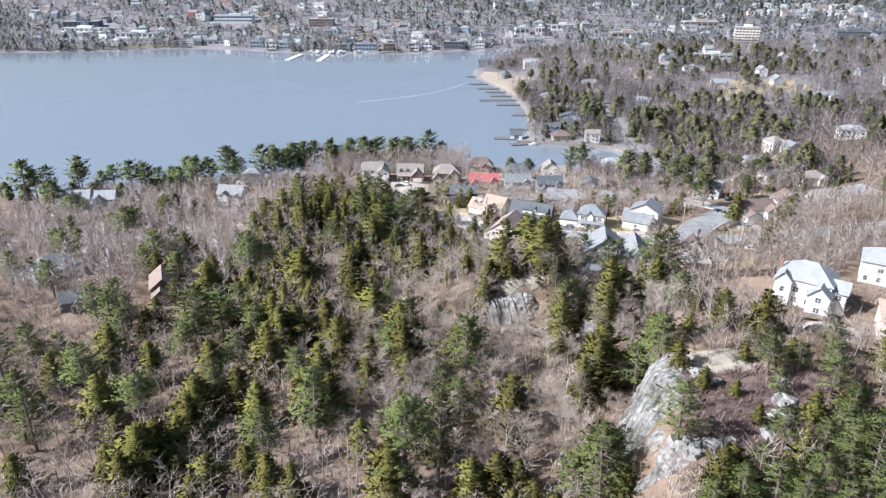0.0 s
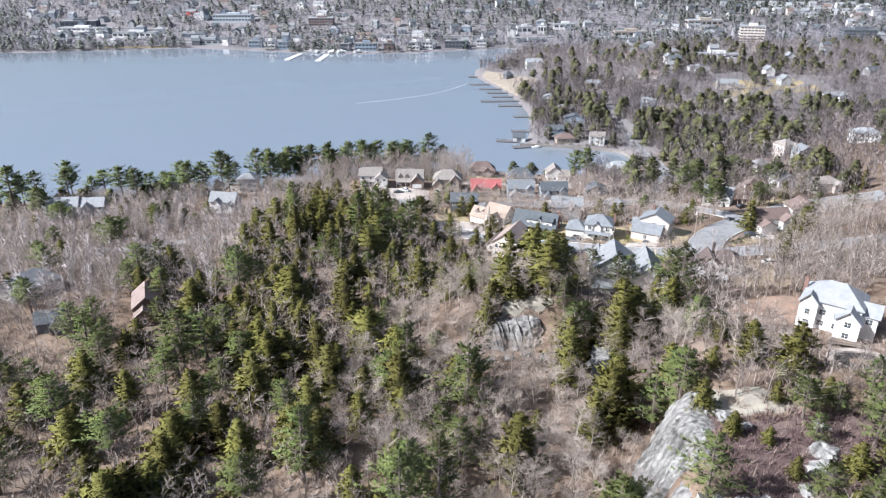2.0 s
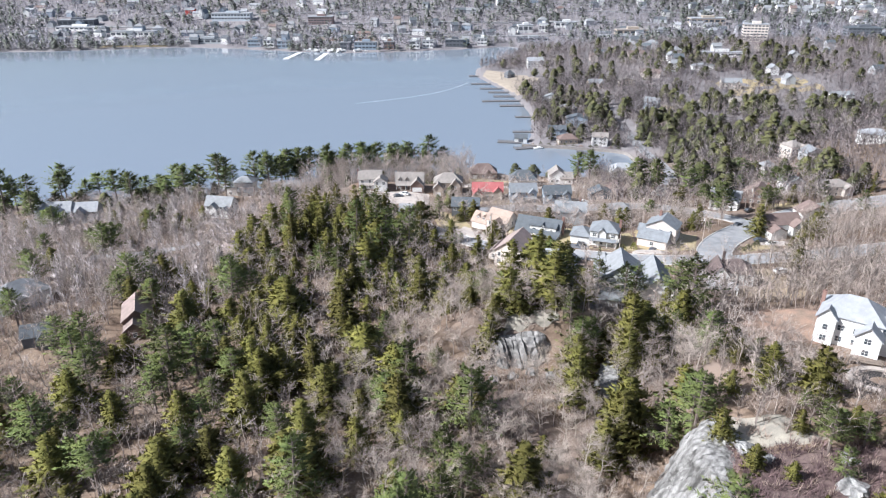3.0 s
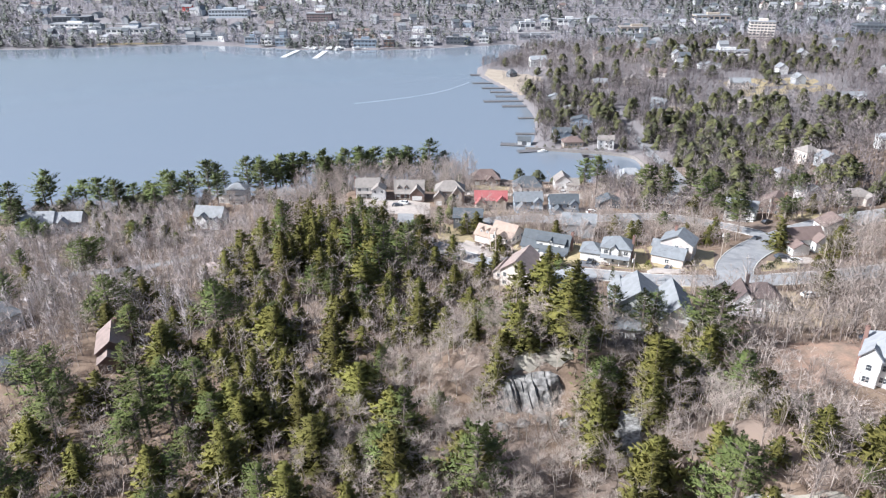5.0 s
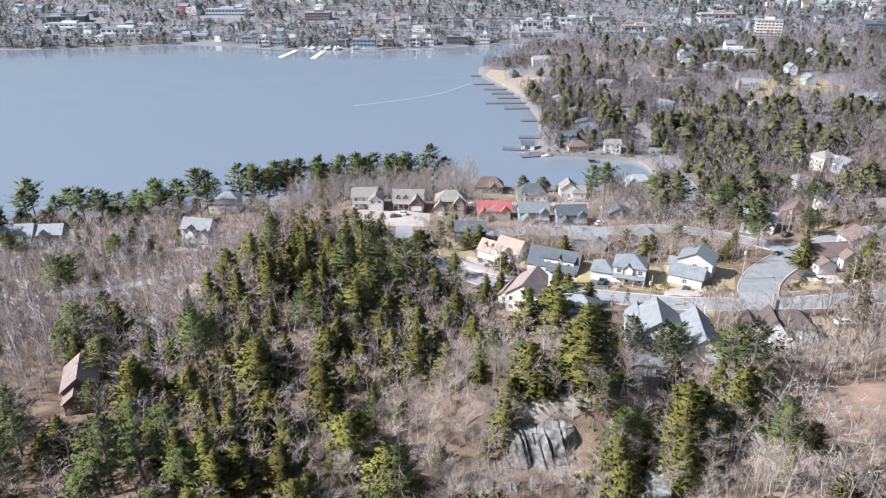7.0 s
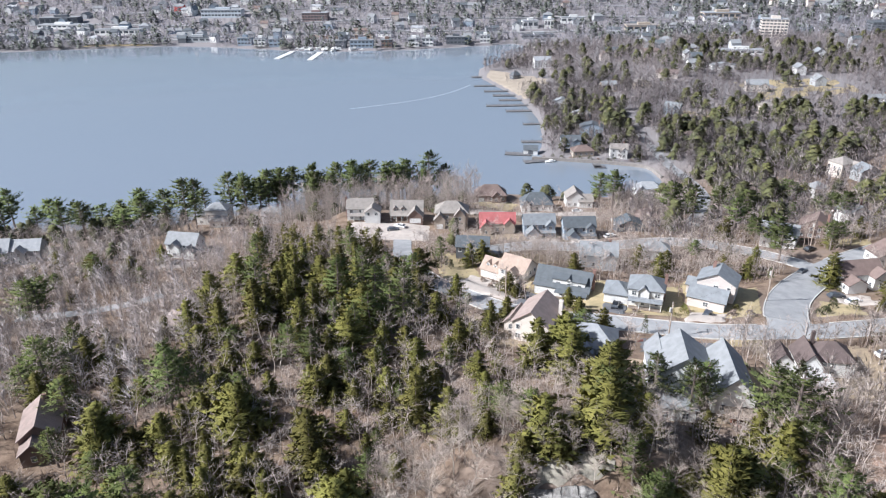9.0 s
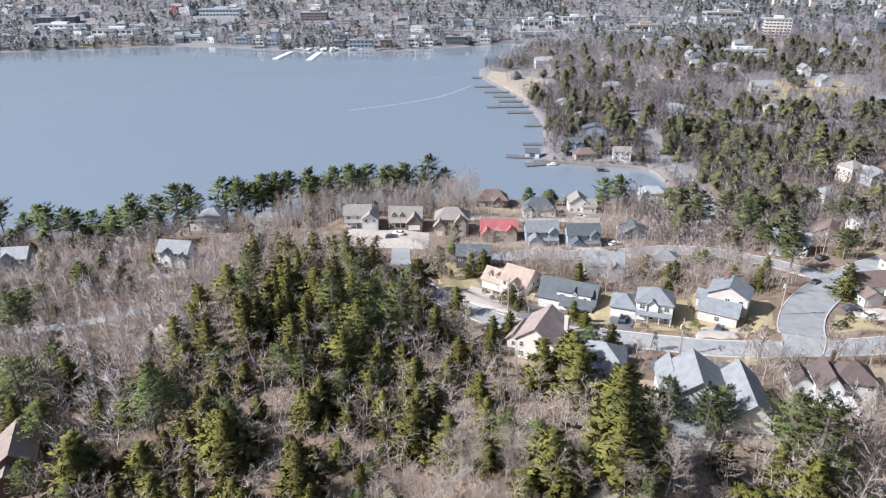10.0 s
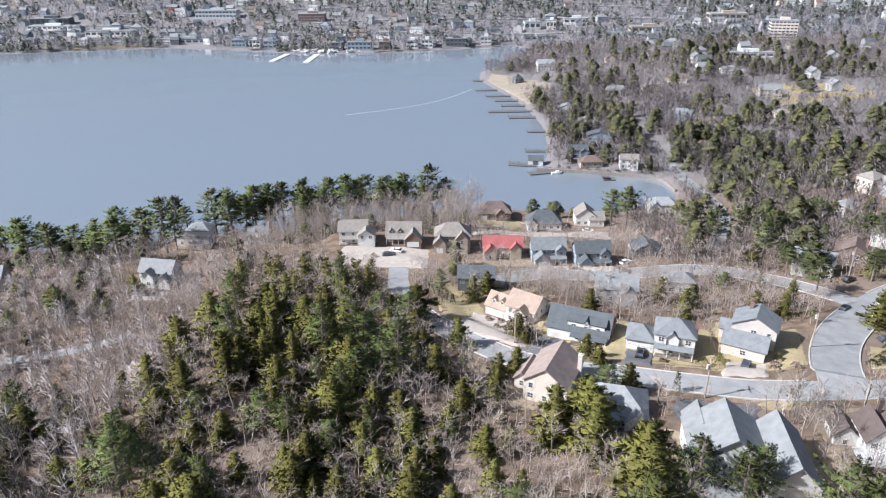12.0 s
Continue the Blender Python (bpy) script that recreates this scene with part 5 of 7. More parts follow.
def far_green(seed, height, pieces, slim):
    """An evergreen seen from afar: small ragged sprays over a lobed crown."""
    r = random.Random(seed)
    s = Shape().rod((0, 0, -0.5), (0, 0, height * 0.9), height * 0.014, 0.02, 3)
    lobe = [r.uniform(0.6, 1.2) for _ in range(12)]
    size = height * slim * 0.62 * min(1.0, 9 / math.sqrt(pieces))
    for i in range(pieces):
        f = i / pieces
        z = height * (0.14 + 0.84 * f)
        a = r.uniform(0, 6.28)
        full = (1 - f) ** 0.6 if seed % 3 == 0 else math.sin(math.pi * (0.15 + 0.82 * f)) ** 0.7 * 0.85
        reach = height * slim * full * r.uniform(0.5, 1.05) * lobe[(int(a * 0.64) + int(f * 3) * 4) % 12] + 0.2
        c = Vector((math.cos(a) * reach, math.sin(a) * reach, z - reach * 0.15))
        away = Vector((math.cos(a), math.sin(a), r.uniform(-0.5, 0.6))).normalized() * size * r.uniform(0.6, 1.2)
        side = Vector((-math.sin(a), math.cos(a), r.uniform(-0.6, 0.6))).normalized() * size * r.uniform(0.4, 0.75)
        s.add([c - away * 0.5 - side + Vector((0, 0, size * 0.35)), c + away, c - away * 0.4 + side], [(0, 1, 2)])
    return s


def set_of(maker, n, *args):
    both = [triangles(maker(500 + i, *args)) for i in range(n)]
    if maker in (far_green, far_bare):
        turned = [outward(v, f) for v, f in both]
        return [v for v, f in both], [f for f, m in turned], [m for f, m in turned]
    return [v for v, f in both], [f for v, f in both], None


def wood(name, px, py, makes, low, high, material, label):
    hz = ground_z(px, py)
    rows = [(int(rng.integers(len(makes[0]))), x, y, z, rng.uniform(0, 6.28), s, s * rng.uniform(0.85, 1.2)) for x, y, z, s in zip(px, py, hz, rng.uniform(low, high, len(px)))]
    return joined(name, makes[0], makes[1], rows, material, None, label, "woodland", soft=makes[2])


FAR_PLOTS = []


def open_ground(px, py):
    """False on the meadows, the beach and the waterfront."""
    ok = ~((np.abs(px - 247) < 44) & (np.abs(py - 585) < 38) & (rng.random(px.shape) < 0.75))
    ok &= ~((np.abs(px - 40 - (660 - py) * 0.2) < 26) & (np.abs(py - 655) < 48) & (rng.random(px.shape) < 0.85))
    ok &= ~((np.abs(px - 107) < 4.5) & (np.abs(py - 415) < 52))
    return ok


# peninsula houses: x, y, turn, width, depth, eaves, rise, walls, roof, label
PENINSULA = [
    (83, 436, -4, 11, 8, 5.6, 2.6, W_WHITE, R_TAN, "white house with a tan roof on the bay's retaining wall"),
    (63, 439, 6, 14, 9, 3.2, 3.4, W_TAN, R_BROWN, "low house with a brown hipped roof on the bay wall"),
    (58, 454, 0, 13, 8, 5.0, 2.6, W_BLUE, R_DARK, "blue-grey house with a dark roof near the boathouse"),
    (74, 477, -8, 17, 9, 6.4, 2.6, W_BLUE, R_DARK, "long dark blue house with white-framed windows"),
    (73, 516, 10, 13, 9, 5.4, 3.0, W_GREY, R_GREY, "grey two-storey house among bare trees"),
    (64, 552, -12, 15, 9, 5.4, 3.2, W_GREY, R_GREY, "grey house with a broad grey roof near the docks"),
    (64, 708, 8, 18, 11, 7.6, 3.4, W_WHITE, R_PALE, "large pale house near the point"),
    (37, 664, 30, 9, 7, 3.4, 4.4, W_DARK, R_DARK, "dark steep-gabled cottage by the beach"),
    (135, 520, -30, 12, 8, 5.4, 3.6, W_BLUE, R_BLUE, "steep-roofed pale blue house on the slope"),
    (134, 489, 40, 9, 7, 4.6, 2.8, W_WHITE, R_BROWN, "small white house with a brown roof"),
    (129, 459, 20, 11, 8, 3.4, 2.6, W_BROWN, R_BROWN, "brown cottage beside the shore road"),
    (133, 604, 0, 15, 9, 5.2, 3.0, W_TAN, R_TAN, "tan house among bare trees"),
    (106, 600, 10, 14, 10, 5.0, 3.0, W_TAN, R_GREY, "tan house with a grey roof"),
    (192, 509, 10, 10, 9, 6.0, 3.0, W_CREAM, R_TAN, "cream house at the edge of the evergreens"),
    (211, 578, -6, 18, 10, 6.0, 3.4, W_CREAM, R_GREY, "pale manor with a grey roof above the meadow"),
    (216, 668, 0, 24, 10, 4.2, 2.0, W_WHITE, R_GREY, "long pale building among trees"),
    (166, 357, 24, 10, 9, 6.6, 3.0, W_CREAM, R_TAN, "tall cream house on the wooded slope"),
    (172, 348, 10, 11, 8, 4.0, 2.8, W_GREY, R_BLUE, "grey house beside the cream one on the slope"),
    (274, 530, 4, 20, 9, 5.0, 2.4, W_WHITE, R_GREY, "long white house on the eastern rise"),
    (145, 334, 20, 8, 7, 4.6, 2.8, W_WHITE, R_GREY, "small white house in the wooded hollow"),
    (104, 272, -24, 13, 9, 5.6, 3.2, W_WHITE, R_GREY, "white house with a grey roof by the side street"),
    (119, 278, -30, 12, 9, 5.0, 3.8, W_BROWN, R_BROWN, "brown-roofed house with a pale chimney by the side street"),
    (67, 304, 20, 10, 9, 4.6, 3.8, W_BROWN, R_BROWN, "brown gabled house under the tall pines"),
    (58, 293, 0, 11, 8, 3.2, 2.6, W_DARK, R_DARK, "dark-roofed bungalow under the pines"),
    (39, 249, -8, 13, 9, 5.0, 3.4, W_GREY, R_GREY, "grey house behind bare trees on the upper street"),
    (59, 257, -6, 9, 7, 4.2, 2.6, W_WHITE, R_GREY, "white house behind bare trees on the upper street"),
    (0, 256, -4, 12, 8, 5.6, 2.8, W_DARK, R_DARK, "dark blue-grey house behind a large bare tree"),
    (139, 293, 14, 11, 8, 5.0, 3.0, W_WHITE, R_GREY, "white house with a grey gable along the side street"),
    (152, 284, 8, 12, 9, 5.0, 2.8, W_CREAM, R_TAN, "pale house with a tan roof along the side street"),
    (128, 250, 6, 13, 8, 3.6, 3.4, W_WHITE, R_BROWN, "low house with a dark brown roof on the corner"),
    (-85, 322, 4, 9, 8, 5.4, 3.0, W_WHITE, R_GREY, "small grey-roofed house near the lake"),
    (-119, 166, 58, 15, 11, 4.2, 4.2, W_GREY, R_GREY, "grey house with a broad grey roof behind bare trees"),
    (-100, 144, 20, 7, 6, 3.0, 2.4, W_DARK, R_DARK, "small dark blue garden shed in the woods"),
    (-69, 194, 64, 10, 9, 2.6, 2.6, W_BROWN, R_ROSY, "low brown cottage with a rosy roof among bare trees"),
    (207, 360, -8, 15, 9, 5.6, 2.6, W_WHITE, R_PALE, "white house with a pale roof on the eastern slope"),
]
for k, (x, y, turn, w, d, eave, rise, wall, tiles, label) in enumerate(PENINSULA):
    z = gz(x, y) + 0.15
    FAR_PLOTS.append((x, y, max(w, d) * 0.6))
    kind = "hip" if k % 3 == 1 else "gable"
    blocks = [(-w / 2, w / 2, -d / 2, d / 2, eave, "x" if k % 2 == 0 or kind == "hip" else "y", rise, kind)]
    if k % 2 == 0:
        blocks.append((w * 0.1, w * 0.45, -d / 2 - 2.2, -d / 2, eave * 0.92, "y", rise * 0.6, "gable"))
    house((x, y, w / 2, d / 2, turn, z), label, blocks, wall, tiles, "FLR", seed=40 + k, chimneys=[(w * 0.3, 0.8, eave, eave + rise + 1.0, 0.8)] if k % 3 == 0 else ())


# ---- the town across the lake ----
def town_house(w, d, eave, rise, kind):
    b = (-w / 2, w / 2, -d / 2, d / 2, eave, "x", rise, kind)
    return walls(b), roof(b, 0.4, 0.25)


TOWN_MESHES = [[s.mesh(n, None) for s, n in zip(town_house(*a), ("wall", "roof"))] for a in ((10, 8, 5, 3, "gable"), (13, 9, 5.5, 3.2, "hip"), (9, 9, 7, 3, "gable"), (17, 9, 4, 2.6, "gable"))]
for pair in TOWN_MESHES:
    for me in pair:
        me.materials.clear()
TOWN_LOOKS = [(W_WHITE, R_GREY, "white"), (W_WHITE, R_PALE, "white"), (W_CREAM, R_BROWN, "cream"), (W_GREY, R_DARK, "grey"), (W_BLUE, R_GREY, "blue"), (W_GREY, R_GREY, "grey"), (W_WHITE, R_DARK, "white"), (W_DARK, R_DARK, "dark grey")]
TOWN_FIRST = {}


def town_place(x, y, turn, shape_no, look_no):
    m = pose(x, y, gz(x, y) + 0.2, 0, 0, turn)
    FAR_PLOTS.append((x, y, 8))
    key = (shape_no, look_no)
    if key not in TOWN_FIRST:
        wall, tiles, colour = TOWN_LOOKS[look_no]
        ob = tagged(new("town_house"), "distant " + colour + " house on the slope across the lake", "house", "town houses across the lake")
        ob.matrix_basis = m
        for me, material, name in zip(TOWN_MESHES[shape_no], (wall, tiles), ("wall", "roof")):
            own = me.copy()
            own.materials.append(material)
            part(name, own, None, ob)
        TOWN_FIRST[key] = ob
        return ob
    return copy_thing(TOWN_FIRST[key], m)


# rows along hillside streets, thinning out uphill
town = random.Random(11)
for row in range(15):
    y_row = 890 + row * 27 + (row // 5) * 25
    x = -0.64 * y_row
    while x < 0.66 * y_row:
        x += town.choice((17, 22, 30, 44, 70)) * (1.0 if x > -700 else 1.5)
        y = y_row + town.uniform(-9, 9) + 10 * math.sin(x / 90)
        if float(shore(np.array([x]), np.array([y]))[0]) < 14 or town.random() < 0.5:
            continue
        if abs(x - 70) < 60 and y < 930:
            continue
        town_place(x, y, town.choice((0, 0, 12, -15, 90)), town.randrange(4), town.choice((0, 1, 2, 3, 3, 4, 5, 6, 7)))
# houses among the trees of the near eastern side
for _ in range(34):
    x, y = town.uniform(110, 430), town.uniform(560, 860)
    if x < 0.66 * y and float(shore(np.array([x]), np.array([y]))[0]) > 25 and all(math.hypot(x - q[0], y - q[1]) > 22 for q in FAR_PLOTS):
        town_place(x, y, town.choice((0, 15, -20, 90)), town.randrange(4), town.choice((0, 1, 2, 3, 5, 5, 7)))


def block_building(name, x, y, turn, w, d, h, wall, storeys, bays, label, glass=GLASS, top=R_PALE):
    """A flat-roofed block with a parapet and window bands set into its front and sides."""
    z = gz(x, y)
    FAR_PLOTS.append((x, y, max(w, d) * 0.7))
    ob = thing(name, x, y, z, turn, label, "building")
    part("wall", Shape().box(-w / 2, -d / 2, -2, w / 2, d / 2, h), wall, ob)
    part("roof", Shape().box(-w / 2 - 0.3, -d / 2 - 0.3, h, w / 2 + 0.3, d / 2 + 0.3, h + 0.6), top, ob)
    part("plant_room", Shape().box(-w * 0.15, -d * 0.2, h + 0.6, w * 0.2, d * 0.2, h + 3.2), wall, ob)
    for i in range(storeys):
        zz = h * (i + 0.35) / storeys
        hh = h / storeys * 0.45
        for k in range(bays):
            u0 = -w / 2 + w * (k + 0.14) / bays
            part("window", Shape().box(u0, -d / 2 - 0.06, zz, u0 + w / bays * 0.72, -d / 2 + 0.02, zz + hh), glass, ob)
        part("window_band", Shape().box(-w / 2 - 0.06, -d / 2 + 1, zz, -w / 2 + 0.02, d / 2 - 1, zz + hh), glass, ob)
    return ob


block_building("office_block", 335, 866, -14, 27, 17, 19, W_CREAM, 6, 7, "pale six-storey office block with rows of windows")
block_building("dark_office", 466, 880, -10, 36, 22, 12, W_DARK, 4, 8, "dark glass office building", top=R_DARK)
block_building("brick_block", -209, 1003, 0, 34, 14, 10, siding("dullbrick", (0.25, 0.19, 0.185)), 3, 9, "red-brown brick apartment block")
block_building("long_hall", -345, 1036, 0, 56, 16, 9, siding("paleblue", (0.5, 0.55, 0.6)), 2, 12, "long pale blue school hall")
block_building("low_store", 320, 1000, 0, 46, 20, 7, W_TAN, 1, 6, "broad low tan building")
for x, w, col, lab in ((-268, 16, W_BLUE, "blue"), (-248, 13, W_WHITE, "white"), (-228, 15, W_BLUE, "blue"), (-126, 26, W_BLUE, "blue-grey"), (-68, 13, W_WHITE, "white"), (-52, 13, W_WHITE, "white"), (-20, 22, W_DARK, "dark"), (14, 12, W_WHITE, "white"), (-98, 12, W_BROWN, "brown"), (-150, 12, W_DARK, "dark")):
    y = float(np.interp(x, [-318, -259, -211, -146, -85, -24, 20, 45], [880, 861, 847, 837, 843, 861, 876, 888])) + 16
    block_building("waterfront_house", x, y, 0, w, 10, 8, col, 2, max(3, int(w / 4)), "two-storey " + lab + " waterfront building by the lake", top=R_GREY)
church = thing("church", -392, 1046, gz(-392, 1046), 0, "pale church with a slim steeple on the far slope", "church")
part("nave", walls((-5, 5, -4, 16, 7, "y", 5, "gable")), W_WHITE, church)
part("roof", roof((-5, 5, -4, 16, 7, "y", 5, "gable")), R_BLUE, church)
part("tower", Shape().box(-2.2, -8, 0, 2.2, -4.02, 13), W_WHITE, church)
part("steeple", Shape().add([(-2.5, -8.3, 13), (2.5, -8.3, 13), (2.5, -3.7, 13), (-2.5, -3.7, 13), (0, -6, 23)], [(0, 1, 4), (1, 2, 4), (2, 3, 4), (3, 0, 4), (3, 2, 1, 0)]), R_BLUE, church)
FAR_PLOTS.append((-392, 1046, 12))
house((-420, 1074, 7, 6, 0, gz(-420, 1074)), "red-walled building on the far slope", [(-8, 8, -5, 5, 7, "x", 3, "gable")], siding("red", (0.5, 0.08, 0.07)), R_GREY, "F", seed=90)


for y_street, x0, x1 in ((903, -560, -300), (938, -430, 140), (1000, -640, 300), (1070, -500, 420)):
    line = finely([(x, y_street + 9 * math.sin(x / 120 + y_street)) for x in range(x0, x1, 40)], 12)
    line = line[shore(line[:, 0], line[:, 1]) > 8]
    ribbon("road", line, ground_z(line[:, 0], line[:, 1]), 4.2, -4.2, 0.9, ASPHALT, "pale street along the slope across the lake", "road", thick=1.6)
    FAR_PLOTS.extend((x, y + 2, 5.0) for x, y in line[::2])
for k, (x, y, w, d, h, wall, tiles, label) in enumerate(((-452, 950, 60, 14, 6, W_WHITE, R_GREY, "long low white building above the far shore"), (-560, 1010, 50, 18, 8, W_DARK, R_GREY, "flat dark hall on the far slope"), (-545, 985, 64, 16, 4, W_WHITE, R_PALE, "long pale shed on the far slope"),
                                                         (-335, 905, 40, 12, 5, W_GREY, R_DARK, "low pavilion by the far shore"), (72, 968, 20, 12, 9, W_WHITE, R_PALE, "white block at the head of the lake"), (96, 966, 12, 10, 10, W_WHITE, R_PALE, "white house block at the head of the lake"), (128, 985, 30, 10, 6, W_WHITE, R_PALE, "row of white houses at the head of the lake"),
                                                         (78, 912, 38, 9, 3.5, W_GREY, R_DARK, "long low boat shed at the head of the lake"), (257, 748, 44, 9, 4, W_WHITE, R_PALE, "long white low building among bare trees"), (205, 930, 40, 18, 6, W_TAN, R_TAN, "broad tan hall among the trees"))):
    block_building("low_hall", x, y, (0, 6, -5)[k % 3], w, d, h, wall, 1, max(3, int(w / 7)), label, top=tiles)
for k in range(18):
    town_place(428 + (k % 9) * 19.5 + 8 * (k // 9), 1075 + 38 * (k // 9) + 5 * math.sin(k * 2.1), -6 + 14 * math.sin(k), 0, k % 2)


def off_plots(px, py):
    ok = np.ones(px.shape, bool)
    for x, y, r in FAR_PLOTS:
        ok &= np.hypot(px - x, py - y + 2.0) > r
    return ok


MID_BARE, MID_GREEN = set_of(far_bare, 6, 10.0, 34, 0.11), set_of(far_green, 6, 8.0, 170, 0.40)
FAR_BARE, FAR_GREEN = set_of(far_bare, 6, 10.0, 13, 0.32), set_of(far_green, 5, 8.0, 26, 0.40)
wedge = lambda px, py: in_view(px, py, 20) & off_plots(px, py) & open_ground(px, py)
px, py = scatter(30, 560, 262, 840, 4.6, lambda a, b: wedge(a, b) & ((a > 60) | (b > 425)))
green = np.clip(0.02 + 0.35 * bump(px, py, 215, 495, 45, 14, -20) + 0.13 * bump(px, py, 110, 320, 35, 30) + 0.2 * bump(px, py, 230, 720, 60, 60) + 0.16 * bump(px, py, 90, 490, 24, 60) + 0.25 * bump(px, py, 135, 425, 20, 35) + 0.05 * bump(px, py, 185, 400, 45, 60)
                + 0.07 * waves(px, py, 28.0, 1.0), 0.02, 0.7) * 0.72
is_green = rng.random(len(px)) < green
wood("bare_wood_east", px[~is_green], py[~is_green], MID_BARE, 0.8, 1.3, TWIG_MID, "leafless grey-lilac woods round the houses east of the lake")
pick = rng.random(is_green.sum()) < 0.85
wood("evergreens_east", px[is_green][pick], py[is_green][pick], MID_GREEN, 0.9, 1.6, GREEN_FAR, "dark evergreens scattered among the bare eastern woods")
POINT_BARE = set_of(far_bare, 6, 10.0, 44, 0.12)
# dark twigs round point and hollow, with cloud shade put into their colour
TWIG_SHADED = mat("bare_twigs_shaded", (0.19, 0.165, 0.165), (0.10, 0.085, 0.085), size=12.0, rough=0.95, fine=0.25, vary=0.4, island=True)
px, py = scatter(44, 150, 428, 610, 4.9, lambda a, b: off_plots(a, b) & (np.abs(a - 106) > 4.5) & (b - 428 > (a - 44) * -0.1) & (rng.random(a.shape) < np.interp(a, [44, 60, 150], [0.45, 0.9, 0.6])))
wood("bare_wood_point", px, py, POINT_BARE, 0.8, 1.35, TWIG_SHADED, "shade-darkened leafless trees between the houses on the point")
px, py = scatter(86, 132, 374, 432, 4.0, lambda a, b: off_plots(a, b) & (rng.random(a.shape) < 0.8))
wood("bare_wood_bank", px, py, POINT_BARE, 0.45, 0.9, TWIG_SHADED, "shade-darkened leafless trees along the bank of the bay")
px, py = scatter(112, 260, 330, 470, 5.2, lambda a, b: in_view(a, b, 20) & off_plots(a, b) & (rng.random(a.shape) < 0.7))
wood("bare_wood_hollow", px, py, POINT_BARE, 0.7, 1.2, TWIG_SHADED, "shade-darkened leafless trees in the hollow east of the bay")
px, py = scatter(-860, 900, 838, 1360, 6.6, lambda a, b: in_view(a, b, 30) & off_plots(a, b))
is_green = rng.random(len(px)) < np.clip(0.16 + 0.26 * waves(px, py, 60.0, 4.0) + 0.35 * bump(px, py, 500, 1150, 300, 90), 0.05, 0.75)
wood("bare_wood_far", px[~is_green], py[~is_green], FAR_BARE, 0.8, 1.4, TWIG_HAZY, "leafless woods on the slopes across the lake")
wood("evergreens_far", px[is_green], py[is_green], FAR_GREEN, 0.7, 1.4, GREEN_HAZY, "dark evergreens on the slopes across the lake")
px, py = scatter(-720, 130, 836, 930, 5.2, lambda a, b: in_view(a, b, 30) & off_plots(a, b) & (shore(a, b) < 24))
pick = rng.random(len(px)) < 0.2
wood("bare_wood_waterfront", px[~pick], py[~pick], FAR_BARE, 0.7, 1.3, TWIG_HAZY, "leafless trees along the far waterfront")
wood("evergreens_waterfront", px[pick], py[pick], FAR_GREEN, 0.6, 1.1, GREEN_HAZY, "dark evergreens along the far waterfront")
px, py = scatter(-230, 130, 265, 372, 5.0, lambda a, b: in_view(a, b, 20) & off_plots(a, b) & ((a < 0) | (b > 350)))
pick = rng.random(len(px)) < 0.14
wood("shore_evergreens", px[pick], py[pick], MID_GREEN, 0.5, 1.1, GREEN_FAR, "young evergreens along the near shore")


# pale thickets of slender bare trees west of the knoll and east of the big house
THICKET = [both_parts(bare_tree(360 + i, 8.0, 11, 1)[0], far_bare(380 + i, 9.0, 80, 0.042)) for i in range(6)]
THICKET = ([v for v, f in THICKET], *zip(*[outward(v, f, 0.9) for v, f in THICKET]))
for name, (x0, x1, y0, y1, gap), low, high in (("bare_thicket_west", (-175, -62, 150, 275, 4.6), 0.7, 1.15), ("bare_thicket_east", (56, 135, 140, 190, 3.7), 0.85, 1.3), ("bare_thicket_rise", (102, 178, 194, 252, 4.6), 0.8, 1.2), ("bare_thicket_south", (40, 80, 86, 132, 3.2), 0.4, 0.8)):
    px, py = scatter(x0, x1, y0, y1, gap, lambda a, b: in_view(a, b, 20) & (np.hypot((a + 52) / 22, (b - 228) / 36) > 1))
    wood(name, px, py, THICKET, low, high, TWIG_LILAC if name == "bare_thicket_west" else TWIG_FAR, "pale leafless thicket of slender grey trees")


# ---- yards: drives, lawns, clearings ----
def patch(name, corners, material, label, category, lift=0.09, n=14, kind="structure"):
    """A sheet draped on the ground between four corners (two near, two far), its edge a little wavy."""
    a, b, c, d = [np.array(p, float) for p in corners]
    rows = []
    for i in range(n + 1):
        for j in range(n + 1):
            s, t = i / n, j / n
            p = a * (1 - s) * (1 - t) + b * (1 - s) * t + c * s * t + d * s * (1 - t)
            rows.append(p)
    p = np.array(rows)
    edge = np.array([0.0 if 0 < k // (n + 1) < n and 0 < k % (n + 1) < n else 1.0 for k in range(len(p))])
    p[:, 0] += edge * 0.35 * np.sin(p[:, 1] * 1.7)
    p[:, 1] += edge * 0.35 * np.cos(p[:, 0] * 1.3)
    z = ground_z(p[:, 0], p[:, 1]) + lift - edge * (lift * 0.9 + 0.06)
    f = [(i * (n + 1) + j, i * (n + 1) + j + 1, (i + 1) * (n + 1) + j + 1, (i + 1) * (n + 1) + j) for i in range(n) for j in range(n)]
    me = Shape().add(np.stack([p[:, 0], p[:, 1], z], 1).tolist(), f).mesh(name, material)
    return tagged(new(name, me), label, category, kind=kind)


for corners in ([(14, 206), (14, 232), (38, 226), (36, 203)], [(36, 202), (38, 226), (56, 222), (54, 198)], [(54, 198), (56, 224), (70, 228), (69, 199)], [(67, 202), (70, 228), (79, 226), (71, 203)], [(-8, 224), (-16, 262), (-4, 258), (4, 230)],
                [(0, 340), (2, 352), (22, 342), (14, 330)], [(84, 204), (92, 218), (101, 216), (95, 200)], [(52, 186), (56, 189), (66, 189), (64, 184)],
                [(140, 505), (144, 528), (160, 524), (156, 502)], [(205, 545), (205, 610), (285, 625), (290, 570)], [(118, 262), (122, 275), (134, 273), (130, 262)]):
    patch("lawn", corners, GRASS, "dry straw-coloured lawn", "lawn", 0.07)
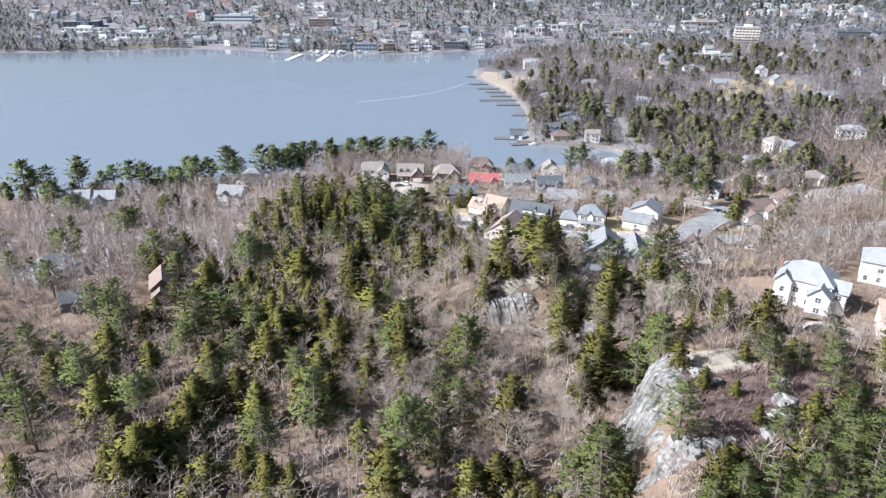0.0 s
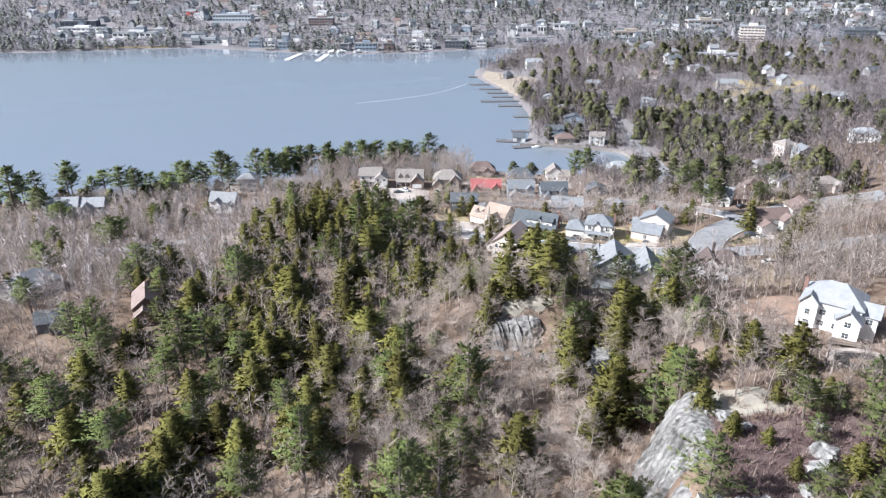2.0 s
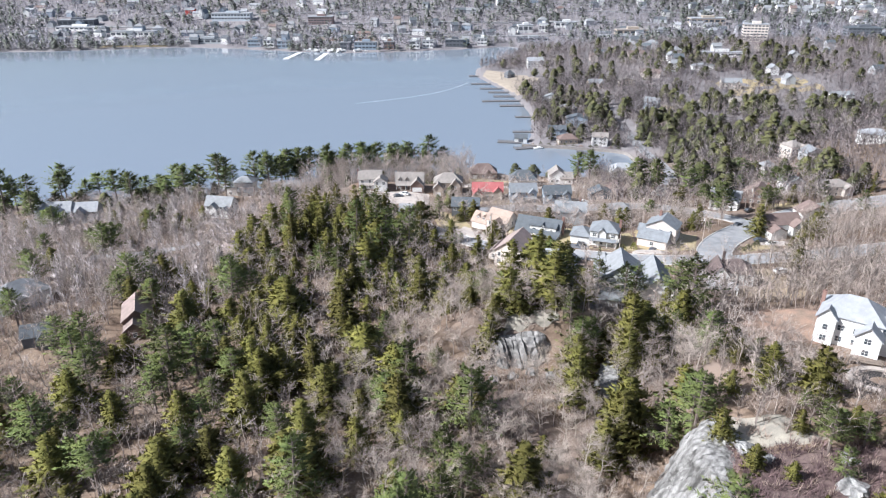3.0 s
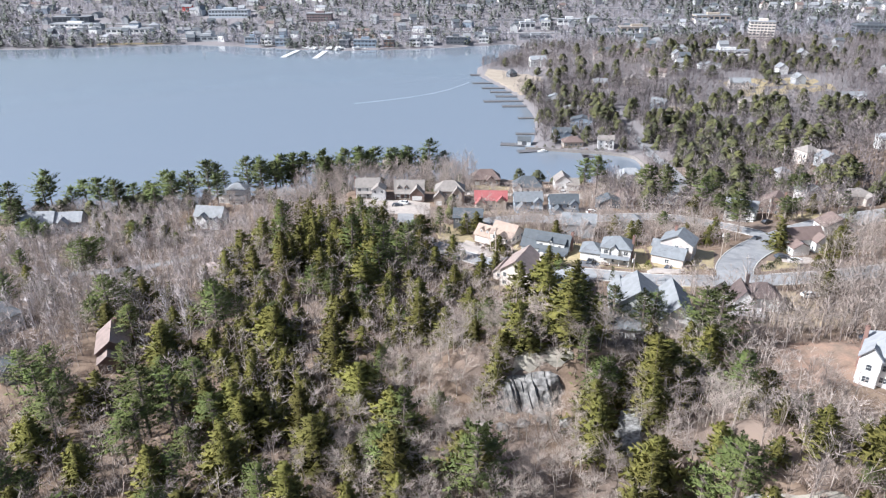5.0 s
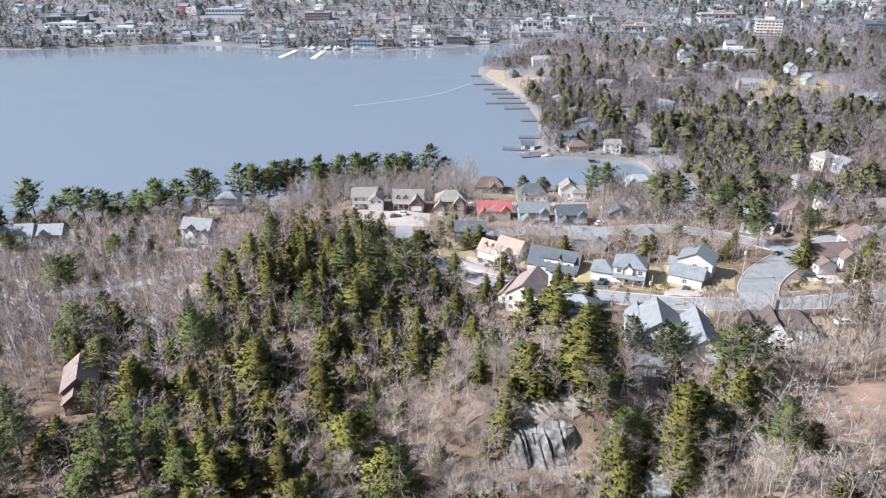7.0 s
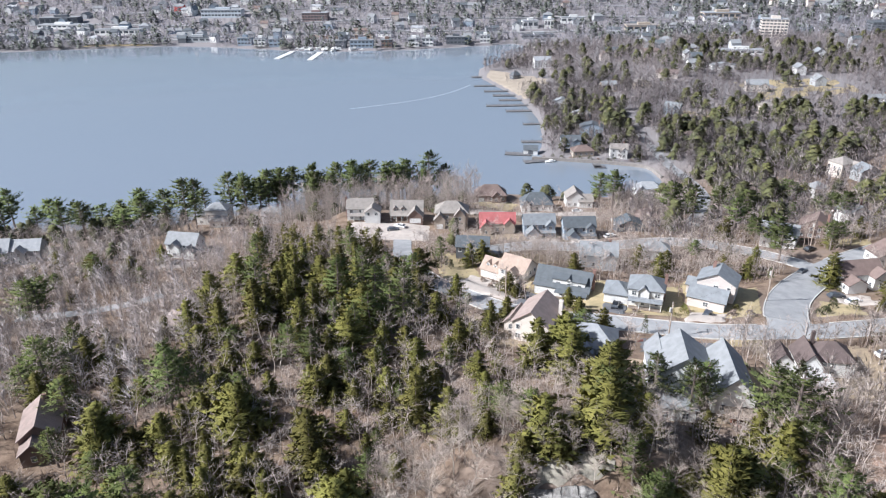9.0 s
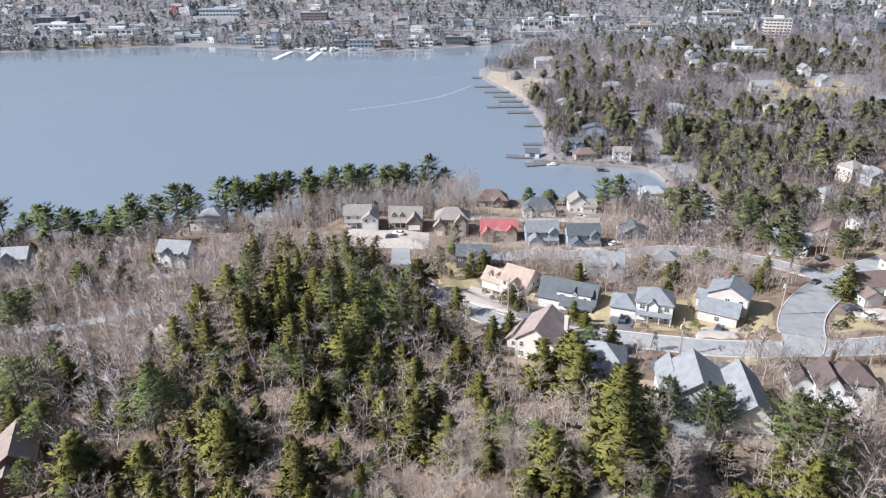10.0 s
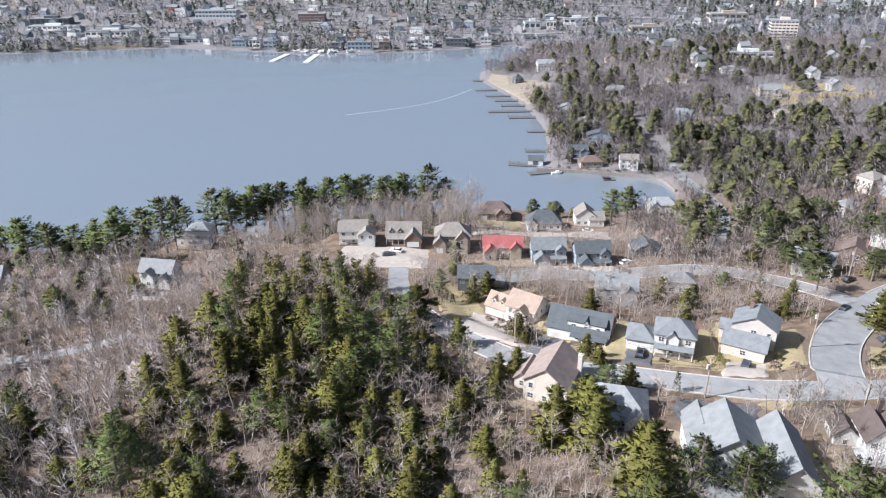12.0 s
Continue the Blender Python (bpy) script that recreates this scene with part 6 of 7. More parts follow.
YARD_GRASS = mat("worn_yard_grass", (0.33, 0.265, 0.185), (0.22, 0.175, 0.13), size=3.0, rough=0.95, bump_by=0.03, fine=0.4)
for corners in ([(24, 150), (26, 176), (60, 174), (58, 150)], [(58, 158), (60, 187), (96, 187), (92, 160)], [(2, 184), (-4, 206), (12, 200), (20, 184)], [(-4, 246), (0, 262), (44, 264), (40, 246)], [(-4, 278), (-6, 286), (50, 284), (50, 276)]):
    patch("yard", corners, YARD_GRASS, "worn tan grass of a house yard", "yard", 0.05, 24)
for corners in ([(55, 126), (62, 146), (88, 150), (84, 128)], [(46, 150), (48, 158), (58, 156), (56, 148)], [(-30, 150), (-30, 158), (-20, 158), (-20, 150)]):
    patch("clearing", corners, EARTH, "bare reddish-brown clearing between trees", "clearing", 0.06)
patch("lawn", [(-462, 872), (-462, 884), (-382, 892), (-382, 885)], GRASS, "tan lawn along the far shore", "lawn", 0.3)
patch("lawn", [(-205, 906), (-205, 930), (-120, 926), (-120, 902)], EARTH, "bare brown slope above the marina", "slope", 0.4)
patch("beach", [(12, 678), (15, 713), (68, 648), (43, 580)], SAND, "tan beach and dry meadow behind the docks", "beach", 0.10)
for corners, material, label in (([(-6, 222), (-1, 236), (11, 229), (11, 209)], PAVER, "pale paved drive before the peach-roofed house"), ([(10, 208), (15, 221), (21, 218), (17, 205)], DRIVE, "dark asphalt drive"),
                                 ([(31, 202), (34, 212), (40, 210), (37, 201)], DRIVE, "dark asphalt drive with a parked car"), ([(50, 197), (55, 207), (64, 206), (59, 196)], PAVER, "pale paved drive"),
                                 ([(36, 180), (38, 190), (55, 187), (50, 179)], DRIVE, "dark asphalt drive behind a planted bank"), ([(-45, 274), (-46, 291), (-16, 291), (-15, 270)], PAVER, "wide pale forecourt before the three houses"),
                                 ([(96, 212), (98, 224), (108, 223), (107, 210)], PAVER, "pale drive at the corner house"), ([(-104, 252), (-106, 262), (-95, 262), (-94, 252)], PAVER, "pale drive before the white house"),
                                 ([(20, 271), (20, 279), (30, 279), (30, 271)], PAVER, "pale drive before the blue house"), ([(34, 271), (34, 276), (44, 276), (44, 271)], PAVER, "pale drive before the second blue house"), ([(-2, 318), (-2, 330), (52, 326), (52, 316)], PAVER, "pale shared drive above the bay")):
    patch("driveway", corners, material, label, "driveway", 0.26)


# ---- trees along the point and its road ----
dry = lambda px, py: off_plots(px, py) & (ground_z(px, py) > 0.5)
px, py = scatter(12, 84, 694, 745, 4.4, lambda a, b: dry(a, b) & (b > 702 - 0.3 * (a - 12)))
wood("bare_wood_tip", px, py, POINT_BARE, 0.7, 1.25, TWIG_MID, "leafless trees crowding the tip of the point")
px, py = scatter(38, 62, 462, 590, 4.4, lambda a, b: dry(a, b) & (rng.random(a.shape) < 0.6))
wood("bare_wood_lakeside", px, py, POINT_BARE, 0.5, 1.0, TWIG_SHADED, "shade-darkened leafless trees along the lakeside gardens")
px, py = scatter(52, 98, 446, 560, 7.0, lambda a, b: dry(a, b) & (rng.random(a.shape) < 0.34))
wood("evergreens_point", px, py, MID_GREEN, 0.8, 1.4, GREEN_FAR, "dark evergreens between the houses on the point")
px, py = scatter(113, 165, 385, 480, 5.6, lambda a, b: dry(a, b) & (rng.random(a.shape) < 0.5))
wood("evergreens_roadside", px, py, MID_GREEN, 0.7, 1.3, GREEN_FAR, "dark evergreens crowding the shore road")


# ---- rocks ----
def rock(x, y, z, sx, sy, sz, turn, tip, seed, label, fine=3, material=ROCK):
    """A blocky weathered rock with tilted, stepped layers."""
    r = random.Random(seed)
    bm = bmesh.new()
    bmesh.ops.create_icosphere(bm, subdivisions=fine, radius=1.0)
    off = Vector((r.uniform(-50, 50), r.uniform(-50, 50), r.uniform(-50, 50)))
    for v in bm.verts:
        p = v.co
        q = Vector([math.copysign(abs(c) ** 0.6, c) for c in p])
        n1 = noise.noise(q * 1.3 + off)
        n2 = noise.noise(Vector((q.x * 2.5, q.y * 6.5, q.z * 0.7)) + off)
        q *= 1 + 0.24 * n1 + 0.30 * n2 + 0.10 * noise.noise(q * 5 + off)
        v.co = Vector((q.x * sx, q.y * sy, q.z * sz))
    me = bpy.data.meshes.new("rock")
    bm.to_mesh(me)
    bm.free()
    me.materials.append(material)
    ob = new("rock", me)
    ob.matrix_basis = pose(x, y, z, tip[0], tip[1], turn)
    return tagged(ob, label, "rock", "bedrock outcrops")


BLUFF = "grey weathered bedrock slab on the bluff"
cliff = random.Random(5)


CRAG = mat("dark_granite", (0.36, 0.35, 0.34), (0.10, 0.098, 0.096), size=1.1, rough=0.9, bump_by=0.3, fine=0.45)


def rock_face(a, b, out, down, foot, label, seed, layer=0.9, material=SLAB):
    """A cliff of leaning layers: its brow runs from a to b, the face falls `down` metres and steps `out` from it, and the top runs back into the hill."""
    r = random.Random(seed)
    a, b = Vector(a), Vector(b)
    strike = b - a
    length = strike.length
    level = Vector((strike.x, strike.y, 0)).normalized()
    front = Vector((level.y, -level.x, 0)) * (1 if out > 0 else -1)
    cuts, u = [], 0.0
    while u < length + 4:
        wide = layer * r.uniform(0.45, 1.7)
        cuts.append((u - 2, wide, r.uniform(-0.5, 0.5), r.uniform(0.2, 0.65), r.uniform(-0.4, 0.4)))
        u += wide
    profile = [(abs(out) * 1.15, -down), (abs(out) * 0.72, -down * 0.66), (abs(out) * 0.40, -down * 0.33), (abs(out) * 0.12, -down * 0.08), (-0.5, 0.0), (-2.4, 0.25), (-foot, -0.9)]
    steps = [0.0]
    for p, q in zip(profile, profile[1:]):
        steps.append(steps[-1] + math.hypot(q[0] - p[0], q[1] - p[1]))
    rows, cols = int(steps[-1] / 0.32), int(length / 0.17)
    verts = []
    for i in range(rows + 1):
        d = steps[-1] * i / rows
        off, z = np.interp(d, steps, [p[0] for p in profile]), np.interp(d, steps, [p[1] for p in profile])
        on_top = min(1.0, max(0.0, (d - steps[3]) / 2.5))
        for j in range(cols + 1):
            u = length * j / cols
            lean = u + 0.30 * (z + down) + 0.18 * noise.noise(Vector((u * 0.5, d * 0.3, seed)))
            cut = [c for c in cuts if c[0] <= lean - 2][-1] if lean > 2.0 else cuts[0]
            s_ = min(1.0, max(0.0, (lean - 2 - cut[0]) / cut[1]))
            relief = cut[2] + cut[3] * s_ + cut[4] * noise.noise(Vector((d * 0.45, cut[0], seed)))
            if noise.noise(Vector((cut[0] * 3.1, math.floor(d / 1.9 + cut[0]), seed + 9))) > 0.38:
                relief -= 0.5
            if s_ < 0.22:
                relief -= 0.55 * (1 - s_ / 0.22)
            big = 1.5 * noise.noise(Vector((u * 0.19, d * 0.16, seed + 3))) + 0.35 * noise.noise(Vector((u * 0.9, d * 0.9, seed + 5)))
            ends = min(1.0, u / 2.5, (length - u) / 2.5)
            p = a + strike * (u / length) + front * (off * (0.55 + 0.45 * ends) + (relief + big) * (1 - 0.8 * on_top) - (1 - ends) * 1.6)
            p.z += z + on_top * (0.25 * relief + 0.4 * big - 0.2) - (1 - ends) * 1.2 + 0.9 * noise.noise(Vector((u * 0.3, 2.0, seed + 7))) * (1 - on_top * 0.5)
            verts.append(p)
    w = cols + 1
    quads = [(i * w + j, i * w + j + 1, (i + 1) * w + j + 1, (i + 1) * w + j) for i in range(rows) for j in range(cols)]
    turn = math.atan2(level.y, level.x)
    tilt = math.atan2(abs(out), down) * (1 if out > 0 else -1)
    m = Matrix.Translation((a + b) / 2) @ Matrix.Rotation(turn, 4, "Z") @ Matrix.Rotation(tilt * -1, 4, "X")
    back = m.inverted()
    ob = new("cliff", Shape().add([back @ p for p in verts], quads).mesh("cliff", material))
    ob.matrix_basis = m
    return tagged(ob, label, "cliff", "bedrock outcrops")


rock_face((28.8, 60.0, 57.0), (34.6, 90.0, 58.2), -4.6, 15.0, 6.0, "pale grey cliff of leaning rock layers on the bluff", 3, 0.8)
rock_face((6.0, 125.4, 46.4), (18.0, 125.6, 48.2), 2.6, 9.0, 4.0, "grey cracked rock face of the small outcrop", 8, 1.5, CRAG)
rock_face((25.2, 109.5, 46.0), (28.6, 121.0, 47.0), -3.0, 7.0, 3.0, "pale grey rib of bedrock below the evergreens", 12, 1.0)
for k in range(8):
    x, y = 29.5 + k * 1.2, 63.0 + cliff.uniform(-0.9, 0.9) + 0.35 * k
    rock(x, y, gz(x, y + 3) - 2.6, 1.3, 1.5, 3.4, cliff.uniform(50, 110), (cliff.uniform(-6, 6), 18), 40 + k, BLUFF)
for k, (x, y, s) in enumerate(((37, 84, 1.6), (38.5, 81.5, 1.3), (41, 80, 1.0), (47, 72, 1.6), (49, 75, 1.8), (50, 79, 1.3), (44, 68, 1.4), (52, 67, 1.2), (46, 65, 1.3), (27, 101, 1.6), (28, 98, 1.4))):
    rock(x, y, gz(x, y) - 0.35 * s, s * 1.2, s * 0.9, s * 0.75, cliff.uniform(0, 180), (cliff.uniform(-15, 15), 20), 60 + k, "pale grey boulder bedded in heath on the bluff")
for k in range(5):
    x, y = 3.0 + k * 3.6, 120.0 + cliff.uniform(-1.5, 1.5)
    rock(x, y, gz(x, y) - 0.3, 1.2, 0.9, 1.1, cliff.uniform(0, 180), (12, 20), 110 + k, "grey boulder fallen below the small outcrop")
LEDGE = mat("pale_lichen_ledge", (0.38, 0.35, 0.29), (0.25, 0.235, 0.205), size=1.5, rough=0.95, fine=0.3)
patch("rock_ledge", [(9, 128.5), (9, 132), (19, 132.5), (20, 128.5)], LEDGE, "pale bare rock ledge on top of the outcrop", "ledge", 0.12)
patch("rock_ledge", [(36, 82), (34, 88), (46, 88), (49, 82)], LEDGE, "pale bare ledge on top of the bluff", "ledge", 0.14)
HEATH = mat("mauve_heath", (0.09, 0.06, 0.06), (0.155, 0.115, 0.105), size=3.2, rough=0.95, bump_by=0.2, fine=0.4)
patch("heath", [(36, 62), (36, 81), (58, 82), (60, 60)], HEATH, "low mauve heath covering the bluff", "heath", 0.10)
px, py = rng.uniform(34, 62, 800), rng.uniform(58, 82, 800)
heath_rows = [(int(rng.integers(6)), x, y, z, rng.uniform(0, 6.28), rng.uniform(0.8, 1.5), s) for x, y, z, s in zip(px, py, ground_z(px, py), rng.uniform(0.35, 1.1, len(px)))]
joined("heath_brush", brush_v, brush_f, heath_rows, mat("heath_twigs", (0.19, 0.13, 0.128), (0.10, 0.067, 0.07), size=3.0, rough=0.95, fine=0.3, vary=0.4, island=True), None, "low leafless mauve heath twigs on the bluff", "undergrowth")


px, py = rng.uniform(24, 64, 1000), rng.uniform(56, 108, 1000)
px, py = px[~on_cliff(px, py)], py[~on_cliff(px, py)]
edge_rows = [(int(rng.integers(6)), x, y, z, rng.uniform(0, 6.28), 1.0, s) for x, y, z, s in zip(px, py, ground_z(px, py), rng.uniform(0.4, 1.1, len(px)))]
joined("bluff_brush", brush_v, brush_f, edge_rows, BUSH, None, "leafless brown brush on and below the bluff", "undergrowth")
for x, y, h in ((101, 206, 4.0), (112, 222, 8.0), (118, 228, 9.0), (84, 242, 8.0), (80, 236, 7.0), (116, 262, 8.0), (126, 240, 7.0)):
    plant("spruce", x, y, h / 9.0, h, int(h) % 5, 1.25)


# ---- docks, boats and the bay ----
def shrub(x, y, tall, wide, green, label, category="shrub", group="garden shrubs"):
    """A rounded or columnar garden evergreen of many small sprays."""
    r = random.Random(int(x * 31 + y * 17))
    s = Shape()
    for _ in range(170):
        f = r.random() ** 0.8
        a = r.uniform(0, 6.28)
        reach = wide / 2 * math.sqrt(max(0.02, 1 - (f * 1.02 - 0.12) ** 2)) * (1 - 0.55 * f) * r.uniform(0.75, 1.1)
        p = Vector((math.cos(a) * reach, math.sin(a) * reach, tall * f))
        d = Vector((math.cos(a), math.sin(a), r.uniform(0.2, 1.2))).normalized() * r.uniform(0.2, 0.42)
        w = Vector((-math.sin(a), math.cos(a), r.uniform(-0.5, 0.5))).normalized() * 0.17
        s.add([p - w, p + w, p + d], [(0, 1, 2)])
    ob = thing("shrub" if category == "shrub" else "cedar", x, y, gz(x, y), 0, label, category, group)
    part("stem", Shape().rod((0, 0, -0.2), (0, 0, tall * 0.8), 0.06, 0.02, 5), BARK, ob)
    part("leafage", s, green, ob)
    return ob


def pier(x0, y0, x1, y1, wide, z=0.55):
    """A plank dock on posts, from the shore out."""
    length = math.hypot(x1 - x0, y1 - y0)
    turn = math.degrees(math.atan2(y1 - y0, x1 - x0))
    wide *= 1.8
    ob = thing("dock", x0, y0, 0, turn, "dark weathered plank dock on posts", "dock", "docks along the peninsula")
    n = max(3, int(length / 1.2))
    for i in range(n):
        part("plank", Shape().box(length * i / n + 0.02, -wide / 2, z - 0.12, length * (i + 1) / n - 0.02, wide / 2, z), DOCK, ob)
    part("beam", Shape().box(0.03, -wide / 2 - 0.1, z - 0.35, length - 0.03, -wide / 2, z + 0.03), DOCK, ob)
    part("beam", Shape().box(0.03, wide / 2, z - 0.35, length - 0.03, wide / 2 + 0.1, z + 0.03), DOCK, ob)
    for i in range(max(2, int(length / 5)) + 1):
        u = 0.3 + (length - 0.6) * i / max(2, int(length / 5))
        part("post", Shape().rod((u, -wide / 2 - 0.18, -2), (u, -wide / 2 - 0.18, z + 0.7), 0.14, 0.13, 6), DOCK, ob)
    return ob


for x0, y0, x1, y1, wide in ((9, 683, -1, 682, 3), (19, 643, 1, 642, 2.2), (29, 621, 9, 620, 2.6), (34, 604, 16, 604, 2.8), (38, 587, 20, 587, 2.8), (42, 570, 10, 568, 2.8), (43, 552, 24, 551, 3), (46, 514, 34, 513, 2), (44, 470, 30, 470, 2.4), (34, 443, 19, 445, 3), (47, 433, 29, 428, 2.6), (69, 425, 69, 418, 2.2), (67, 419.5, 73, 419.5, 2)):
    pier(x0, y0, x1, y1, wide)
PALE_DOCK = mat("pale_decking", (0.62, 0.62, 0.62), (0.55, 0.55, 0.55), size=1.5, rough=0.8, fine=0.1)
for x0, y0, x1, y1 in ((-202, 836, -207, 788), (-169, 832, -170, 780)):
    length, turn = math.hypot(x1 - x0, y1 - y0), math.degrees(math.atan2(y1 - y0, x1 - x0))
    ob = thing("marina_pontoon", x0, y0, 0, turn, "long white floating pontoon of the marina", "pontoon", "marina pontoons")
    for i in range(6):
        part("float", Shape().box(length * i / 6 + 0.1, -3.2, -0.3, length * (i + 1) / 6 - 0.1, 3.2, 0.55), PALE_DOCK, ob)


def boat(x, y, turn, length, z=0.0):
    """A small white motor boat with a cabin."""
    ob = thing("boat", x, y, z, turn, "small white motor boat at the marina", "boat", "boats at the marina")
    w, h = length * 0.17, length * 0.13
    s = Shape().add([(-length / 2, -w, h), (length * 0.2, -w, h), (length / 2, 0, h * 1.25), (length * 0.2, w, h), (-length / 2, w, h), (-length / 2, -w * 0.7, -0.3), (length * 0.2, -w * 0.6, -0.3), (length * 0.38, 0, -0.2), (length * 0.2, w * 0.6, -0.3), (-length / 2, w * 0.7, -0.3)],
                    [(0, 1, 2, 3, 4), (0, 5, 6, 1), (1, 6, 7, 2), (2, 7, 8, 3), (3, 8, 9, 4), (4, 9, 5, 0), (9, 8, 7, 6, 5)])
    part("hull", s, TRIM, ob)
    part("cabin", Shape().box(-length * 0.12, -w * 0.65, h, length * 0.2, w * 0.65, h + length * 0.14), TRIM, ob)
    part("windscreen", Shape().box(length * 0.2, -w * 0.55, h + 0.2, length * 0.215, w * 0.55, h + length * 0.12), GLASS, ob)
    return ob


harbour = random.Random(3)
for k in range(26):
    x = harbour.uniform(-205, -125)
    boat(x, float(np.interp(x, [-211, -146, -85], [847, 837, 843])) + harbour.uniform(1, 9), harbour.choice((60, 90, 120, 10)), harbour.uniform(6, 10), gz(x, 846) + 0.4 if harbour.random() < 0.5 else 0.1)
boat(44, 429, 10, 6)
boathouse = thing("boathouse", 34, 446, 0.3, -4, "small boathouse with a dark blue roof on a dock", "boathouse")
part("wall", walls((-4, 4, -3, 3, 2.8, "x", 1.8, "gable")), W_WHITE, boathouse)
part("roof", roof((-4, 4, -3, 3, 2.8, "x", 1.8, "gable"), 0.4, 0.18), R_DARK, boathouse)
garage_door(boathouse, pose(0, -3, 0.1), 3.0, 2.2, W_DARK)
bay_line = finely([(34, 434), (49, 431.5), (63, 428.5), (78, 425), (92, 420), (97, 414), (99, 400)])
ribbon("bay_wall", bay_line, np.zeros(len(bay_line)), 0.7, -0.5, 1.7, mat("bay_stone", (0.20, 0.185, 0.175), (0.27, 0.25, 0.235), size=1.2, rough=0.95, bump_by=0.15, fine=0.4), "dark stone retaining wall round the bay", "retaining wall", kind="structure", thick=3.0)
for k, x in enumerate((41, 46, 51, 56, 61, 66, 71, 76, 80, 88, 93)):
    shrub(x + 0.4 * math.sin(k * 3.0), float(np.interp(x, [38, 49, 63, 78, 92], [438, 435.5, 432, 429, 424.5])), 1.8 + 0.7 * math.sin(k * 1.7), 3.4, GREEN_FAR if k % 3 else BUSH, "dark garden shrub above the bay wall")
wake_line = finely([(-92, 560), (-70, 572), (-42, 591), (-20, 615), (-2, 648)], 6)
ribbon("wake", wake_line, np.zeros(len(wake_line)), 0.3, -0.3, 0.03, FOAM, "thin pale wake left on the lake", "wake", kind="structure", thick=0.02)


# ---- cars ----
def car(x, y, turn, paint, label, z=None):
    ob = thing("car", x, y, (gz(x, y) + 0.15) if z is None else z, turn, label, "car", "parked cars")
    body = Shape()
    side = [(-2.25, 0.35), (-2.25, 0.75), (-2.15, 0.95), (-1.0, 1.0), (0.85, 0.98), (1.9, 0.85), (2.25, 0.65), (2.25, 0.35)]
    n = len(side)
    v = [(a, -0.88, b) for a, b in side] + [(a, 0.88, b) for a, b in side]
    body.add(v, [tuple(range(n)), tuple(range(2 * n - 1, n - 1, -1))] + [(i, n + i, n + (i + 1) % n, (i + 1) % n) for i in range(n)])
    part("body", body, paint, ob)
    cabin = Shape().add([(-1.9, -0.8, 0.98), (0.9, -0.8, 0.98), (0.9, 0.8, 0.98), (-1.9, 0.8, 0.98), (-1.5, -0.62, 1.42), (0.15, -0.62, 1.42), (0.15, 0.62, 1.42), (-1.5, 0.62, 1.42)],
                        [(0, 1, 5, 4), (1, 2, 6, 5), (2, 3, 7, 6), (3, 0, 4, 7), (4, 5, 6, 7)])
    part("cabin_glass", cabin, GLASS, ob, "dark car windows")
    part("roof", Shape().box(-1.48, -0.62, 1.425, 0.12, 0.62, 1.47), paint, ob)
    for a in (-1.4, 1.4):
        for b in (-0.8, 0.8):
            wheel = part("wheel", Shape().rod((a, b - 0.11, 0.33), (a, b + 0.11, 0.33), 0.33, 0.33, 12), RUBBER, ob)
            part("rim", Shape().rod((a, b - 0.125, 0.33), (a, b + 0.125, 0.33), 0.19, 0.19, 8), TRIM, wheel)
    for b in (-0.6, 0.6):
        part("headlight", Shape().box(2.2, b - 0.2, 0.62, 2.26, b + 0.2, 0.76), GLASS, ob)
    return ob


PAINT = {c: mat("car_paint_" + c, a, tuple(v * 0.9 for v in a), size=3.0, rough=0.3, spec=0.6) for c, a in (("black", (0.015, 0.016, 0.02)), ("white", (0.75, 0.75, 0.75)), ("dark_grey", (0.06, 0.07, 0.09)), ("red", (0.25, 0.03, 0.03)))}
for x, y, turn, c, label in ((36.5, 209, 70, "black", "black car parked on a dark drive"), (58, 204, 60, "dark_grey", "dark grey car on a pale drive"), (-27, 287, 160, "white", "white car on the forecourt"), (-29, 283, 10, "dark_grey", "dark car on the forecourt"),
                                 (98, 221, 10, "dark_grey", "dark car at the corner house"), (97, 239, 45, "black", "black car at the kerb of the side street"), (100, 216, 20, "white", "silver-white car at the corner house"), (49, 281, 30, "white", "white van-like car on the upper street"),
                                 (110, 262, 30, "black", "dark car by the side street"), (86, 178, 10, "white", "white car beside the deck house"), (-100, 258, 80, "black", "black car before the white house"), (44, 325, 0, "white", "white car on the shared drive"), (84, 148, 0, "dark_grey", "dark car at the edge of the clearing"), (114, 440, 100, "white", "white car on the shore road")):
    car(x, y, turn, PAINT[c], label)


# ---- utility poles and wires ----
def utility_pole(x, y, height, turn):
    z = gz(x, y)
    ob = thing("utility_pole", x, y, z, turn, "wooden utility pole with a crossarm beside the street", "utility pole", "utility poles")
    part("pole", Shape().rod((0, 0, -0.5), (0, 0, height), 0.17, 0.12, 8), POLE, ob)
    part("crossarm", Shape().box(-1.1, -0.06, height - 0.9, 1.1, 0.06, height - 0.75), POLE, ob)
    for u in (-1.0, 0.0, 1.0):
        part("insulator", Shape().rod((u, 0, height - 0.75), (u, 0, height - 0.5), 0.06, 0.04, 6), GLASS, ob)
    part("transformer", Shape().rod((0, 0.38, height - 2.6), (0, 0.38, height - 1.6), 0.26, 0.26, 10), KERB, ob)
    return Vector((x, y, z + height - 0.55))


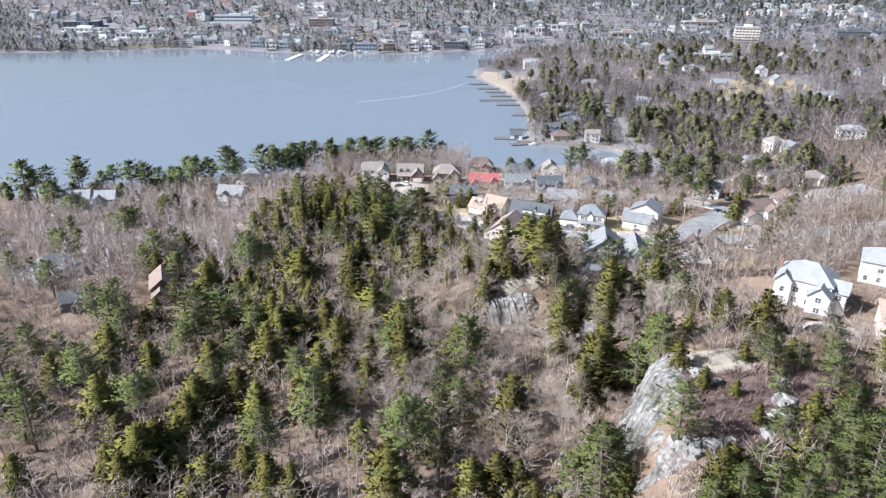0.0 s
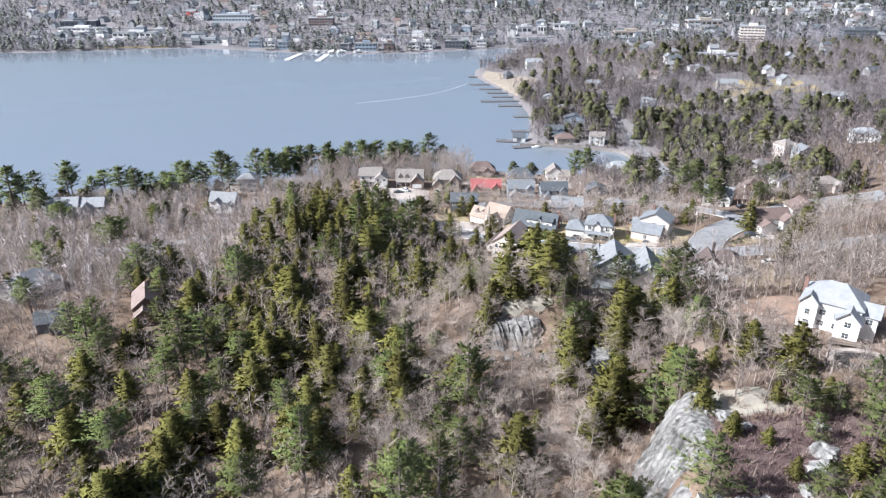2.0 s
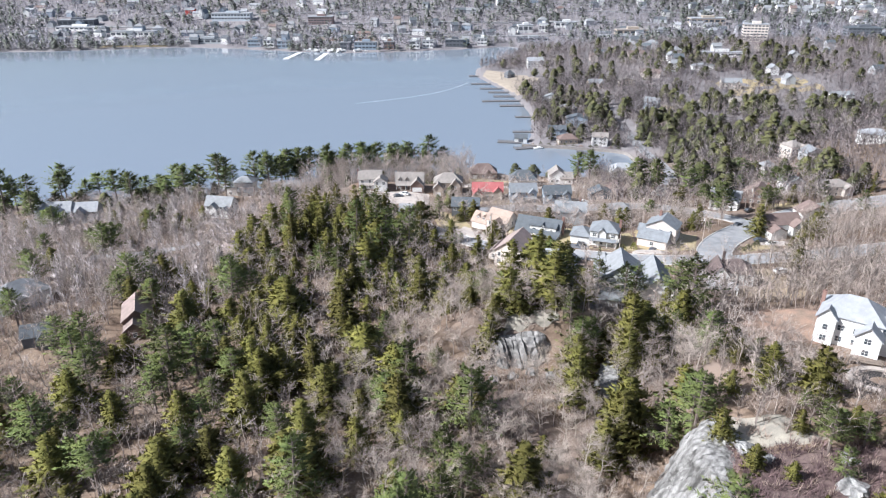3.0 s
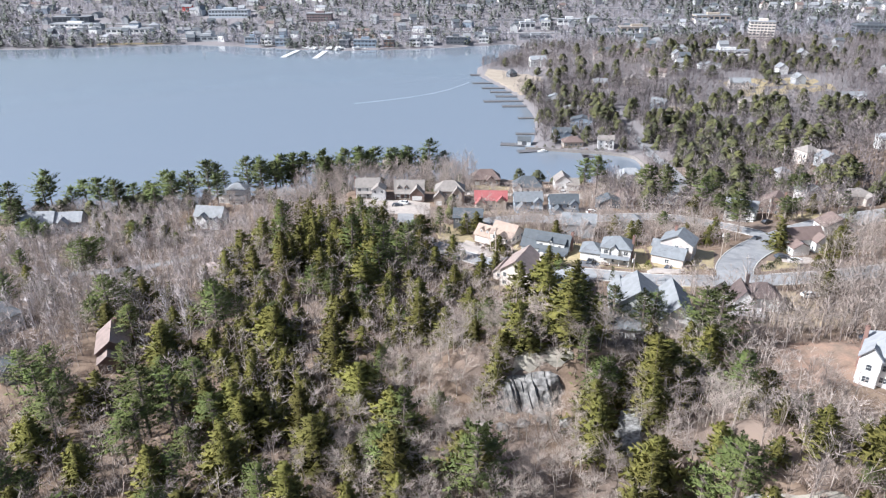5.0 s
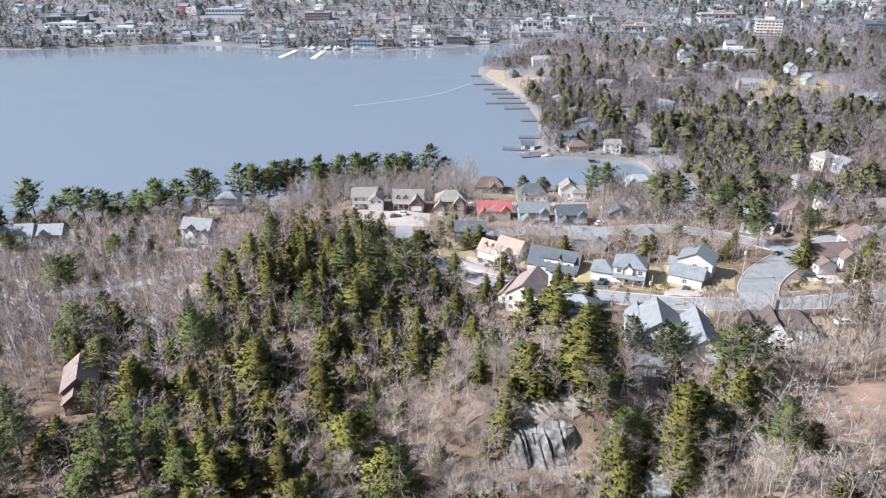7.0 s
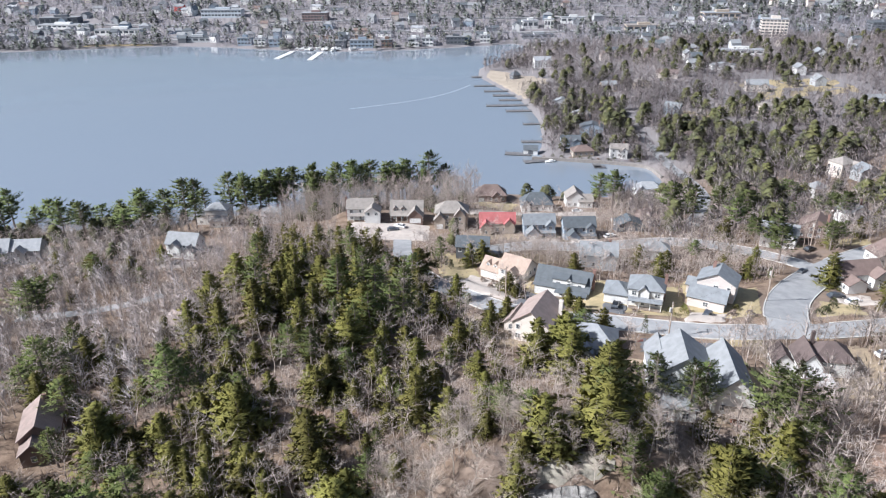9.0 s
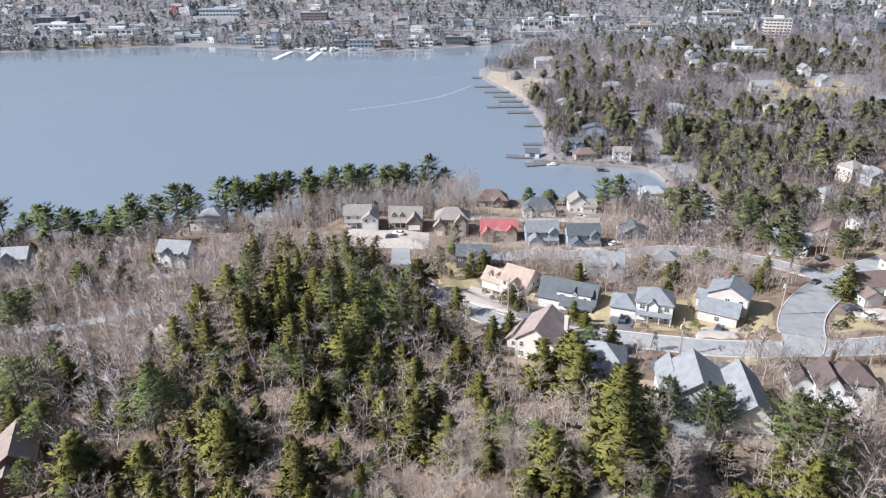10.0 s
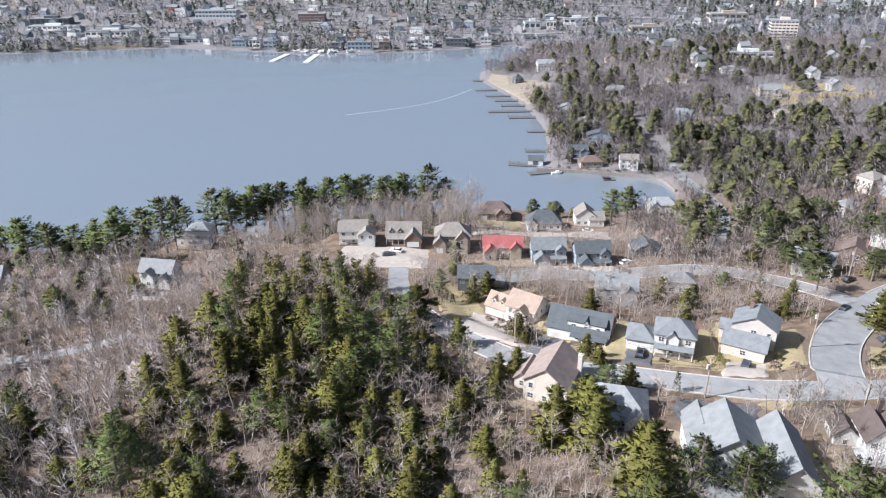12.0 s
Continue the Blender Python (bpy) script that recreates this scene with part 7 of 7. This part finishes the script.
tops = [utility_pole(*p) for p in ((8.5, 212.5, 9.5, 60), (44.5, 189.5, 9.5, 80), (76.5, 214, 10, 40), (111, 264, 10, 40), (48, 275, 9.5, 10))]
wire_mat = mat("wire", (0.03, 0.03, 0.03), (0.04, 0.04, 0.04), rough=0.6)
for a, b in ((0, 1), (1, 2), (2, 3)):
    s = Shape()
    pts = [tops[a].lerp(tops[b], t / 10) - Vector((0, 0, 1.1 * (1 - (t / 5 - 1) ** 2))) for t in range(11)]
    for p, q in zip(pts, pts[1:]):
        stem(s, p, q, 0.015, 0.015)
    tagged(new("wire", s.mesh("wire", wire_mat)), "thin sagging wire between utility poles", "wire", "wires")


# ---- garden shrubs, cedars, fences, deck ----
for x, y, tall in ((-13, 251, 3.6), (-11.5, 248, 3.4), (-10, 245.5, 3.4), (-8.2, 242.5, 3.5), (-6.5, 239.5, 3.0), (7.5, 222, 3.6), (39.5, 191.5, 5.0), (13, 219.5, 2.6), (-14.5, 254, 3.2)):
    shrub(x, y, tall, 1.5, GREEN_FAR, "dark columnar cedar beside the drive", "cedar", "columnar cedars")
for x, y, t, w in ((5, 227, 1.2, 1.8), (3, 231, 1.3, 2.0), (6, 230, 1.1, 1.6), (17, 223.5, 1.6, 2.2), (49, 204.5, 2.6, 3.2), (52, 203, 3.0, 3.0), (53, 206.5, 2.4, 2.4), (64.5, 204.5, 1.6, 2.4), (66, 207, 1.8, 2.2), (67, 201, 1.5, 2.6), (62, 199.5, 1.6, 2.8), (86, 206, 1.5, 2.6), (89, 208.5, 1.6, 3.0), (92, 211, 1.7, 2.8), (94, 214.5, 2.0, 2.4), (96, 209, 2.4, 3.2), (88, 206, 2.2, 2.0), (25, 206, 3.0, 3.4), (27, 208, 3.2, 3.0), (41, 206.5, 1.0, 1.6), (-34, 282, 1.6, 2.6), (-33, 268, 3.0, 4.0), (-3, 247, 2.0, 3.0), (1, 245, 2.4, 3.4), (30, 272.5, 1.5, 2.4), (46, 272, 1.3, 3.0)):
    shrub(x, y, t, w, GREEN_FAR if x > 80 and y < 220 else SPRUCE if t > 1.7 else BUSH, "rounded garden shrub beside a drive" if t < 2 else "clipped evergreen bush in a front yard")


def fence(points, high, label):
    ob = thing("fence", points[0][0], points[0][1], gz(*points[0]), 0, label, "fence", "garden fences")
    base = Vector((points[0][0], points[0][1], gz(*points[0])))
    for a, b in zip(points, points[1:]):
        n = max(2, int(math.hypot(b[0] - a[0], b[1] - a[1]) / 1.8))
        last = None
        for i in range(n + 1):
            x, y = a[0] + (b[0] - a[0]) * i / n, a[1] + (b[1] - a[1]) * i / n
            p = Vector((x, y, gz(x, y))) - base
            part("post", Shape().box(p.x - 0.06, p.y - 0.06, p.z - 0.4, p.x + 0.06, p.y + 0.06, p.z + high), WOOD, ob)
            if last is not None:
                for f in (0.35, 0.85):
                    s = Shape()
                    stem(s, last + Vector((0, 0, high * f)), p + Vector((0, 0, high * f)), 0.06, 0.06)
                    part("rail", s, WOOD, ob)
            last = p


fence([(31, 216), (36, 226)], 1.4, "weathered garden fence between two houses")
fence([(72, 166), (80, 164), (82, 171)], 1.3, "low wooden fence behind the deck house")
# planted bank and patio of the houses south of the street
patch("planting_bed", [(37, 187.2), (38, 189.6), (52, 187.6), (51, 185.5)], mat("red_mulch", (0.17, 0.065, 0.055), (0.13, 0.06, 0.05), size=1.0, rough=0.95, fine=0.3), "reddish mulch bed along the street", "flower bed", 0.2)
deck = thing("deck", 49.5, 156.5, 37.4, -12, "timber deck with slatted rails behind the big house", "deck")
part("floor", Shape().box(-4, -3, 1.6, 4, 3, 1.8), WOOD, deck)
for i in range(17):
    part("slat", Shape().box(-4 + i * 0.49, -3.05, 1.8, -3.9 + i * 0.49, -2.97, 2.8), POLE, deck)
for u in (-3.8, 0, 3.8):
    for w in (-2.8, 2.8):
        part("post", Shape().box(u - 0.1, w - 0.1, -2, u + 0.1, w + 0.1, 1.6), WOOD, deck)
deck2 = thing("deck", 66.0, 167.6, 35.6, -8, "raised white deck with rails on the deck house", "deck")
part("floor", Shape().box(-4, -2.2, 2.7, 4, 2.2, 2.9), PALE_DOCK, deck2)
for i in range(15):
    part("baluster", Shape().box(-4 + i * 0.565, -2.25, 2.9, -3.92 + i * 0.565, -2.17, 3.8), TRIM, deck2)
part("rail", Shape().box(-4, -2.28, 3.8, 4, -2.14, 3.9), TRIM, deck2)
for u in (-3.8, 3.8):
    part("post", Shape().box(u - 0.12, -2.1, -1.5, u + 0.12, -1.86, 2.7), TRIM, deck2)
patch("yard", [(46, 152), (46, 157), (55, 162), (56, 155)], mat("red_earth", (0.24, 0.115, 0.085), (0.16, 0.09, 0.07), size=2.0, rough=0.95, fine=0.35), "reddish mulched yard behind the big house", "yard", 0.12)
fence([(45, 151), (57, 154), (57.5, 161)], 1.2, "low timber fence round the mulched yard")
hydrant = thing("fire_hydrant", 77.1, 188.2, gz(77.1, 188.2), 0, "bright yellow fire hydrant beside the street", "hydrant")
HYDRANT = mat("hydrant_yellow", (0.72, 0.62, 0.03), (0.62, 0.52, 0.03), size=0.4, rough=0.5, fine=0.1)
part("barrel", Shape().rod((0, 0, -0.1), (0, 0, 0.8), 0.17, 0.15, 10), HYDRANT, hydrant)
part("cap", Shape().rod((0, 0, 0.8), (0, 0, 0.92), 0.2, 0.2, 10).rod((0, 0, 0.92), (0, 0, 1.05), 0.15, 0.05, 10), HYDRANT, hydrant)
for turn in (-1, 1):
    part("outlet", Shape().rod((0.12 * turn, 0, 0.55), (0.3 * turn, 0, 0.55), 0.08, 0.09, 8), HYDRANT, hydrant)
# the oval pool below the white house, drained and dark, in a pale stone surround
def oval(rx, ry, z, n=40):
    return [(rx * math.cos(2 * math.pi * i / n), ry * math.sin(2 * math.pi * i / n), z) for i in range(n)]


pool = thing("pool", 77, 115.5, 45.75, -6, "dark oval garden pool with a pale stone surround", "pool")
n = 40
part("surround", Shape().add(oval(6.2, 4.4, -0.6) + oval(6.2, 4.4, 0.35) + oval(4.9, 3.2, 0.35) + oval(4.9, 3.2, -0.2), [(a * n + i, a * n + (i + 1) % n, (a + 1) * n + (i + 1) % n, (a + 1) * n + i) for a in range(3) for i in range(n)]), PAVER, pool)
part("cover", Shape().add(oval(4.9, 3.2, 0.02) + [(0, 0, -0.1)], [(i, (i + 1) % n, n) for i in range(n)]), mat("pool_cover", (0.028, 0.026, 0.026), (0.05, 0.046, 0.044), size=1.5, rough=0.6, fine=0.2), pool, "dark sagging pool cover")
garden_deck = thing("garden_deck", 76.5, 121.2, 46.0, -18, "small timber deck between the white house and pool", "deck")
for i in range(9):
    part("plank", Shape().box(-3 + i * 0.66, -1.2, 0.5, -2.4 + i * 0.66, 1.2, 0.62), WOOD, garden_deck)
for u in (-2.8, 2.8):
    part("post", Shape().box(u - 0.1, -1.2, -0.5, u + 0.1, -1.0, 1.5), WOOD, garden_deck)
part("rail", Shape().box(-2.9, -1.2, 1.4, 2.9, -1.08, 1.52), WOOD, garden_deck)
